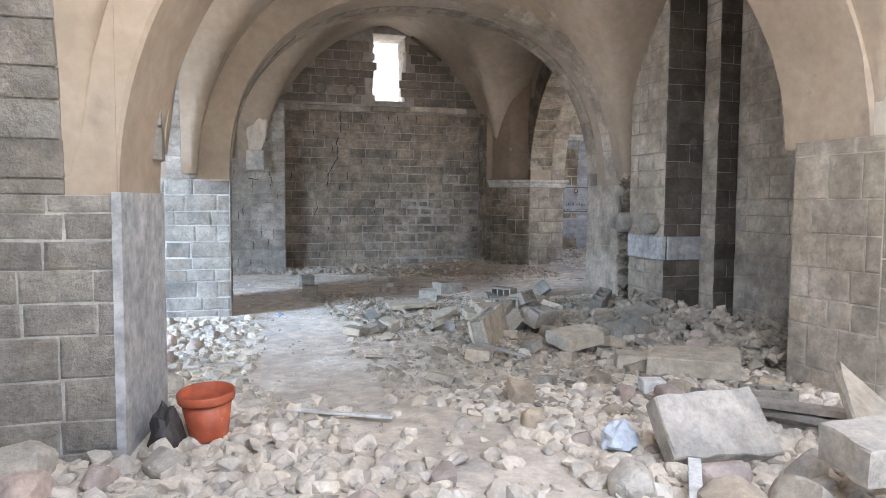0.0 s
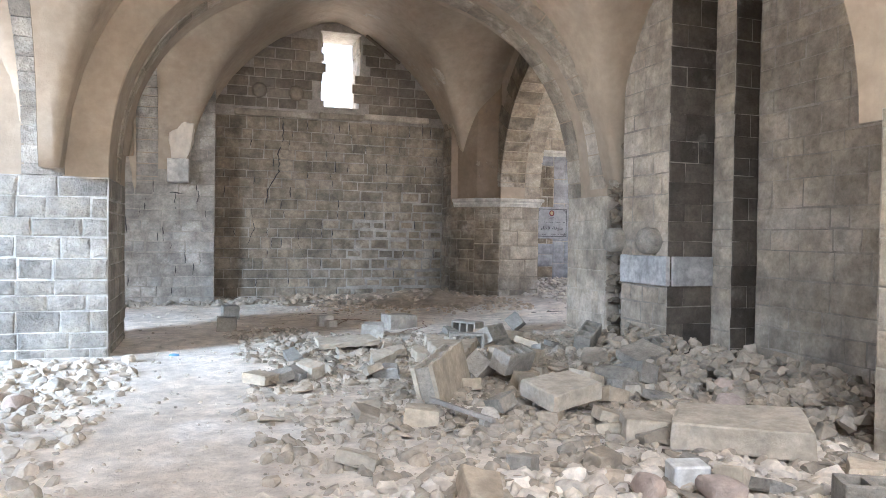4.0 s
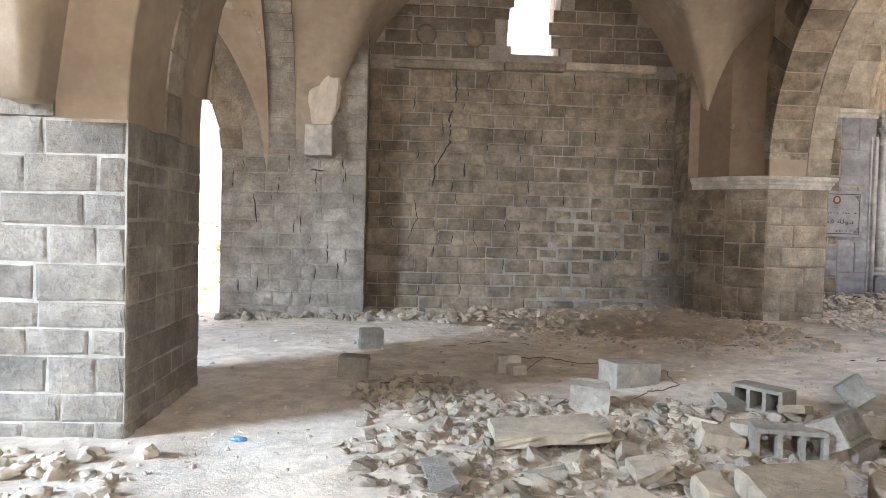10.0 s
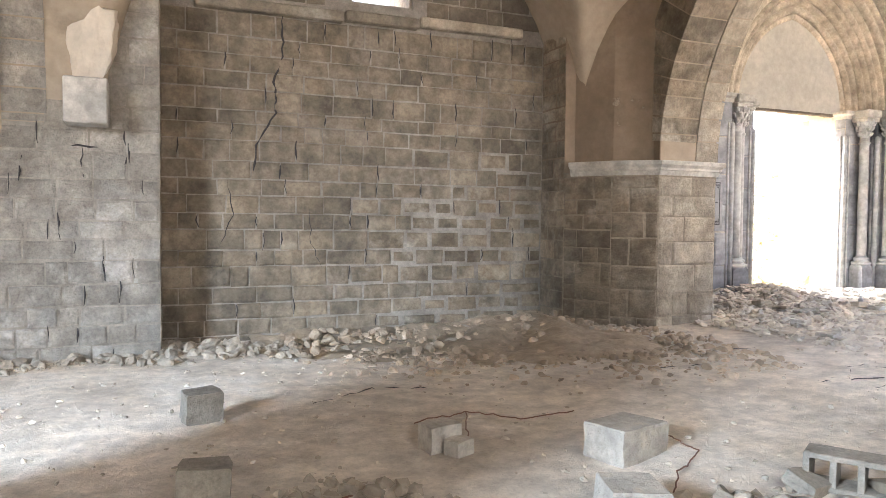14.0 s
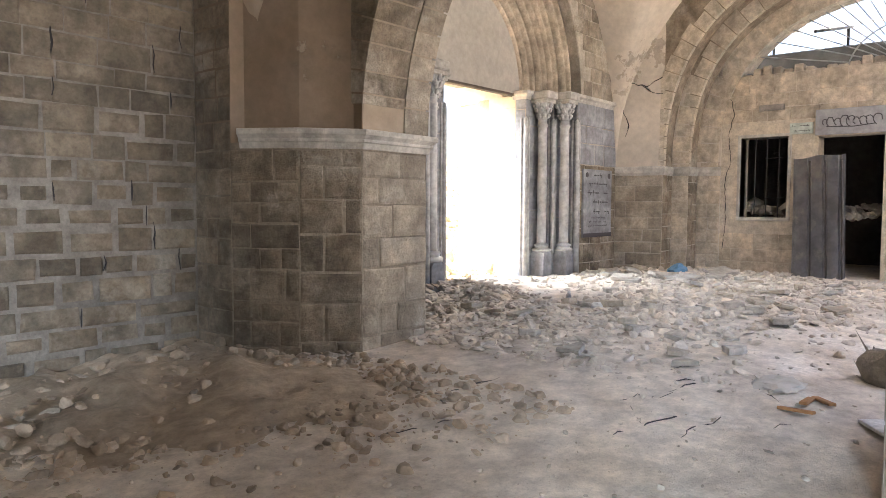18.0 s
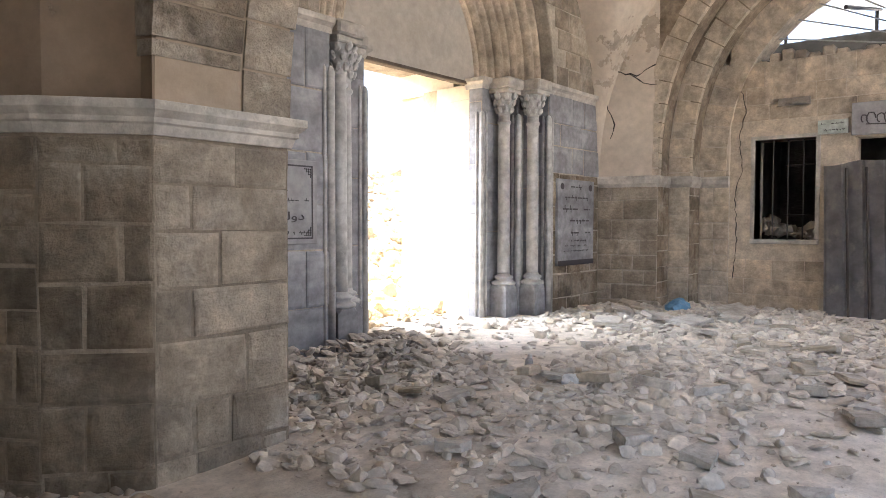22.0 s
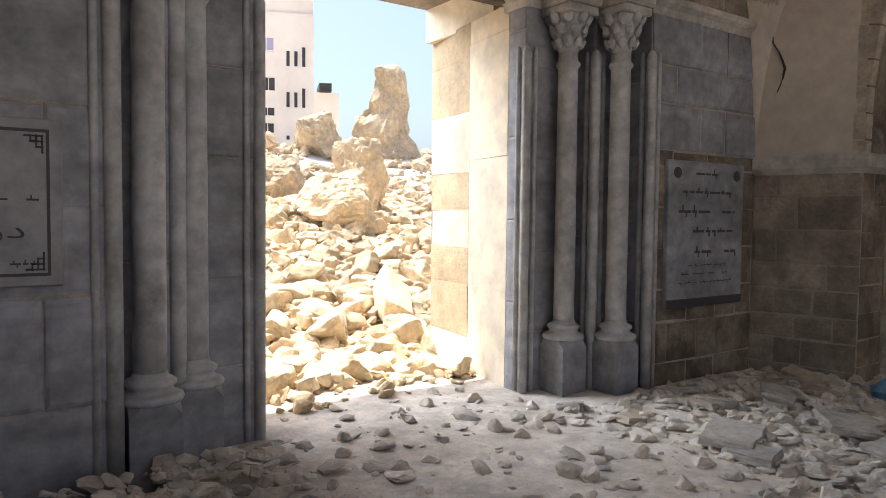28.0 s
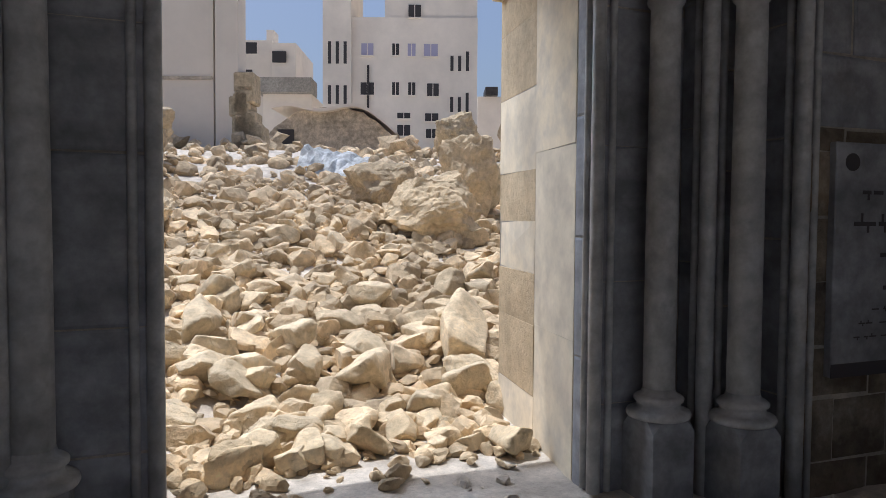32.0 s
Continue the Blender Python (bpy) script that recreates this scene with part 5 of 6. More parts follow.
for y0, y1 in ((0.0, 0.032), (0.148, 0.18)):
    bm = bmesh.new()
    vs = box(bm, -0.01, 0.86, y0, y1, -0.03, 0.37)
    bmesh.ops.subdivide_edges(bm, edges=[e for e in bm.edges if abs(e.verts[0].co.x - e.verts[1].co.x) > 0.5], cuts=9)
    for v in bm.verts:
        v.co.z += 0.03 * noise.noise(Vector((v.co.x * 9, y0, 3))) if v.co.z > 0.2 else 0.0
    part("plaster_face", bm, SANDSLAB, wall_piece, "smooth plaster face")
wall_piece.matrix_basis = pose(2.58, 7.14, ground_z(2.6, 7.3) + 0.03, -14, -3, 57) @ Matrix.Diagonal((1.12, 1, 0.86, 1))
for x, y, rz, rx, ry, dz in ((4.15, 11.15, -58, 90, 0, 0.0), (4.75, 10.75, 60, 50, 10, 0.05),
                             (3.62, 10.05, -15, 90, 0, 0.0), (3.95, 9.85, 40, 60, 0, 0.02), (3.35, 7.75, 30, 20, 0, 0.1), (4.9, 9.0, 40, 12, -20, 0.05), (4.6, 7.3, 100, 20, 15, 0.02), (5.1, 8.2, 20, 35, 0, 0.05),
                             (3.7, 4.55, -28, 0, 0, 0.0), (3.15, 7.9, 60, 40, 20, 0.05)):
    hollow_block(pose(x, y, ground_z(x, y) + dz, rx, ry, rz))
slab("stone_block", quad(0.44, 0.3), 0.2, pose(3.29, 11.6, ground_z(3.4, 11.7), 0, 2, 19), LIMEWASH, "pale broken concrete block with worn edges on the floor", "stone block", "scattered blocks")
slab("stone_block", quad(0.28, 0.26), 0.2, pose(2.74, 10.95, ground_z(2.8, 11), 3, 4, -14), LIMEWASH, "pale broken concrete block with worn edges on the floor", "stone block", "scattered blocks")
slab("stone_block", quad(0.24, 0.2), 0.2, pose(1.12, 13.3, ground_z(1.2, 13.4), 2, 0, 14), CONCRETE, "grey cut stone block alone on the dusty floor", "stone block", "scattered blocks")
slab("stone_block", quad(0.24, 0.2), 0.19, pose(1.0, 11.85, ground_z(1.1, 11.9), 0, 3, -6), CONCRETE, "grey cut stone block on the dusty floor", "stone block", "scattered blocks")
slab("stone_block", quad(0.22, 0.17), 0.16, pose(2.4, 12.2, ground_z(2.5, 12.3), 0, 0, 12), LIMEWASH, "pale cut stone block on the dusty floor", "stone block", "scattered blocks")
slab("stone_block", quad(0.15, 0.12), 0.09, pose(2.52, 12.08, ground_z(2.5, 12.1), 0, 0, 30), LIMEWASH, "small pale stone block on the dusty floor", "stone block", "scattered blocks")
boulder(4.35, 7.5, 0.42, CONCRETE, 5, label="grey rounded lump of concrete in the rubble")
for i, (x, y, s, mt) in enumerate(((2.81, 3.02, 0.30, 0), (2.38, 2.98, 0.34, 0), (2.08, 3.45, 0.30, 1), (-1.2, 4.35, 0.42, 1), (-1.05, 3.95, 0.36, 2), (0.05, 3.35, 0.27, 2), (-0.42, 4.35, 0.24, 1), (0.28, 3.30, 0.22, 0),
                                   (2.62, 3.35, 0.26, 2), (3.2, 3.35, 0.26, 1), (-0.75, 4.2, 0.24, 2), (-0.9, 3.55, 0.3, 1), (-0.5, 3.7, 0.2, 1), (0.6, 3.5, 0.2, 2), (0.9, 3.3, 0.22, 0), (0.75, 3.15, 0.24, 0), (1.1, 3.8, 0.2, 2),
                                   (2.0, 4.6, 0.22, 0), (2.15, 4.2, 0.18, 2), (2.25, 2.7, 0.25, 2), (3.3, 2.6, 0.3, 0), (-0.2, 3.0, 0.2, 1), (3.3, 4.9, 0.25, 2), (3.0, 5.1, 0.2, 2), (2.75, 6.6, 0.2, 1), (2.35, 7.0, 0.17, 1),
                                   (-0.6, 6.3, 0.26, 1), (-0.35, 6.0, 0.2, 1), (-0.75, 8.2, 0.24, 2), (-0.45, 8.0, 0.2, 2), (-0.7, 7.4, 0.18, 2), (-0.3, 8.6, 0.16, 1), (5.1, 7.6, 0.3, 0), (5.4, 8.6, 0.28, 0), (5.0, 6.9, 0.26, 2), (4.5, 6.3, 0.3, 2))):
    boulder(x, y, s * 1.05, (LOOSE, LIMEWASH, PINKSTONE)[mt], 10 + i, label=("rough brown stone lying in the rubble", "white-dusted stone lying in the rubble", "pinkish broken stone lying in the rubble")[mt])


def board(name, x, y, z, l, w, t, m, mat, label, category):
    bm = bmesh.new()
    box(bm, 0, l, -w / 2, w / 2, 0, t, bevel=0.003)
    ob = part(name, bm, mat)
    ob.matrix_basis = pose(x, y, z) @ m
    return tagged(ob, label, category)


board("white_plank", 2.02, 2.75, ground_z(2, 2.8) + 0.03, 0.8, 0.07, 0.03, pose(0, 0, 0, 0, -8, 56), WHITE_PAINT, "white painted wooden plank sticking out of the rubble", "plank")
board("metal_strip", 0.3, 5.34, ground_z(.5, 5.2) + 0.03, 0.85, 0.05, 0.02, pose(0, 0, 0, 0, 0, -28), WHITE_PAINT, "long white metal strip lying on the dust", "metal strip")
for k, (a, dz) in enumerate(((-42, 0.0), (-46, 0.09), (-39, 0.16))):
    board("timber", 3.62 - 0.04 * k, 4.35 - 0.05 * k, ground_z(3.8, 4.1) + 0.02 + dz, 0.75, 0.09, 0.05, pose(0, 0, 0, 3 * k, 2, a), OLD_TIMBER, "weathered grey timber lying by the pier", "timber")
board("timber", 2.72, 6.45, ground_z(2.8, 6.6) + 0.05, 0.6, 0.05, 0.03, pose(0, 0, 0, 10, -4, 118), OLD_TIMBER, "short broken strip of timber", "timber")


def crumple(name, x, y, z, sx, sy, sz, mat, label, category, seed):
    """A crumpled bag or cloth: a folded lump."""
    bm = bmesh.new()
    bmesh.ops.create_icosphere(bm, subdivisions=3, radius=1.0)
    for v in bm.verts:
        n = v.co.normalized()
        k = 1 + 0.35 * noise.noise(n * 2.2 + Vector((seed, 0, 0))) + 0.18 * abs(noise.noise(n * 6 + Vector((seed, 3, 0))))
        v.co = Vector((n.x * sx, n.y * sy, max(-0.15, n.z) * sz)) * k
    ob = part(name, bm, mat)
    ob.matrix_basis = pose(x, y, z)
    return tagged(ob, label, category)


crumple("plastic_bottle", 2.36, 4.05, ground_z(2.36, 4.0) + 0.06, 0.12, 0.09, 0.14, BLUEGREY, "crumpled blue-grey plastic container in the rubble", "container", 3)
crumple("plastic_bottle", 2.58, 3.72, ground_z(2.6, 3.7) + 0.06, 0.08, 0.07, 0.11, BLUEGREY, "crumpled blue-grey plastic container in the rubble", "container", 5)
crumple("dark_bag", -0.46, 4.88, ground_z(-.4, 4.9) + 0.02, 0.11, 0.1, 0.24, IRON, "dark crumpled bag standing by the pier", "bag", 9)
bm = bmesh.new()
box(bm, -0.1, 0.1, -0.07, 0.07, 0, 0.12, bevel=0.01)
for dx, dz in ((0.05, 0.09), (0.05, 0.05)):
    box(bm, dx - 0.008, dx + 0.008, -0.075, -0.069, dz - 0.008, dz + 0.008)
switch_box = part("socket_box", bm, WHITE_PAINT)
switch_box.matrix_basis = pose(3.32, 5.2, ground_z(3.3, 5.2) + 0.01, 4, 0, -12)
tagged(switch_box, "white plastic socket box lying in the rubble", "socket box")

# ---- things: the portal bay ----
sheet = tagged(new("metal_sheet"), "bent grey corrugated metal sheet leaning across a doorway", "metal sheet")
bm = bmesh.new()
cols, rows_n = 44, 12
grid = []
for i in range(cols + 1):
    u = i / cols
    rib = 0.02 if (u * 3.4) % 1.0 < 0.12 else 0.0
    col = []
    for j in range(rows_n + 1):
        v = j / rows_n
        x = -0.32 + 0.30 * v + rib - 0.10 * u * v + 0.03 * math.sin(u * 4 + v * 2)
        y = 13.83 - 0.80 * u - 0.05 * (1 - v) + 0.05 * v
        col.append(bm.verts.new((14.98 + x, y, 0.07 + (1.98 + 0.05 * u - 0.015 * math.sin(u * 9)) * v)))
    grid.append(col)
for i in range(cols):
    for j in range(rows_n):
        bm.faces.new((grid[i][j], grid[i + 1][j], grid[i + 1][j + 1], grid[i][j + 1]))
bmesh.ops.solidify(bm, geom=list(bm.faces), thickness=0.006)
part("sheet", bm, ZINC, sheet)
for u in (0.36, 0.65, 0.94):
    bm = bmesh.new()
    tube(bm, [(14.64 - 0.0 + 0.0, 13.83 - 0.8 * u - 0.05, 0.08), (14.90 - 0.1 * u, 13.83 - 0.8 * u + 0.05, 2.0)], 0.016, 6)
    part("rib", bm, IRON, sheet, "dark raised rib")


def lettering(body, size, m, parent, depth=0.003, name="lettering"):
    cu = bpy.data.curves.new(name, "FONT")
    cu.body, cu.size, cu.extrude, cu.align_x, cu.align_y = body, size, depth, "CENTER", "CENTER"
    ob = new("letter_source", cu)
    me = bpy.data.meshes.new_from_object(ob.evaluated_get(bpy.context.evaluated_depsgraph_get()))
    bpy.data.objects.remove(ob)
    me.materials.clear()
    me.materials.append(INK)
    out = tagged(new(name, me), kind="stuff")
    out.parent = parent
    out.matrix_basis = m
    return out


def text_bars(parent, m, w, h, seed, heavy=1.0):
    """A line of writing that cannot be read: uneven dark strokes along a base line."""
    rng = random.Random(seed)
    bm = bmesh.new()
    x = -w / 2
    while x < w / 2 - 0.02:
        l = rng.uniform(0.5, 1.6) * h
        if rng.random() < 0.82:
            box(bm, x, min(x + l, w / 2), -0.003, 0.0, -h * 0.12 * heavy, h * 0.12 * heavy)
            if rng.random() < 0.6:
                box(bm, x + l * 0.3, x + l * 0.3 + h * 0.16, -0.0028, 0.0, 0, h * rng.uniform(0.3, 0.6))
            if rng.random() < 0.5:
                box(bm, x + l * 0.6, x + l * 0.6 + h * 0.15, -0.0026, 0.0, -h * 0.5, 0)
        x += l + h * 0.25
    ob = tagged(part("writing", bm, INK, parent), kind="stuff")
    ob.matrix_basis = m
    return ob


# tablet on the portal's near side
tablet = tagged(new("wall_tablet"), "white marble tablet with dark border, emblem and engraved writing", "wall tablet")
sub("panel", tablet, WHITE_STONE, (7.70, 8.72, 16.555, 16.612, 1.06, 1.86), bevel=0.006)
sub("border", tablet, INK, (7.76, 8.66, 16.5515, 16.556, 1.795, 1.81), (7.76, 8.66, 16.5515, 16.556, 1.11, 1.125), (7.76, 7.775, 16.5512, 16.556, 1.11, 1.81), (8.645, 8.66, 16.5512, 16.556, 1.11, 1.81))
for x, z, ax, az in ((7.78, 1.79, 1, -1), (8.64, 1.79, -1, -1), (7.78, 1.13, 1, 1), (8.64, 1.13, -1, 1)):
    bm = bmesh.new()
    for k in range(4):
        a, b = 0.012 + 0.026 * k, 0.095 - 0.026 * k
        if b > 0.012:
            tube(bm, [(x + ax * a, 16.5535, z + az * 0.006), (x + ax * a, 16.5535, z + az * b)], 0.004, 4)
            tube(bm, [(x + ax * 0.006, 16.5535, z + az * a), (x + ax * b, 16.5535, z + az * a)], 0.004, 4)
    part("corner_ornament", bm, INK, tablet)
bm = bmesh.new()
lathe(bm, [(0.055, 0), (0.075, 0), (0.075, 0.004), (0.055, 0.004)], 24, pose(8.21, 16.556, 1.70, 90, 0, 0))
part("emblem_ring", bm, MAROON, tablet, "dark red emblem ring")
bm = bmesh.new()
lathe(bm, [(0.005, 0), (0.045, 0), (0.045, 0.004), (0.005, 0.005)], 20, pose(8.21, 16.556, 1.705, 90, 0, 0))
part("emblem_centre", bm, GOLD, tablet, "tan emblem centre")
text_bars(tablet, pose(8.21, 16.555, 1.6), 0.17, 0.03, 1)
text_bars(tablet, pose(8.21, 16.555, 1.565), 0.26, 0.03, 2)
text_bars(tablet, pose(8.21, 16.555, 1.475), 0.80, 0.04, 3)
lettering("\ufeae\ufec4\ufed7 \ufe94\ufedf\ufeed\ufea9", 0.15, pose(8.21, 16.552, 1.325, 90, 0, 0) @ Matrix.Diagonal((1.3, 0.72, 1, 1)), tablet)
lettering("\u0640\ufeeb1437", 0.055, pose(8.27, 16.552, 1.165, 90, 0, 0), tablet)
lettering("\u0645 2016", 0.055, pose(7.96, 16.552, 1.16, 90, 0, 0), tablet)
text_bars(tablet, pose(8.5, 16.555, 1.17), 0.2, 0.035, 4)
tablet.matrix_basis = pose(8.2325, 0, 1.465) @ Matrix.Diagonal((0.83, 1, 0.89, 1)) @ pose(-8.21, 0, -1.46)
tablet_e = tagged(new("wall_tablet"), "tall white marble tablet with engraved lines of writing", "wall tablet")
sub("panel", tablet_e, MARBLE, (12.88, 13.82, 16.565, 16.612, 0.68, 1.87), bevel=0.006)
sub("foot_band", tablet_e, INK, (12.88, 13.82, 16.5615, 16.566, 0.68, 0.75))
for k, (z, w, h) in enumerate(((1.77, 0.3, 0.07), (1.62, 0.6, 0.08), (1.46, 0.7, 0.09), (1.30, 0.66, 0.09), (1.13, 0.74, 0.09), (1.02, 0.5, 0.03), (0.95, 0.6, 0.03), (0.88, 0.66, 0.03))):
    text_bars(tablet_e, pose(13.35, 16.565, z), w, h, 20 + k)
for x in (12.98, 13.72):
    bm = bmesh.new()
    lathe(bm, [(0.005, 0), (0.045, 0), (0.045, 0.004), (0.005, 0.005)], 18, pose(x, 16.566, 1.77, 90, 0, 0))
    part("emblem", bm, INK, tablet_e)

tablet_e.matrix_basis = pose(13.285, 0, 1.3) @ Matrix.Diagonal((1.06, 1, 0.97, 1)) @ pose(-13.35, 0, -1.275)

sign = tagged(new("door_sign"), "white stone sign with carved curly writing above the door", "sign")
sub("panel", sign, WHITE_STONE, (14.96, 15.02, 12.53, 13.56, 2.42, 2.83), bevel=0.006)
rng = random.Random(31)
bm = bmesh.new()
y = 13.42
while y > 12.66:
    r = rng.uniform(0.03, 0.065)
    pts = [(14.958, y - r * 1.1 * math.cos(a * 0.5), 2.62 + r * 1.5 * math.sin(a * 0.5 + rng.uniform(-.3, .3))) for a in range(0, 10)]
    tube(bm, pts, 0.007, 4)
    y -= rng.uniform(0.07, 0.11)
tube(bm, [(14.958, 13.4, 2.55), (14.958, 13.0, 2.53), (14.958, 12.7, 2.56)], 0.007, 4)
part("writing", bm, INK, sign)
small_sign = tagged(new("small_sign"), "small pale green sign with two unreadable lines", "sign")
sub("panel", small_sign, PALE_GREEN, (14.975, 15.015, 13.6, 13.95, 2.46, 2.64))
for z in (2.59, 2.51):
    text_bars(small_sign, pose(14.975, 13.775, z, 0, 0, -90), 0.28, 0.035, int(z * 100))
sub("stone_label", wall_east, STONE_GREY, (14.985, 15.03, 14.05, 14.45, 2.88, 2.98))

# fan-shaped iron grille in the arch, and the awning behind it
grille = tagged(new("fan_grille"), "half-round iron grille of radiating bars in the arch", "grille")
for k in range(25):
    a = math.pi * (k + 0.5) / 25
    cy, cz = EC, 3.42
    dy, dz = math.cos(a), math.sin(a)
    d = 0.35
    while d < 3.2 and cz + dz * d < 1.95 + curve_z(dy * d, 2.86, 2.68, 2.4) - 0.005:
        d += 0.03
    bm = bmesh.new()
    tube(bm, [(15.25, cy + dy * 0.35, cz + dz * 0.35), (15.25, cy + dy * d, cz + dz * d)], 0.011, 6)
    part("bar", bm, GREY_PAINT, grille)
for r in (0.36, 0.75):
    bm = bmesh.new()
    tube(bm, [(15.25, EC + r * 1.2 * math.cos(math.pi * i / 24), 3.42 + r * math.sin(math.pi * i / 24)) for i in range(25)], 0.013, 6)
    part("hoop", bm, GREY_PAINT, grille)
awning = tagged(new("awning"), "corrugated grey awning behind the arch", "awning")
bm = bmesh.new()
vs = []
for i in range(81):
    y = 8.2 + i * 0.1
    z = 4.45 + (0.02 if i % 2 else -0.02)
    vs.append((bm.verts.new((15.75, y, z - 0.12)), bm.verts.new((18.9, y, z + 0.55))))
for a, b in zip(vs, vs[1:]):
    bm.faces.new((a[0], b[0], b[1], a[1]))
bmesh.ops.solidify(bm, geom=list(bm.faces), thickness=0.01)
part("sheet", bm, AWNING, awning)
for y in (9.0, 10.6, 12.2, 13.8, 15.2):
    bm = bmesh.new()
    tube(bm, [(15.8, y, 4.28), (18.8, y, 4.93)], 0.03, 6)
    tube(bm, [(18.4, y, 4.84), (18.4, y, 3.45)], 0.03, 6)
    part("rafter", bm, IRON, awning)

crumple("plastic_bag", 14.0, 15.42, ground_z(14, 15.4) + 0.02, 0.2, 0.15, 0.13, BLUE_BAG, "crumpled blue plastic bag at the foot of the wall", "bag", 11)
for i, (x, y, rz, l, w_) in enumerate(((11.75, 15.2, 20, 0.42, 0.3), (12.2, 14.6, -12, 0.5, 0.32), (12.6, 14.9, 40, 0.36, 0.3), (12.9, 14.3, 5, 0.4, 0.25), (11.9, 14.2, 60, 0.3, 0.24), (12.9, 15.6, 30, 0.3, 0.22), (13.4, 14.6, -30, 0.5, 0.3))):
    slab("marble_plate", quad(l, w_), 0.045, pose(x, y, ground_z(x, y) + 0.03, 3 + 2 * i, -3, rz), LIMEWASH, "broken pale stone plate lying on debris", "stone plate", "broken plates")
can = tagged(new("spray_can"), "small grey metal tin standing on the debris", "tin")
bm = bmesh.new()
lathe(bm, [(0.03, 0), (0.032, 0.005), (0.032, 0.10), (0.02, 0.125)], 14)
part("body", bm, ZINC, can, smooth=True)
bm = bmesh.new()
lathe(bm, [(0.018, 0.125), (0.018, 0.15), (0.01, 0.155)], 12)
part("cap", bm, WHITE_PAINT, can)
can.matrix_basis = pose(9.27, 14.8, ground_z(9.27, 14.8) + 0.01, 6, 4, 0)
crumple("plastic_cup", 9.16, 14.36, ground_z(9.16, 14.36) + 0.01, 0.09, 0.06, 0.06, WHITE_PAINT, "crumpled white plastic cup on the debris", "cup", 21)
boulder(8.1, 11.45, 0.36, STONE_GREY, 90, label="rounded grey stone lying on the floor", flat=0.9, n=60)
for i, (x, y) in enumerate(((7.0, 11.75), (7.1, 11.6), (6.85, 11.65))):
    board("wood_scrap", x, y, ground_z(x, y) + 0.02, 0.22, 0.05, 0.02, pose(0, 0, 0, 4 * i, 3, 40 * i), ORANGE_WOOD, "broken scrap of orange-brown wood", "wood scrap")
board("white_board", 6.85, 11.35, ground_z(6.8, 11.4) + 0.015, 0.6, 0.3, 0.02, pose(0, 0, 0, 0, 0, -55), WHITE_PAINT, "white board lying on the floor", "board")
crumple("cloth", 7.4, 12.0, ground_z(7.4, 12) + 0.0, 0.22, 0.15, 0.05, PLASTER_GREY, "grey dusty rag on the floor", "rag", 31)
crumple("cloth", 0.55, 10.2, ground_z(0.55, 10.2) + 0.0, 0.055, 0.035, 0.02, BLUE_BAG, "scrap of pale blue plastic on the floor", "plastic scrap", 33)

# ---- rubble inside ----
R = random.Random(4)


def clear_path(x, y):
    """True where the trodden path keeps the floor free of debris."""
    line = ((0.3, 1.0), (1.6, 3.1), (1.55, 3.8), (1.36, 4.5), (1.05, 5.3), (0.62, 6.5), (0.7, 7.9), (0.85, 9.5), (0.7, 12.0), (3.0, 13.0))
    for (ax, ay), (bx, by) in zip(line, line[1:]):
        t = max(0.0, min(1.0, ((x - ax) * (bx - ax) + (y - ay) * (by - ay)) / ((bx - ax) ** 2 + (by - ay) ** 2)))
        if math.hypot(x - ax - t * (bx - ax), y - ay - t * (by - ay)) < 0.42 + 0.1 * math.sin(3 * y):
            return True
    return False


def in_wall(x, y):
    return (x < -0.55 and 4.65 < y < 5.75) or (x < -0.05 and x > -1.2 and 10.1 < y < 11.7) or (x > 5.65 and y < 11.2 and x < 7.5) or (x > 4.85 and 4.2 < y < 5.5) or (5.6 < x < 7.3 and y > 31.2 - x * 2.5 and y > 15.15)


def spots(n, x0, x1, y0, y1, lo, hi, test=None, pw=2.2):
    out = []
    while len(out) < n:
        x, y = R.uniform(x0, x1), R.uniform(y0, y1)
        if in_wall(x, y) or (test and not test(x, y)):
            continue
        out.append((x, y, lo + (hi - lo) * R.random() ** pw))
    return out


def heap(x, y):
    return (not clear_path(x, y)) and x > 0.9 + 0.35 * math.sin(y * 1.7) and y < 11.4 - 0.25 * abs(x - 2.5) and R.random() < 0.25 + 0.75 * smooth01(0.8, 3.2, x)


scatter("rubble_middle_bay", spots(8500, 0.8, 5.6, 4.6, 11.4, 0.012, 0.13, heap, 2.6), RUBBLE, "grey-brown rubble of broken stone and concrete", "rubble", shapes=WORN_SMALL, sink=0.35)
scatter("flakes_middle_bay", spots(800, 0.7, 5.6, 4.6, 11.6, 0.04, 0.22, heap, 2.4), RUBBLE, "broken flat pieces of concrete and plaster", "rubble", shapes=FLAKES, tilt=0.4)
scatter("rubble_recess", [(x, y, s, 0.34 * smooth01(4.3, 6.2, x)) for x, y, s in spots(1500, 4.2, 6.6, 5.6, 9.4, 0.04, 0.19, lambda x, y: x < 5.68 or y < 8.6)], RUBBLE, "dark rubble piled against the recessed wall", "rubble")
scatter("rubble_entrance", spots(6000, -1.9, 4.7, 2.2, 5.6, 0.012, 0.18, lambda x, y: not clear_path(x, y) or R.random() < 0.1), RUBBLE_PALE, "pale rubble of broken stone near the pier", "rubble", shapes=WORN_SMALL, sink=0.35)
scatter("rubble_west", spots(1100, -1.3, 0.3, 5.6, 9.9, 0.025, 0.15, lambda x, y: not clear_path(x, y) and R.random() < 1.1 - 0.55 * (x + 1)), CHIPS, "pale rubble between the piers", "rubble", shapes=WORN_SMALL, sink=0.35)
scatter("chips_floor", spots(4200, -1.5, 9.0, 3.0, 16.0, 0.006, 0.055, None, 3.0), CHIPS, "small stone chips strewn over the floor", "stone chips", shapes=WORN_SMALL)
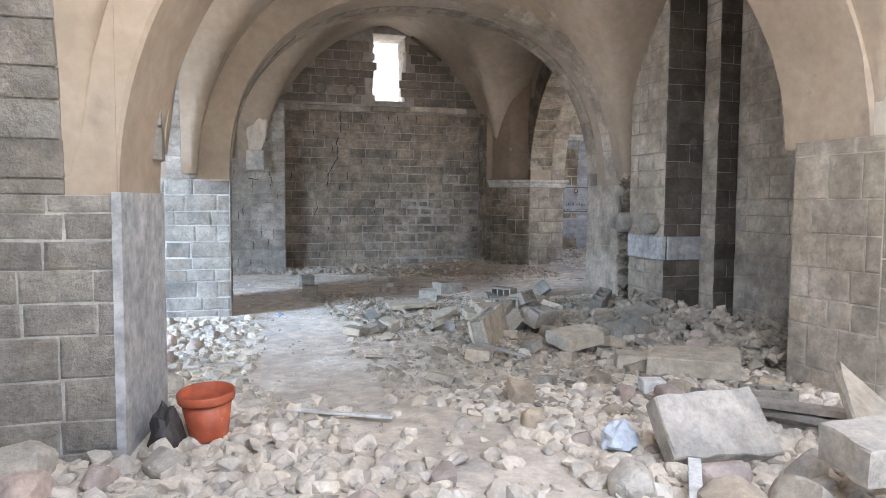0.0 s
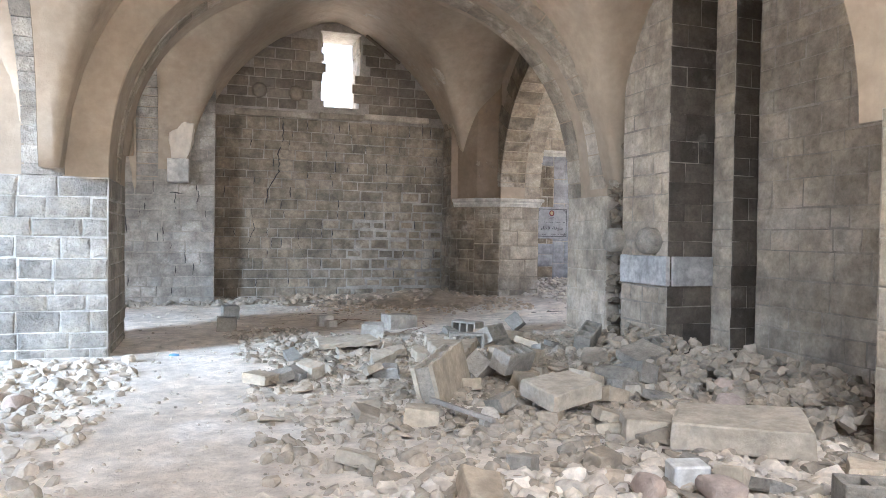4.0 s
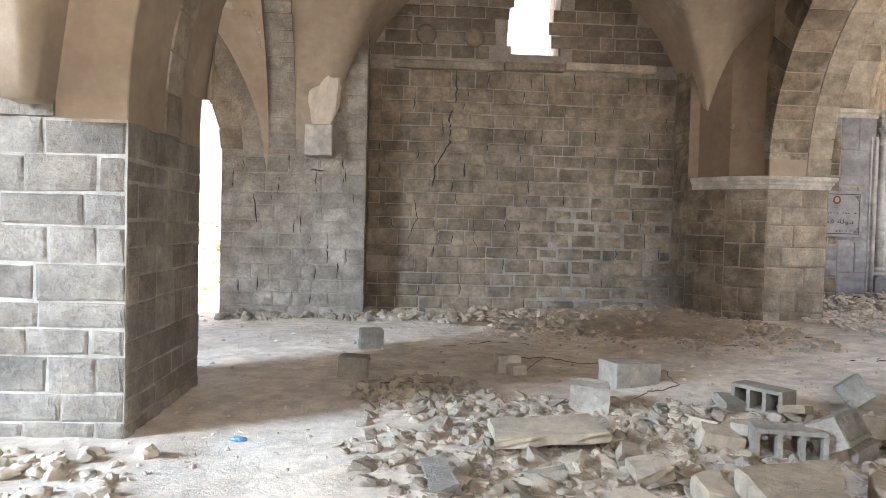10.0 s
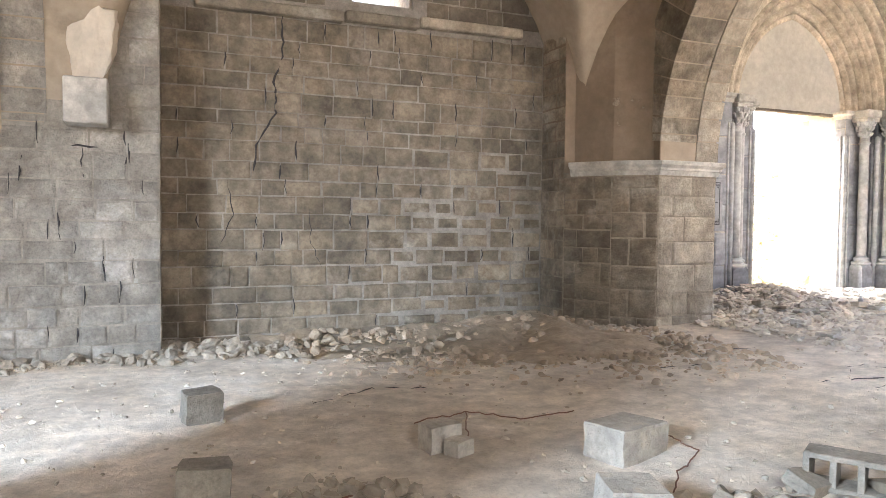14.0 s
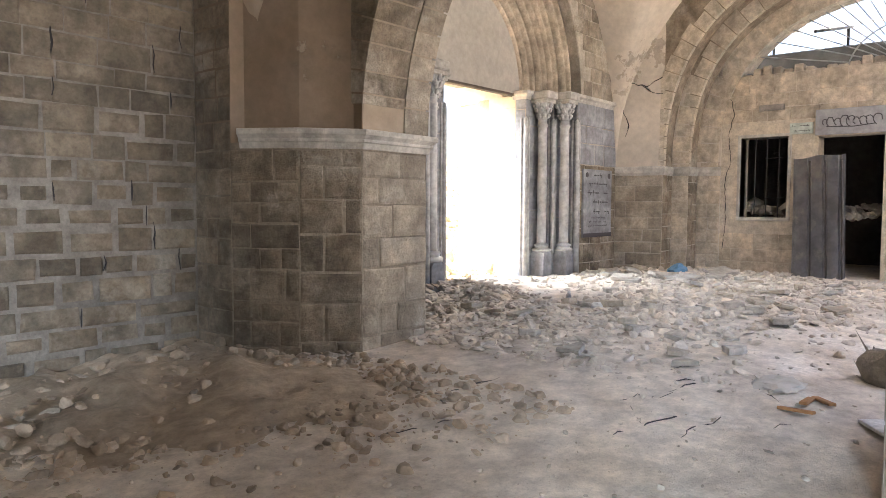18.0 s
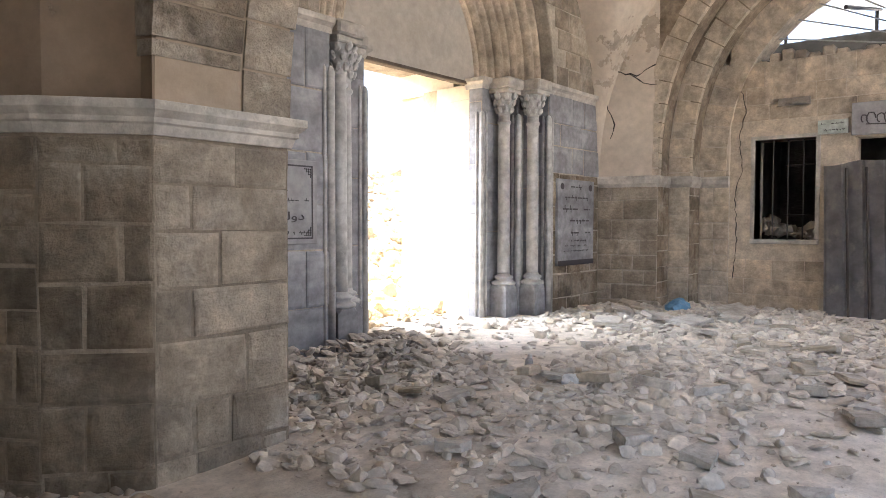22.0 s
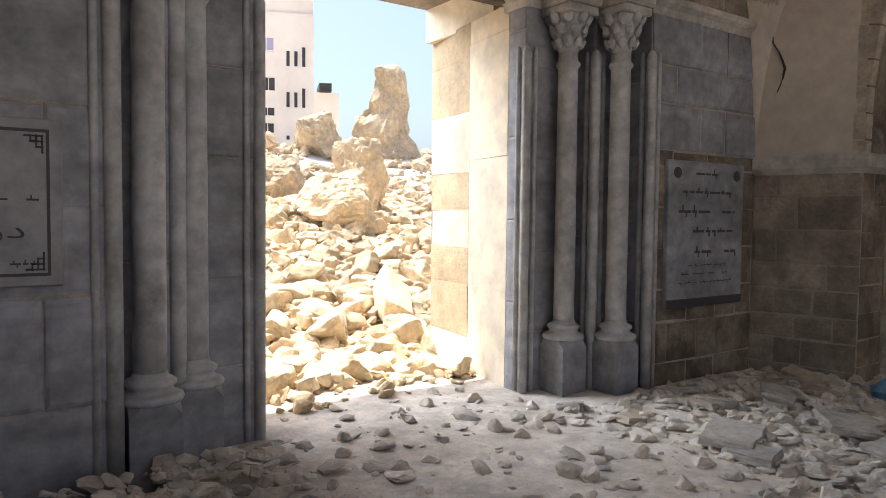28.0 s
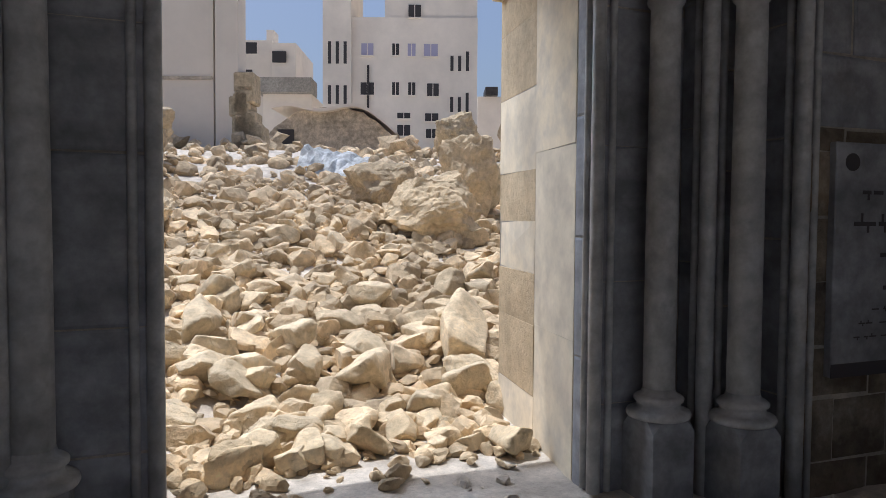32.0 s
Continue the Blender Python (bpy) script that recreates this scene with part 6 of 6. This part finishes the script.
scatter("rubble_wall_foot", spots(1500, -0.9, 6.2, 15.2, 16.5, 0.015, 0.17, lambda x, y: (x > 1.0 or y < 16.0) and y > 15.9 - 0.5 * R.random() - 0.25 * smooth01(3, 5, x)), RUBBLE, "debris along the foot of the back wall", "rubble", shapes=WORN_SMALL)
scatter("rubble_north_bay", spots(300, 1.1, 2.3, 10.7, 12.1, 0.03, 0.13, lambda x, y: abs(x - 1.75) + abs(y - 11.4) < 0.75), RUBBLE, "small heap of broken stone on the floor", "rubble")
scatter("rubble_corner_pier", spots(2800, 2.6, 6.3, 12.9, 16.2, 0.008, 0.11, lambda x, y: R.random() < smooth01(3.2, 1.0, (5.2 - x) * 0.5 + (16.3 - y) * 0.95 - 0.4)), EARTHY, "earth-brown debris at the foot of the corner pier", "rubble", shapes=WORN_SMALL, sink=0.35)

nx, ny = 60, 44
bank = []
for i in range(nx + 1):
    for j in range(ny + 1):
        x, y = 1.9 + 4.5 * i / nx, 13.2 + 3.4 * j / ny
        near = smooth01(3.6, 0.6, max(0.0, 5.0 - x) * 0.55 + (16.4 - y) * 0.95) * smooth01(6.38, 5.3, x)
        bank.append((x, y, ground_z(x, y) - 0.05 + 0.15 * near + near * 0.09 * noise.noise(Vector((x * 2.6, y * 2.6, 8.0))) + near * 0.035 * noise.noise(Vector((x * 9, y * 9, 2.0)))))
tagged(mesh_ob("earth_bank", bank, [(i * (ny + 1) + j, (i + 1) * (ny + 1) + j, (i + 1) * (ny + 1) + j + 1, i * (ny + 1) + j + 1) for i in range(nx) for j in range(ny)], EARTH, smooth=True),
       "low bank of brown earth along the wall foot", "earth", kind="stuff")


def portal_test(x, y):
    return (y < 16.5 or 9.8 < x < 11.6) and R.random() < smooth01(11.6, 14.6, y + 0.25 * (x - 8)) * (0.2 if abs(x - 10.5) < 1.1 and y > 14.9 else 1.0)


scatter("plates_portal_bay", spots(4200, 6.9, 14.4, 11.6, 17.0, 0.015, 0.18, portal_test, 3.0), RUBBLE_PALE, "pale flakes of plaster and stone covering the floor", "debris", shapes=PLATES, tilt=0.32, sink=0.38)
scatter("rubble_portal_bay", spots(5200, 6.9, 14.4, 11.6, 17.4, 0.012, 0.14, portal_test, 3.0), RUBBLE_PALE, "pale broken stones among the flakes on the floor", "rubble", shapes=WORN_SMALL, sink=0.35)
scatter("rubble_portal_wall", [(x, y, s, 0.12 * smooth01(15.2, 16.5, y)) for x, y, s in spots(900, 7.3, 9.6, 15.2, 16.55, 0.03, 0.16)], RUBBLE_PALE, "pale rubble banked against the portal wall", "rubble", shapes=PLATES + WORN_SMALL)
scatter("rubble_east_foot", spots(700, 12.4, 14.9, 12.2, 16.4, 0.03, 0.15, lambda x, y: x + y > 28.3), RUBBLE_PALE, "debris along the foot of the east wall", "rubble")
scatter("rubble_dark_room", [(x, y, s, 1.02 + 0.25 * noise.noise(Vector((x * 1.5, y * 1.5, 3.0)))) for x, y, s in spots(520, 15.5, 17.2, 11.0, 15.0, 0.06, 0.26)], RUBBLE_PALE, "rubble heaped inside the dark room", "rubble")
# larger single plates among the debris of the portal bay
for i in range(90):
    while True:
        x, y = R.uniform(7.2, 14.0), R.uniform(12.4, 16.4)
        if portal_test(x, y) and not in_wall(x, y) and not (abs(x - 10.5) < 1.1 and y > 14.9):
            break
    w, d, h = R.uniform(0.14, 0.3), R.uniform(0.1, 0.22), R.uniform(0.03, 0.07)
    slab("stone_flake", [(0, 0), (w, R.uniform(-.03, .03)), (w * R.uniform(0.6, 1.0), d * R.uniform(0.7, 1.1)), (w * R.uniform(0.0, 0.3), d * R.uniform(0.7, 1.1))], h,
         pose(x, y, ground_z(x, y) + 0.01, R.uniform(-10, 12), R.uniform(-10, 10), R.uniform(0, 360)), (LIMEWASH, SANDSLAB)[i % 2],
         ("white-dusted flake of stone lying on the debris", "sand-coloured flake of plaster lying on the debris")[i % 2], "stone flake", "stone flakes", 1200 + i)
# broken blocks that lie about in the heap
for i in range(70):
    while True:
        x, y = R.uniform(1.2, 5.4), R.uniform(4.8, 11.0)
        if heap(x, y) and not in_wall(x + 0.2, y):
            break
    w, d, h = R.uniform(0.14, 0.34), R.uniform(0.12, 0.24), R.uniform(0.05, 0.13)
    kind = R.randrange(3)
    slab("broken_block", [(0, 0), (w, R.uniform(-.03, .03)), (w * R.uniform(0.7, 1.05), d * R.uniform(0.8, 1.1)), (w * R.uniform(0.0, 0.25), d * R.uniform(0.8, 1.1))], h,
         pose(x, y, ground_z(x, y) + 0.0, R.uniform(-16, 22), R.uniform(-18, 18), R.uniform(0, 360)), (CONCRETE, SANDSLAB, RUBBLE_BLOCK)[kind],
         ("broken grey concrete block in the rubble", "sand-coloured fragment of slab in the rubble", "brown broken stone block in the rubble")[kind], "broken block", "broken blocks", 900 + i)
# cracks in the floor's thin screed, and the thin wires that lie on it
floor_cracks = tagged(new("floor_cracks"), "thin dark cracks across the dusty floor", "floor cracks", kind="stuff")
for pts in (((5.8, 12.5), (6.3, 12.3), (6.6, 12.6), (7.2, 12.4)), ((2.0, 13.6), (2.6, 13.9), (3.2, 13.7)), ((5.0, 13.6), (5.5, 13.4), (5.8, 13.8), (6.4, 13.7)),
            ((6.41, 12.71), (6.58, 12.68), (6.57, 12.56), (6.76, 12.51)), ((6.32, 12.6), (6.09, 12.43)), ((7.21, 12.73), (7.5, 12.63)), ((6.92, 12.71), (7.09, 12.48)), ((6.6, 12.11), (6.35, 12.09), (6.28, 12.15), (6.0, 12.15)), ((6.35, 11.98), (6.43, 11.84), (6.65, 11.73)), ((7.41, 12.19), (7.15, 12.05), (7.02, 11.9))):
    crack(floor_cracks, [(x, y, ground_z(x, y) + 0.0) for x, y in pts], 0.006, DARK)


def wire(pts):
    rng = random.Random(repr(pts))
    line = []
    for a, b in zip(pts, pts[1:]):
        for k in range(8):
            x, y = a[0] + (b[0] - a[0]) * k / 8 + rng.uniform(-.012, .012), a[1] + (b[1] - a[1]) * k / 8 + rng.uniform(-.012, .012)
            line.append((x, y, ground_z(x, y) + 0.012 + rng.uniform(0, 0.012)))
    bm = bmesh.new()
    tube(bm, line, 0.0045, 5)
    tagged(part("wire", bm, WIRE), "thin reddish-brown wire lying on the dusty floor", "wire", "loose wires")


for pts in (((2.53, 12.83), (2.97, 12.98), (3.25, 12.69), (3.74, 12.7)), ((2.95, 12.95), (2.66, 12.25), (2.51, 12.31)), ((3.66, 12.41), (3.94, 12.18), (3.82, 11.82), (3.82, 11.62), (3.49, 11.39), (3.2, 11.12), (3.12, 10.9)), ((1.36, 11.63), (1.65, 11.68), (1.82, 11.75))):
    wire(pts)

# ---- outside the portal ----
def outside(n, x0, x1, y0, y1, lo, hi, pw, test=None):
    out = []
    while len(out) < n:
        x, y = R.uniform(x0, x1), R.uniform(y0, y1)
        if test and not test(x, y):
            continue
        out.append((x, y, lo + (hi - lo) * R.random() ** pw))
    return out


scatter("rubble_slope_near", outside(1700, 8.9, 15.5, 17.9, 24.0, 0.09, 0.36, 1.7, lambda x, y: y > 18.7 or (9.75 < x < 11.9 and R.random() < (y - 17.6) / 1.1)), RUBBLE_OUT, "sunlit slope of yellow broken building stone", "rubble", sink=0.2, shapes=WORN)
scatter("rubble_slope_fine", outside(6500, 8.6, 17.0, 18.55, 27.0, 0.04, 0.22, 2.2), RUBBLE_OUT, "sunlit gravel between the stones", "rubble", shapes=WORN_SMALL, sink=0.15)
scatter("rubble_slope_far", outside(5000, 3.0, 32.0, 23.5, 42.0, 0.1, 0.5, 2.6), RUBBLE_OUT, "far slope of yellow rubble", "rubble", sink=0.2, shapes=WORN_SMALL)
scatter("rubble_slope_edge", [(x, y, s, 0.2) for x, y, s in outside(900, 2.0, 40.0, 34.0, 48.0, 0.3, 1.0, 2.0)], RUBBLE_OUT, "ragged skyline of rubble", "rubble", sink=0.1)
scatter("rubble_northwest", outside(500, -6.0, 1.0, 17.4, 24.0, 0.08, 0.5, 2.0), RUBBLE_OUT, "sunlit rubble outside the arched doorway", "rubble")


def cut_stone(x, y, size, seed, m):
    r = random.Random(seed)
    w, d, h = size * r.uniform(0.85, 1.2), size * r.uniform(0.6, 0.8), size * r.uniform(0.5, 0.7)
    rv, rf = lump(seed, w, d, h, 4, r.uniform(7.0, 12.0), 0.10)
    ob = mesh_ob("cut_stone", rv.tolist(), rf.tolist(), LOOSE_OUT, smooth=True)
    ob.matrix_basis = pose(x, y, ground_z(x, y) + h * 0.42, r.uniform(-22, 22), r.uniform(-22, 22), r.uniform(0, 180)) if m is None else m
    return tagged(ob, "sunlit yellow building stone with worn edges in the rubble", "building stone", "fallen building stones")


for i in range(190):
    x, y = R.uniform(9.2, 14.6), 18.55 + 4.6 * R.random() ** 1.25
    cut_stone(x, y, R.uniform(0.2, 0.44) * (1 - 0.05 * (y - 18.7)), i, None)
scatter("rubble_doorway", outside(420, 9.8, 11.85, 17.4, 18.8, 0.04, 0.2, 1.8, lambda x, y: R.random() < smooth01(17.35, 17.9, y + 0.25 * noise.noise(Vector((x * 2, y * 2, 0))))), RUBBLE_OUT, "yellow stones spilling through the doorway", "rubble", shapes=WORN_SMALL, sink=0.25)
for i in range(34):
    cut_stone(R.uniform(9.95, 11.65), 17.75 + 0.95 * R.random(), R.uniform(0.16, 0.32), 600 + i, None)
for i, (x, y, s) in enumerate(((11.9, 18.95, 0.55), (11.75, 19.6, 0.42), (12.05, 19.5, 0.7), (10.2, 19.1, 0.45), (11.1, 19.0, 0.48), (10.7, 19.6, 0.42), (12.4, 20.6, 0.5), (10.0, 19.9, 0.5), (11.5, 20.4, 0.5))):
    cut_stone(x, y, s, 300 + i, None)


def masonry_lump(x, y, w, d, h, seed, label, turn=0.0):
    rv, rf = lump(seed, w, d, h, 5, 5.0, 0.2)
    for k, v in enumerate(rv):
        q = Vector(v)
        rv[k] = v * (1 + 0.06 * noise.noise(q * 5) + 0.04 * noise.noise(q * 11) + 0.03 * noise.noise(q * 23))
    ob = mesh_ob("masonry_lump", rv.tolist(), rf.tolist(), LOOSE_OUT)
    ob.matrix_basis = pose(x, y, ground_z(x, y) + h * 0.4, 4, -6, turn)
    return tagged(ob, label, "masonry lump", "masonry lumps")


masonry_lump(12.75, 22.2, 1.2, 0.9, 0.75, 401, "huge yellow lump of fallen masonry on the rubble", -12)
masonry_lump(13.9, 23.4, 1.0, 0.9, 1.25, 402, "huge ragged lump of fallen masonry on the rubble", 25)
masonry_lump(13.15, 25.4, 1.2, 1.0, 0.8, 403, "crumbling lump of fallen masonry on the rubble", 10)
masonry_lump(9.55, 22.6, 0.8, 0.7, 0.6, 404, "reddish lump of fallen masonry beside the doorway", 30)
masonry_lump(9.0, 29.0, 1.9, 1.5, 1.2, 405, "pale heap of fallen masonry against a wall", 15)
masonry_lump(17.5, 33.0, 1.7, 1.4, 1.4, 406, "lump of fallen masonry on the skyline", 50)

VIEW = pose(9.75, 14.02, 1.5, 0, 0, -21.4)     # the camera's last pose; the street outside is fitted to its view


def out_at(u, d, z):
    """A place d metres ahead of that point, u to its right, at height z."""
    return VIEW @ Vector((u, d, 0)) + Vector((0, 0, z))


def facade_box(parent, name, d, u0, u1, z0, z1, deep, mat, label=""):
    bm = bmesh.new()
    box(bm, u0, u1, d, d + deep, z0, z1)
    bmesh.ops.transform(bm, matrix=VIEW @ pose(0, 0, -1.5), verts=bm.verts)
    return part(name, bm, mat, parent, label)


D = 60.0
K = D / 1267.0


# pixel columns and rows of that view, turned into metres at distance D
def pu(cx):
    return (270 + cx / 1.846 - 784) * K


def pz(cy):
    return 1.5 + (386 - cy / 1.846) * K


block_house = tagged(new("apartment_building"), "cream apartment building with small dark windows and damaged roof", "building")
facade_box(block_house, "wall", D, pu(652), pu(1058), -1.0, pz(68), 12, FACADE)
facade_box(block_house, "stair_tower", D - 0.6, pu(562), pu(652), -1.0, pz(-160), 9, FACADE)
facade_box(block_house, "top_storey", D + 0.2, pu(758), pu(1057), pz(68), pz(-160), 9, FACADE)
facade_box(block_house, "roof_wreck", D + 3, pu(655), pu(758), pz(68), pz(38), 0.6, CONCRETE)


def far_window(parent, cx0, cx1, cy0, cy1, d=D, mat=None):
    u0, u1, z0, z1 = pu(cx0), pu(cx1), pz(cy1), pz(cy0)
    win = facade_box(parent, "window", d - 0.04, u0, u1, z0, z1, 0.06, mat or DARK)
    facade_box(win, "window_sill", d - 0.15, u0 - 0.06, u1 + 0.06, z0 - 0.1, z0, 0.15, FACADE)
    facade_box(win, "mullion", d - 0.07, (u0 + u1) / 2 - 0.03, (u0 + u1) / 2 + 0.03, z0, z1, 0.04, FACADE)
    return win


for c in ((683, 722, 152, 190, 1), (783, 805, 152, 190, 0), (833, 858, 152, 192, 1), (885, 930, 153, 192, 1), (681, 724, 277, 317, 0), (783, 805, 276, 317, 0), (835, 858, 276, 317, 0), (896, 934, 279, 320, 0), (835, 875, 28, 68, 0),
          (800, 842, 374, 392, 0), (890, 933, 375, 400, 0), (800, 842, 413, 448, 0), (893, 931, 425, 455, 0)):
    far_window(block_house, *c[:4], mat=SHUTTER if c[4] else DARK)
for cx in (579, 604, 629):
    for cy0, cy1 in ((152, 222), (291, 350)):
        facade_box(block_house, "slit_window", D - 0.65, pu(cx), pu(cx + 10), pz(cy1), pz(cy0), 0.1, DARK)
for cx, dy in ((971, 14), (996, 14), (1021, 0)):
    for cy0, cy1 in ((176, 238), (308, 370), (448, 475)):
        facade_box(block_house, "slit_window", D - 0.05, pu(cx), pu(cx + 10), pz(cy1), pz(cy0 + dy), 0.1, DARK)
facade_box(block_house, "drain_pipe", D - 0.15, pu(702), pu(709), pz(360), pz(222), 0.1, IRON)

terrace_house = tagged(new("apartment_building"), "stepped concrete apartment house with flat roofs and a balcony", "building")
facade_box(terrace_house, "wall", D + 10, pu(230) * 1.16, pu(392) * 1.16, -1.0, pz(138) * 1.14, 9, FACADE)
facade_box(terrace_house, "side_wall", D + 8, pu(392) * 1.13, pu(470) * 1.13, -1.0, pz(152) * 1.12, 9, FACADE)
facade_box(terrace_house, "balcony", D + 5, pu(340) * 1.08, pu(520) * 1.08, pz(300) * 1.05, pz(260) * 1.07, 3, CONCRETE)
facade_box(terrace_house, "lower_wall", D + 6, pu(360) * 1.09, pu(520) * 1.09, -1.0, pz(300) * 1.05, 6, FACADE)
facade_box(terrace_house, "roof_tank", D + 12, pu(372) * 1.19, pu(396) * 1.19, pz(140) * 1.14, pz(104) * 1.17, 2, FACADE)
for c in ((308, 345, 152, 188), (395, 440, 180, 216), (300, 330, 240, 262)):
    facade_box(terrace_house, "window", D + 7.8, pu(c[0]) * 1.13, pu(c[1]) * 1.13, pz(c[3]) * 1.12, pz(c[2]) * 1.12, 0.1, DARK)
low_house = tagged(new("low_house"), "distant low roofs beyond the rubble", "building")
facade_box(low_house, "wall", D + 20, pu(1060) * 1.33, pu(1150) * 1.33, -1.0, pz(305) * 1.25, 6, FACADE)
facade_box(low_house, "roof", D + 19, pu(1085) * 1.32, pu(1125) * 1.32, pz(305) * 1.25, pz(285) * 1.27, 4, IRON)

# tall standing remnant of a wall close by
D2 = 21.0
stump_wall = tagged(new("ruined_wall"), "tall cream wall of a ruined house with a long crack", "ruined wall")


# the same from pixels at a chosen distance d
def q(cx, d=D2):
    return (270 + cx / 1.846 - 784) * d / 1267.0


def qz(cy, d=D2):
    return 1.5 + (386 - cy / 1.846) * d / 1267.0


facade_box(stump_wall, "wall", D2, q(-260), q(205), 0.5, qz(-150), 0.6, FACADE)
facade_box(stump_wall, "end_wall", D2 - 0.15, q(216), q(290), 0.5, qz(-150), 0.8, FACADE)
facade_box(stump_wall, "joint", D2 + 0.2, q(204), q(217), 0.5, qz(-150), 0.3, DARK)
facade_box(stump_wall, "string_course", D2 - 0.05, q(-260), q(203), qz(272), qz(262), 0.1, STONE_CREAM)
bm = bmesh.new()
rng = random.Random(3)
for k in range(60):
    t = rng.random()
    u, z = q(290 + 75 * rng.random() * (0.25 + 0.75 * t)), qz(545 - 285 * (1 - t) * rng.random() ** 0.6)
    s = rng.uniform(0.1, 0.3)
    box(bm, u - s, u + s, D2 - 0.2, D2 + 0.6, z - s, z + s, pose(0, 0, 0), bevel=0.05)
bmesh.ops.transform(bm, matrix=VIEW @ pose(0, 0, -1.5), verts=bm.verts)
part("broken_edge", bm, LOOSE_OUT, stump_wall, "ragged broken masonry edge")

# low vaulted ruin with a fallen roof slab
D3 = 32.0
ruin = tagged(new("vaulted_ruin"), "low ruined vaulted building with a sagging roof slab", "ruin")
bm = bmesh.new()
rows = []
for i in range(25):
    s = -1 + 2 * i / 24
    u = q(580, D3) + s * (q(800, D3) - q(365, D3)) / 2
    z = qz(470, D3) + (qz(358, D3) - qz(470, D3)) * (1 - abs(s) ** 2.6) + 0.12 * noise.noise(Vector((i * 0.7, 2, 0)))
    rows.append([bm.verts.new((u, D3, 0.5)), bm.verts.new((u, D3, z)), bm.verts.new((u, D3 + 5, z)), bm.verts.new((u, D3 + 5, 0.5))])
for a, b in zip(rows, rows[1:]):
    for k in range(3):
        bm.faces.new((a[k], b[k], b[k + 1], a[k + 1]))
bm.faces.new(rows[0])
bm.faces.new(rows[-1][::-1])
bmesh.ops.transform(bm, matrix=VIEW @ pose(0, 0, -1.5), verts=bm.verts)
part("vault", bm, STONE_CREAM, ruin)
# dark plate on the face, painted in for the niche's shade
facade_box(ruin, "niche", D3 - 0.06, q(412, D3), q(466, D3), qz(530, D3), qz(430, D3), 0.1, DARK)
bm = bmesh.new()
rows = []
for i in range(25):
    u = q(400 + 400 * i / 24, D3)
    z = qz(368 - 8 * math.sin(i * 0.5) + 75 * max(0, (i - 16) / 8) ** 2, D3)
    rows.append([bm.verts.new((u, D3 - 0.5, z)), bm.verts.new((u, D3 - 0.5, z + 0.14)), bm.verts.new((u, D3 + 4.6, z + 0.2)), bm.verts.new((u, D3 + 4.6, z + 0.05))])
for a, b in zip(rows, rows[1:]):
    for k in range(4):
        bm.faces.new((a[k], b[k], b[(k + 1) % 4], a[(k + 1) % 4]))
bmesh.ops.transform(bm, matrix=VIEW @ pose(0, 0, -1.5), verts=bm.verts)
part("roof_slab", bm, FACADE, ruin, "cracked grey roof slab")
D4 = 14.5
tank = tagged(new("crushed_tank"), "crushed pale blue-grey metal sheeting on the rubble", "sheet metal")
bm = bmesh.new()
grid = []
for i in range(19):
    col = []
    for j in range(9):
        u, v = i / 18, j / 8
        col.append(bm.verts.new((q(465 + 230 * u, D4), D4 + 1.4 * v + 0.15 * noise.noise(Vector((i, j, 1)) * 0.5), qz(585 - 121 * math.sin(min(1, v * 1.2) * 1.57) * (1 - 0.35 * u), D4) + 0.1 * noise.noise(Vector((i * 0.6, j * 0.6, 5))))))
    grid.append(col)
for i in range(18):
    for j in range(8):
        bm.faces.new((grid[i][j], grid[i + 1][j], grid[i + 1][j + 1], grid[i][j + 1]))
bmesh.ops.solidify(bm, geom=list(bm.faces), thickness=0.05)
bmesh.ops.transform(bm, matrix=VIEW @ pose(0, 0, -1.5), verts=bm.verts)
part("sheet", bm, PALE_SHEET, tank)
# tall stump of a fallen pillar, seen past the right jamb
pillar = tagged(new("ruined_pillar"), "tall ragged stump of pale masonry rising from the rubble", "ruined pillar")
rv, rf = lump(412, 1.0, 1.0, 1.0, 5, 4.0, 0.14)
out = []
for v in rv:
    h = v[2] + 0.5
    wide = 1.55 - 0.75 * h + 0.16 * math.sin(h * 7)
    q_ = Vector((v[0] * 2.5 * wide + 0.35 * h, v[1] * 2.3 * wide, v[2] * 5.8))
    out.append(q_ * (1 + 0.05 * noise.noise(q_ * 0.9)) + Vector((noise.noise(q_ * 1.7), noise.noise(q_ * 1.7 + Vector((9, 0, 0))), 0.5 * noise.noise(q_ * 2.3))) * 0.28)
stump = mesh_ob("masonry", out, rf.tolist(), LOOSE_OUT, pillar)
stump.matrix_basis = pose(20.6, 34.4, 3.4)

scatter("rubble_bank", [(x, y, z, 0.09 * smooth01(14.2, 15.8, y)) for x, y, z in spots(420, 2.2, 5.7, 14.2, 16.5, 0.02, 0.15, lambda x, y: R.random() < smooth01(2.4, 0.3, (16.4 - y) * 0.9 + max(0.0, 3.4 - x) * 0.3), 2.2)],
        EARTHY, "broken brown stones on the earth along the wall foot", "rubble", shapes=WORN_SMALL, sink=0.3)
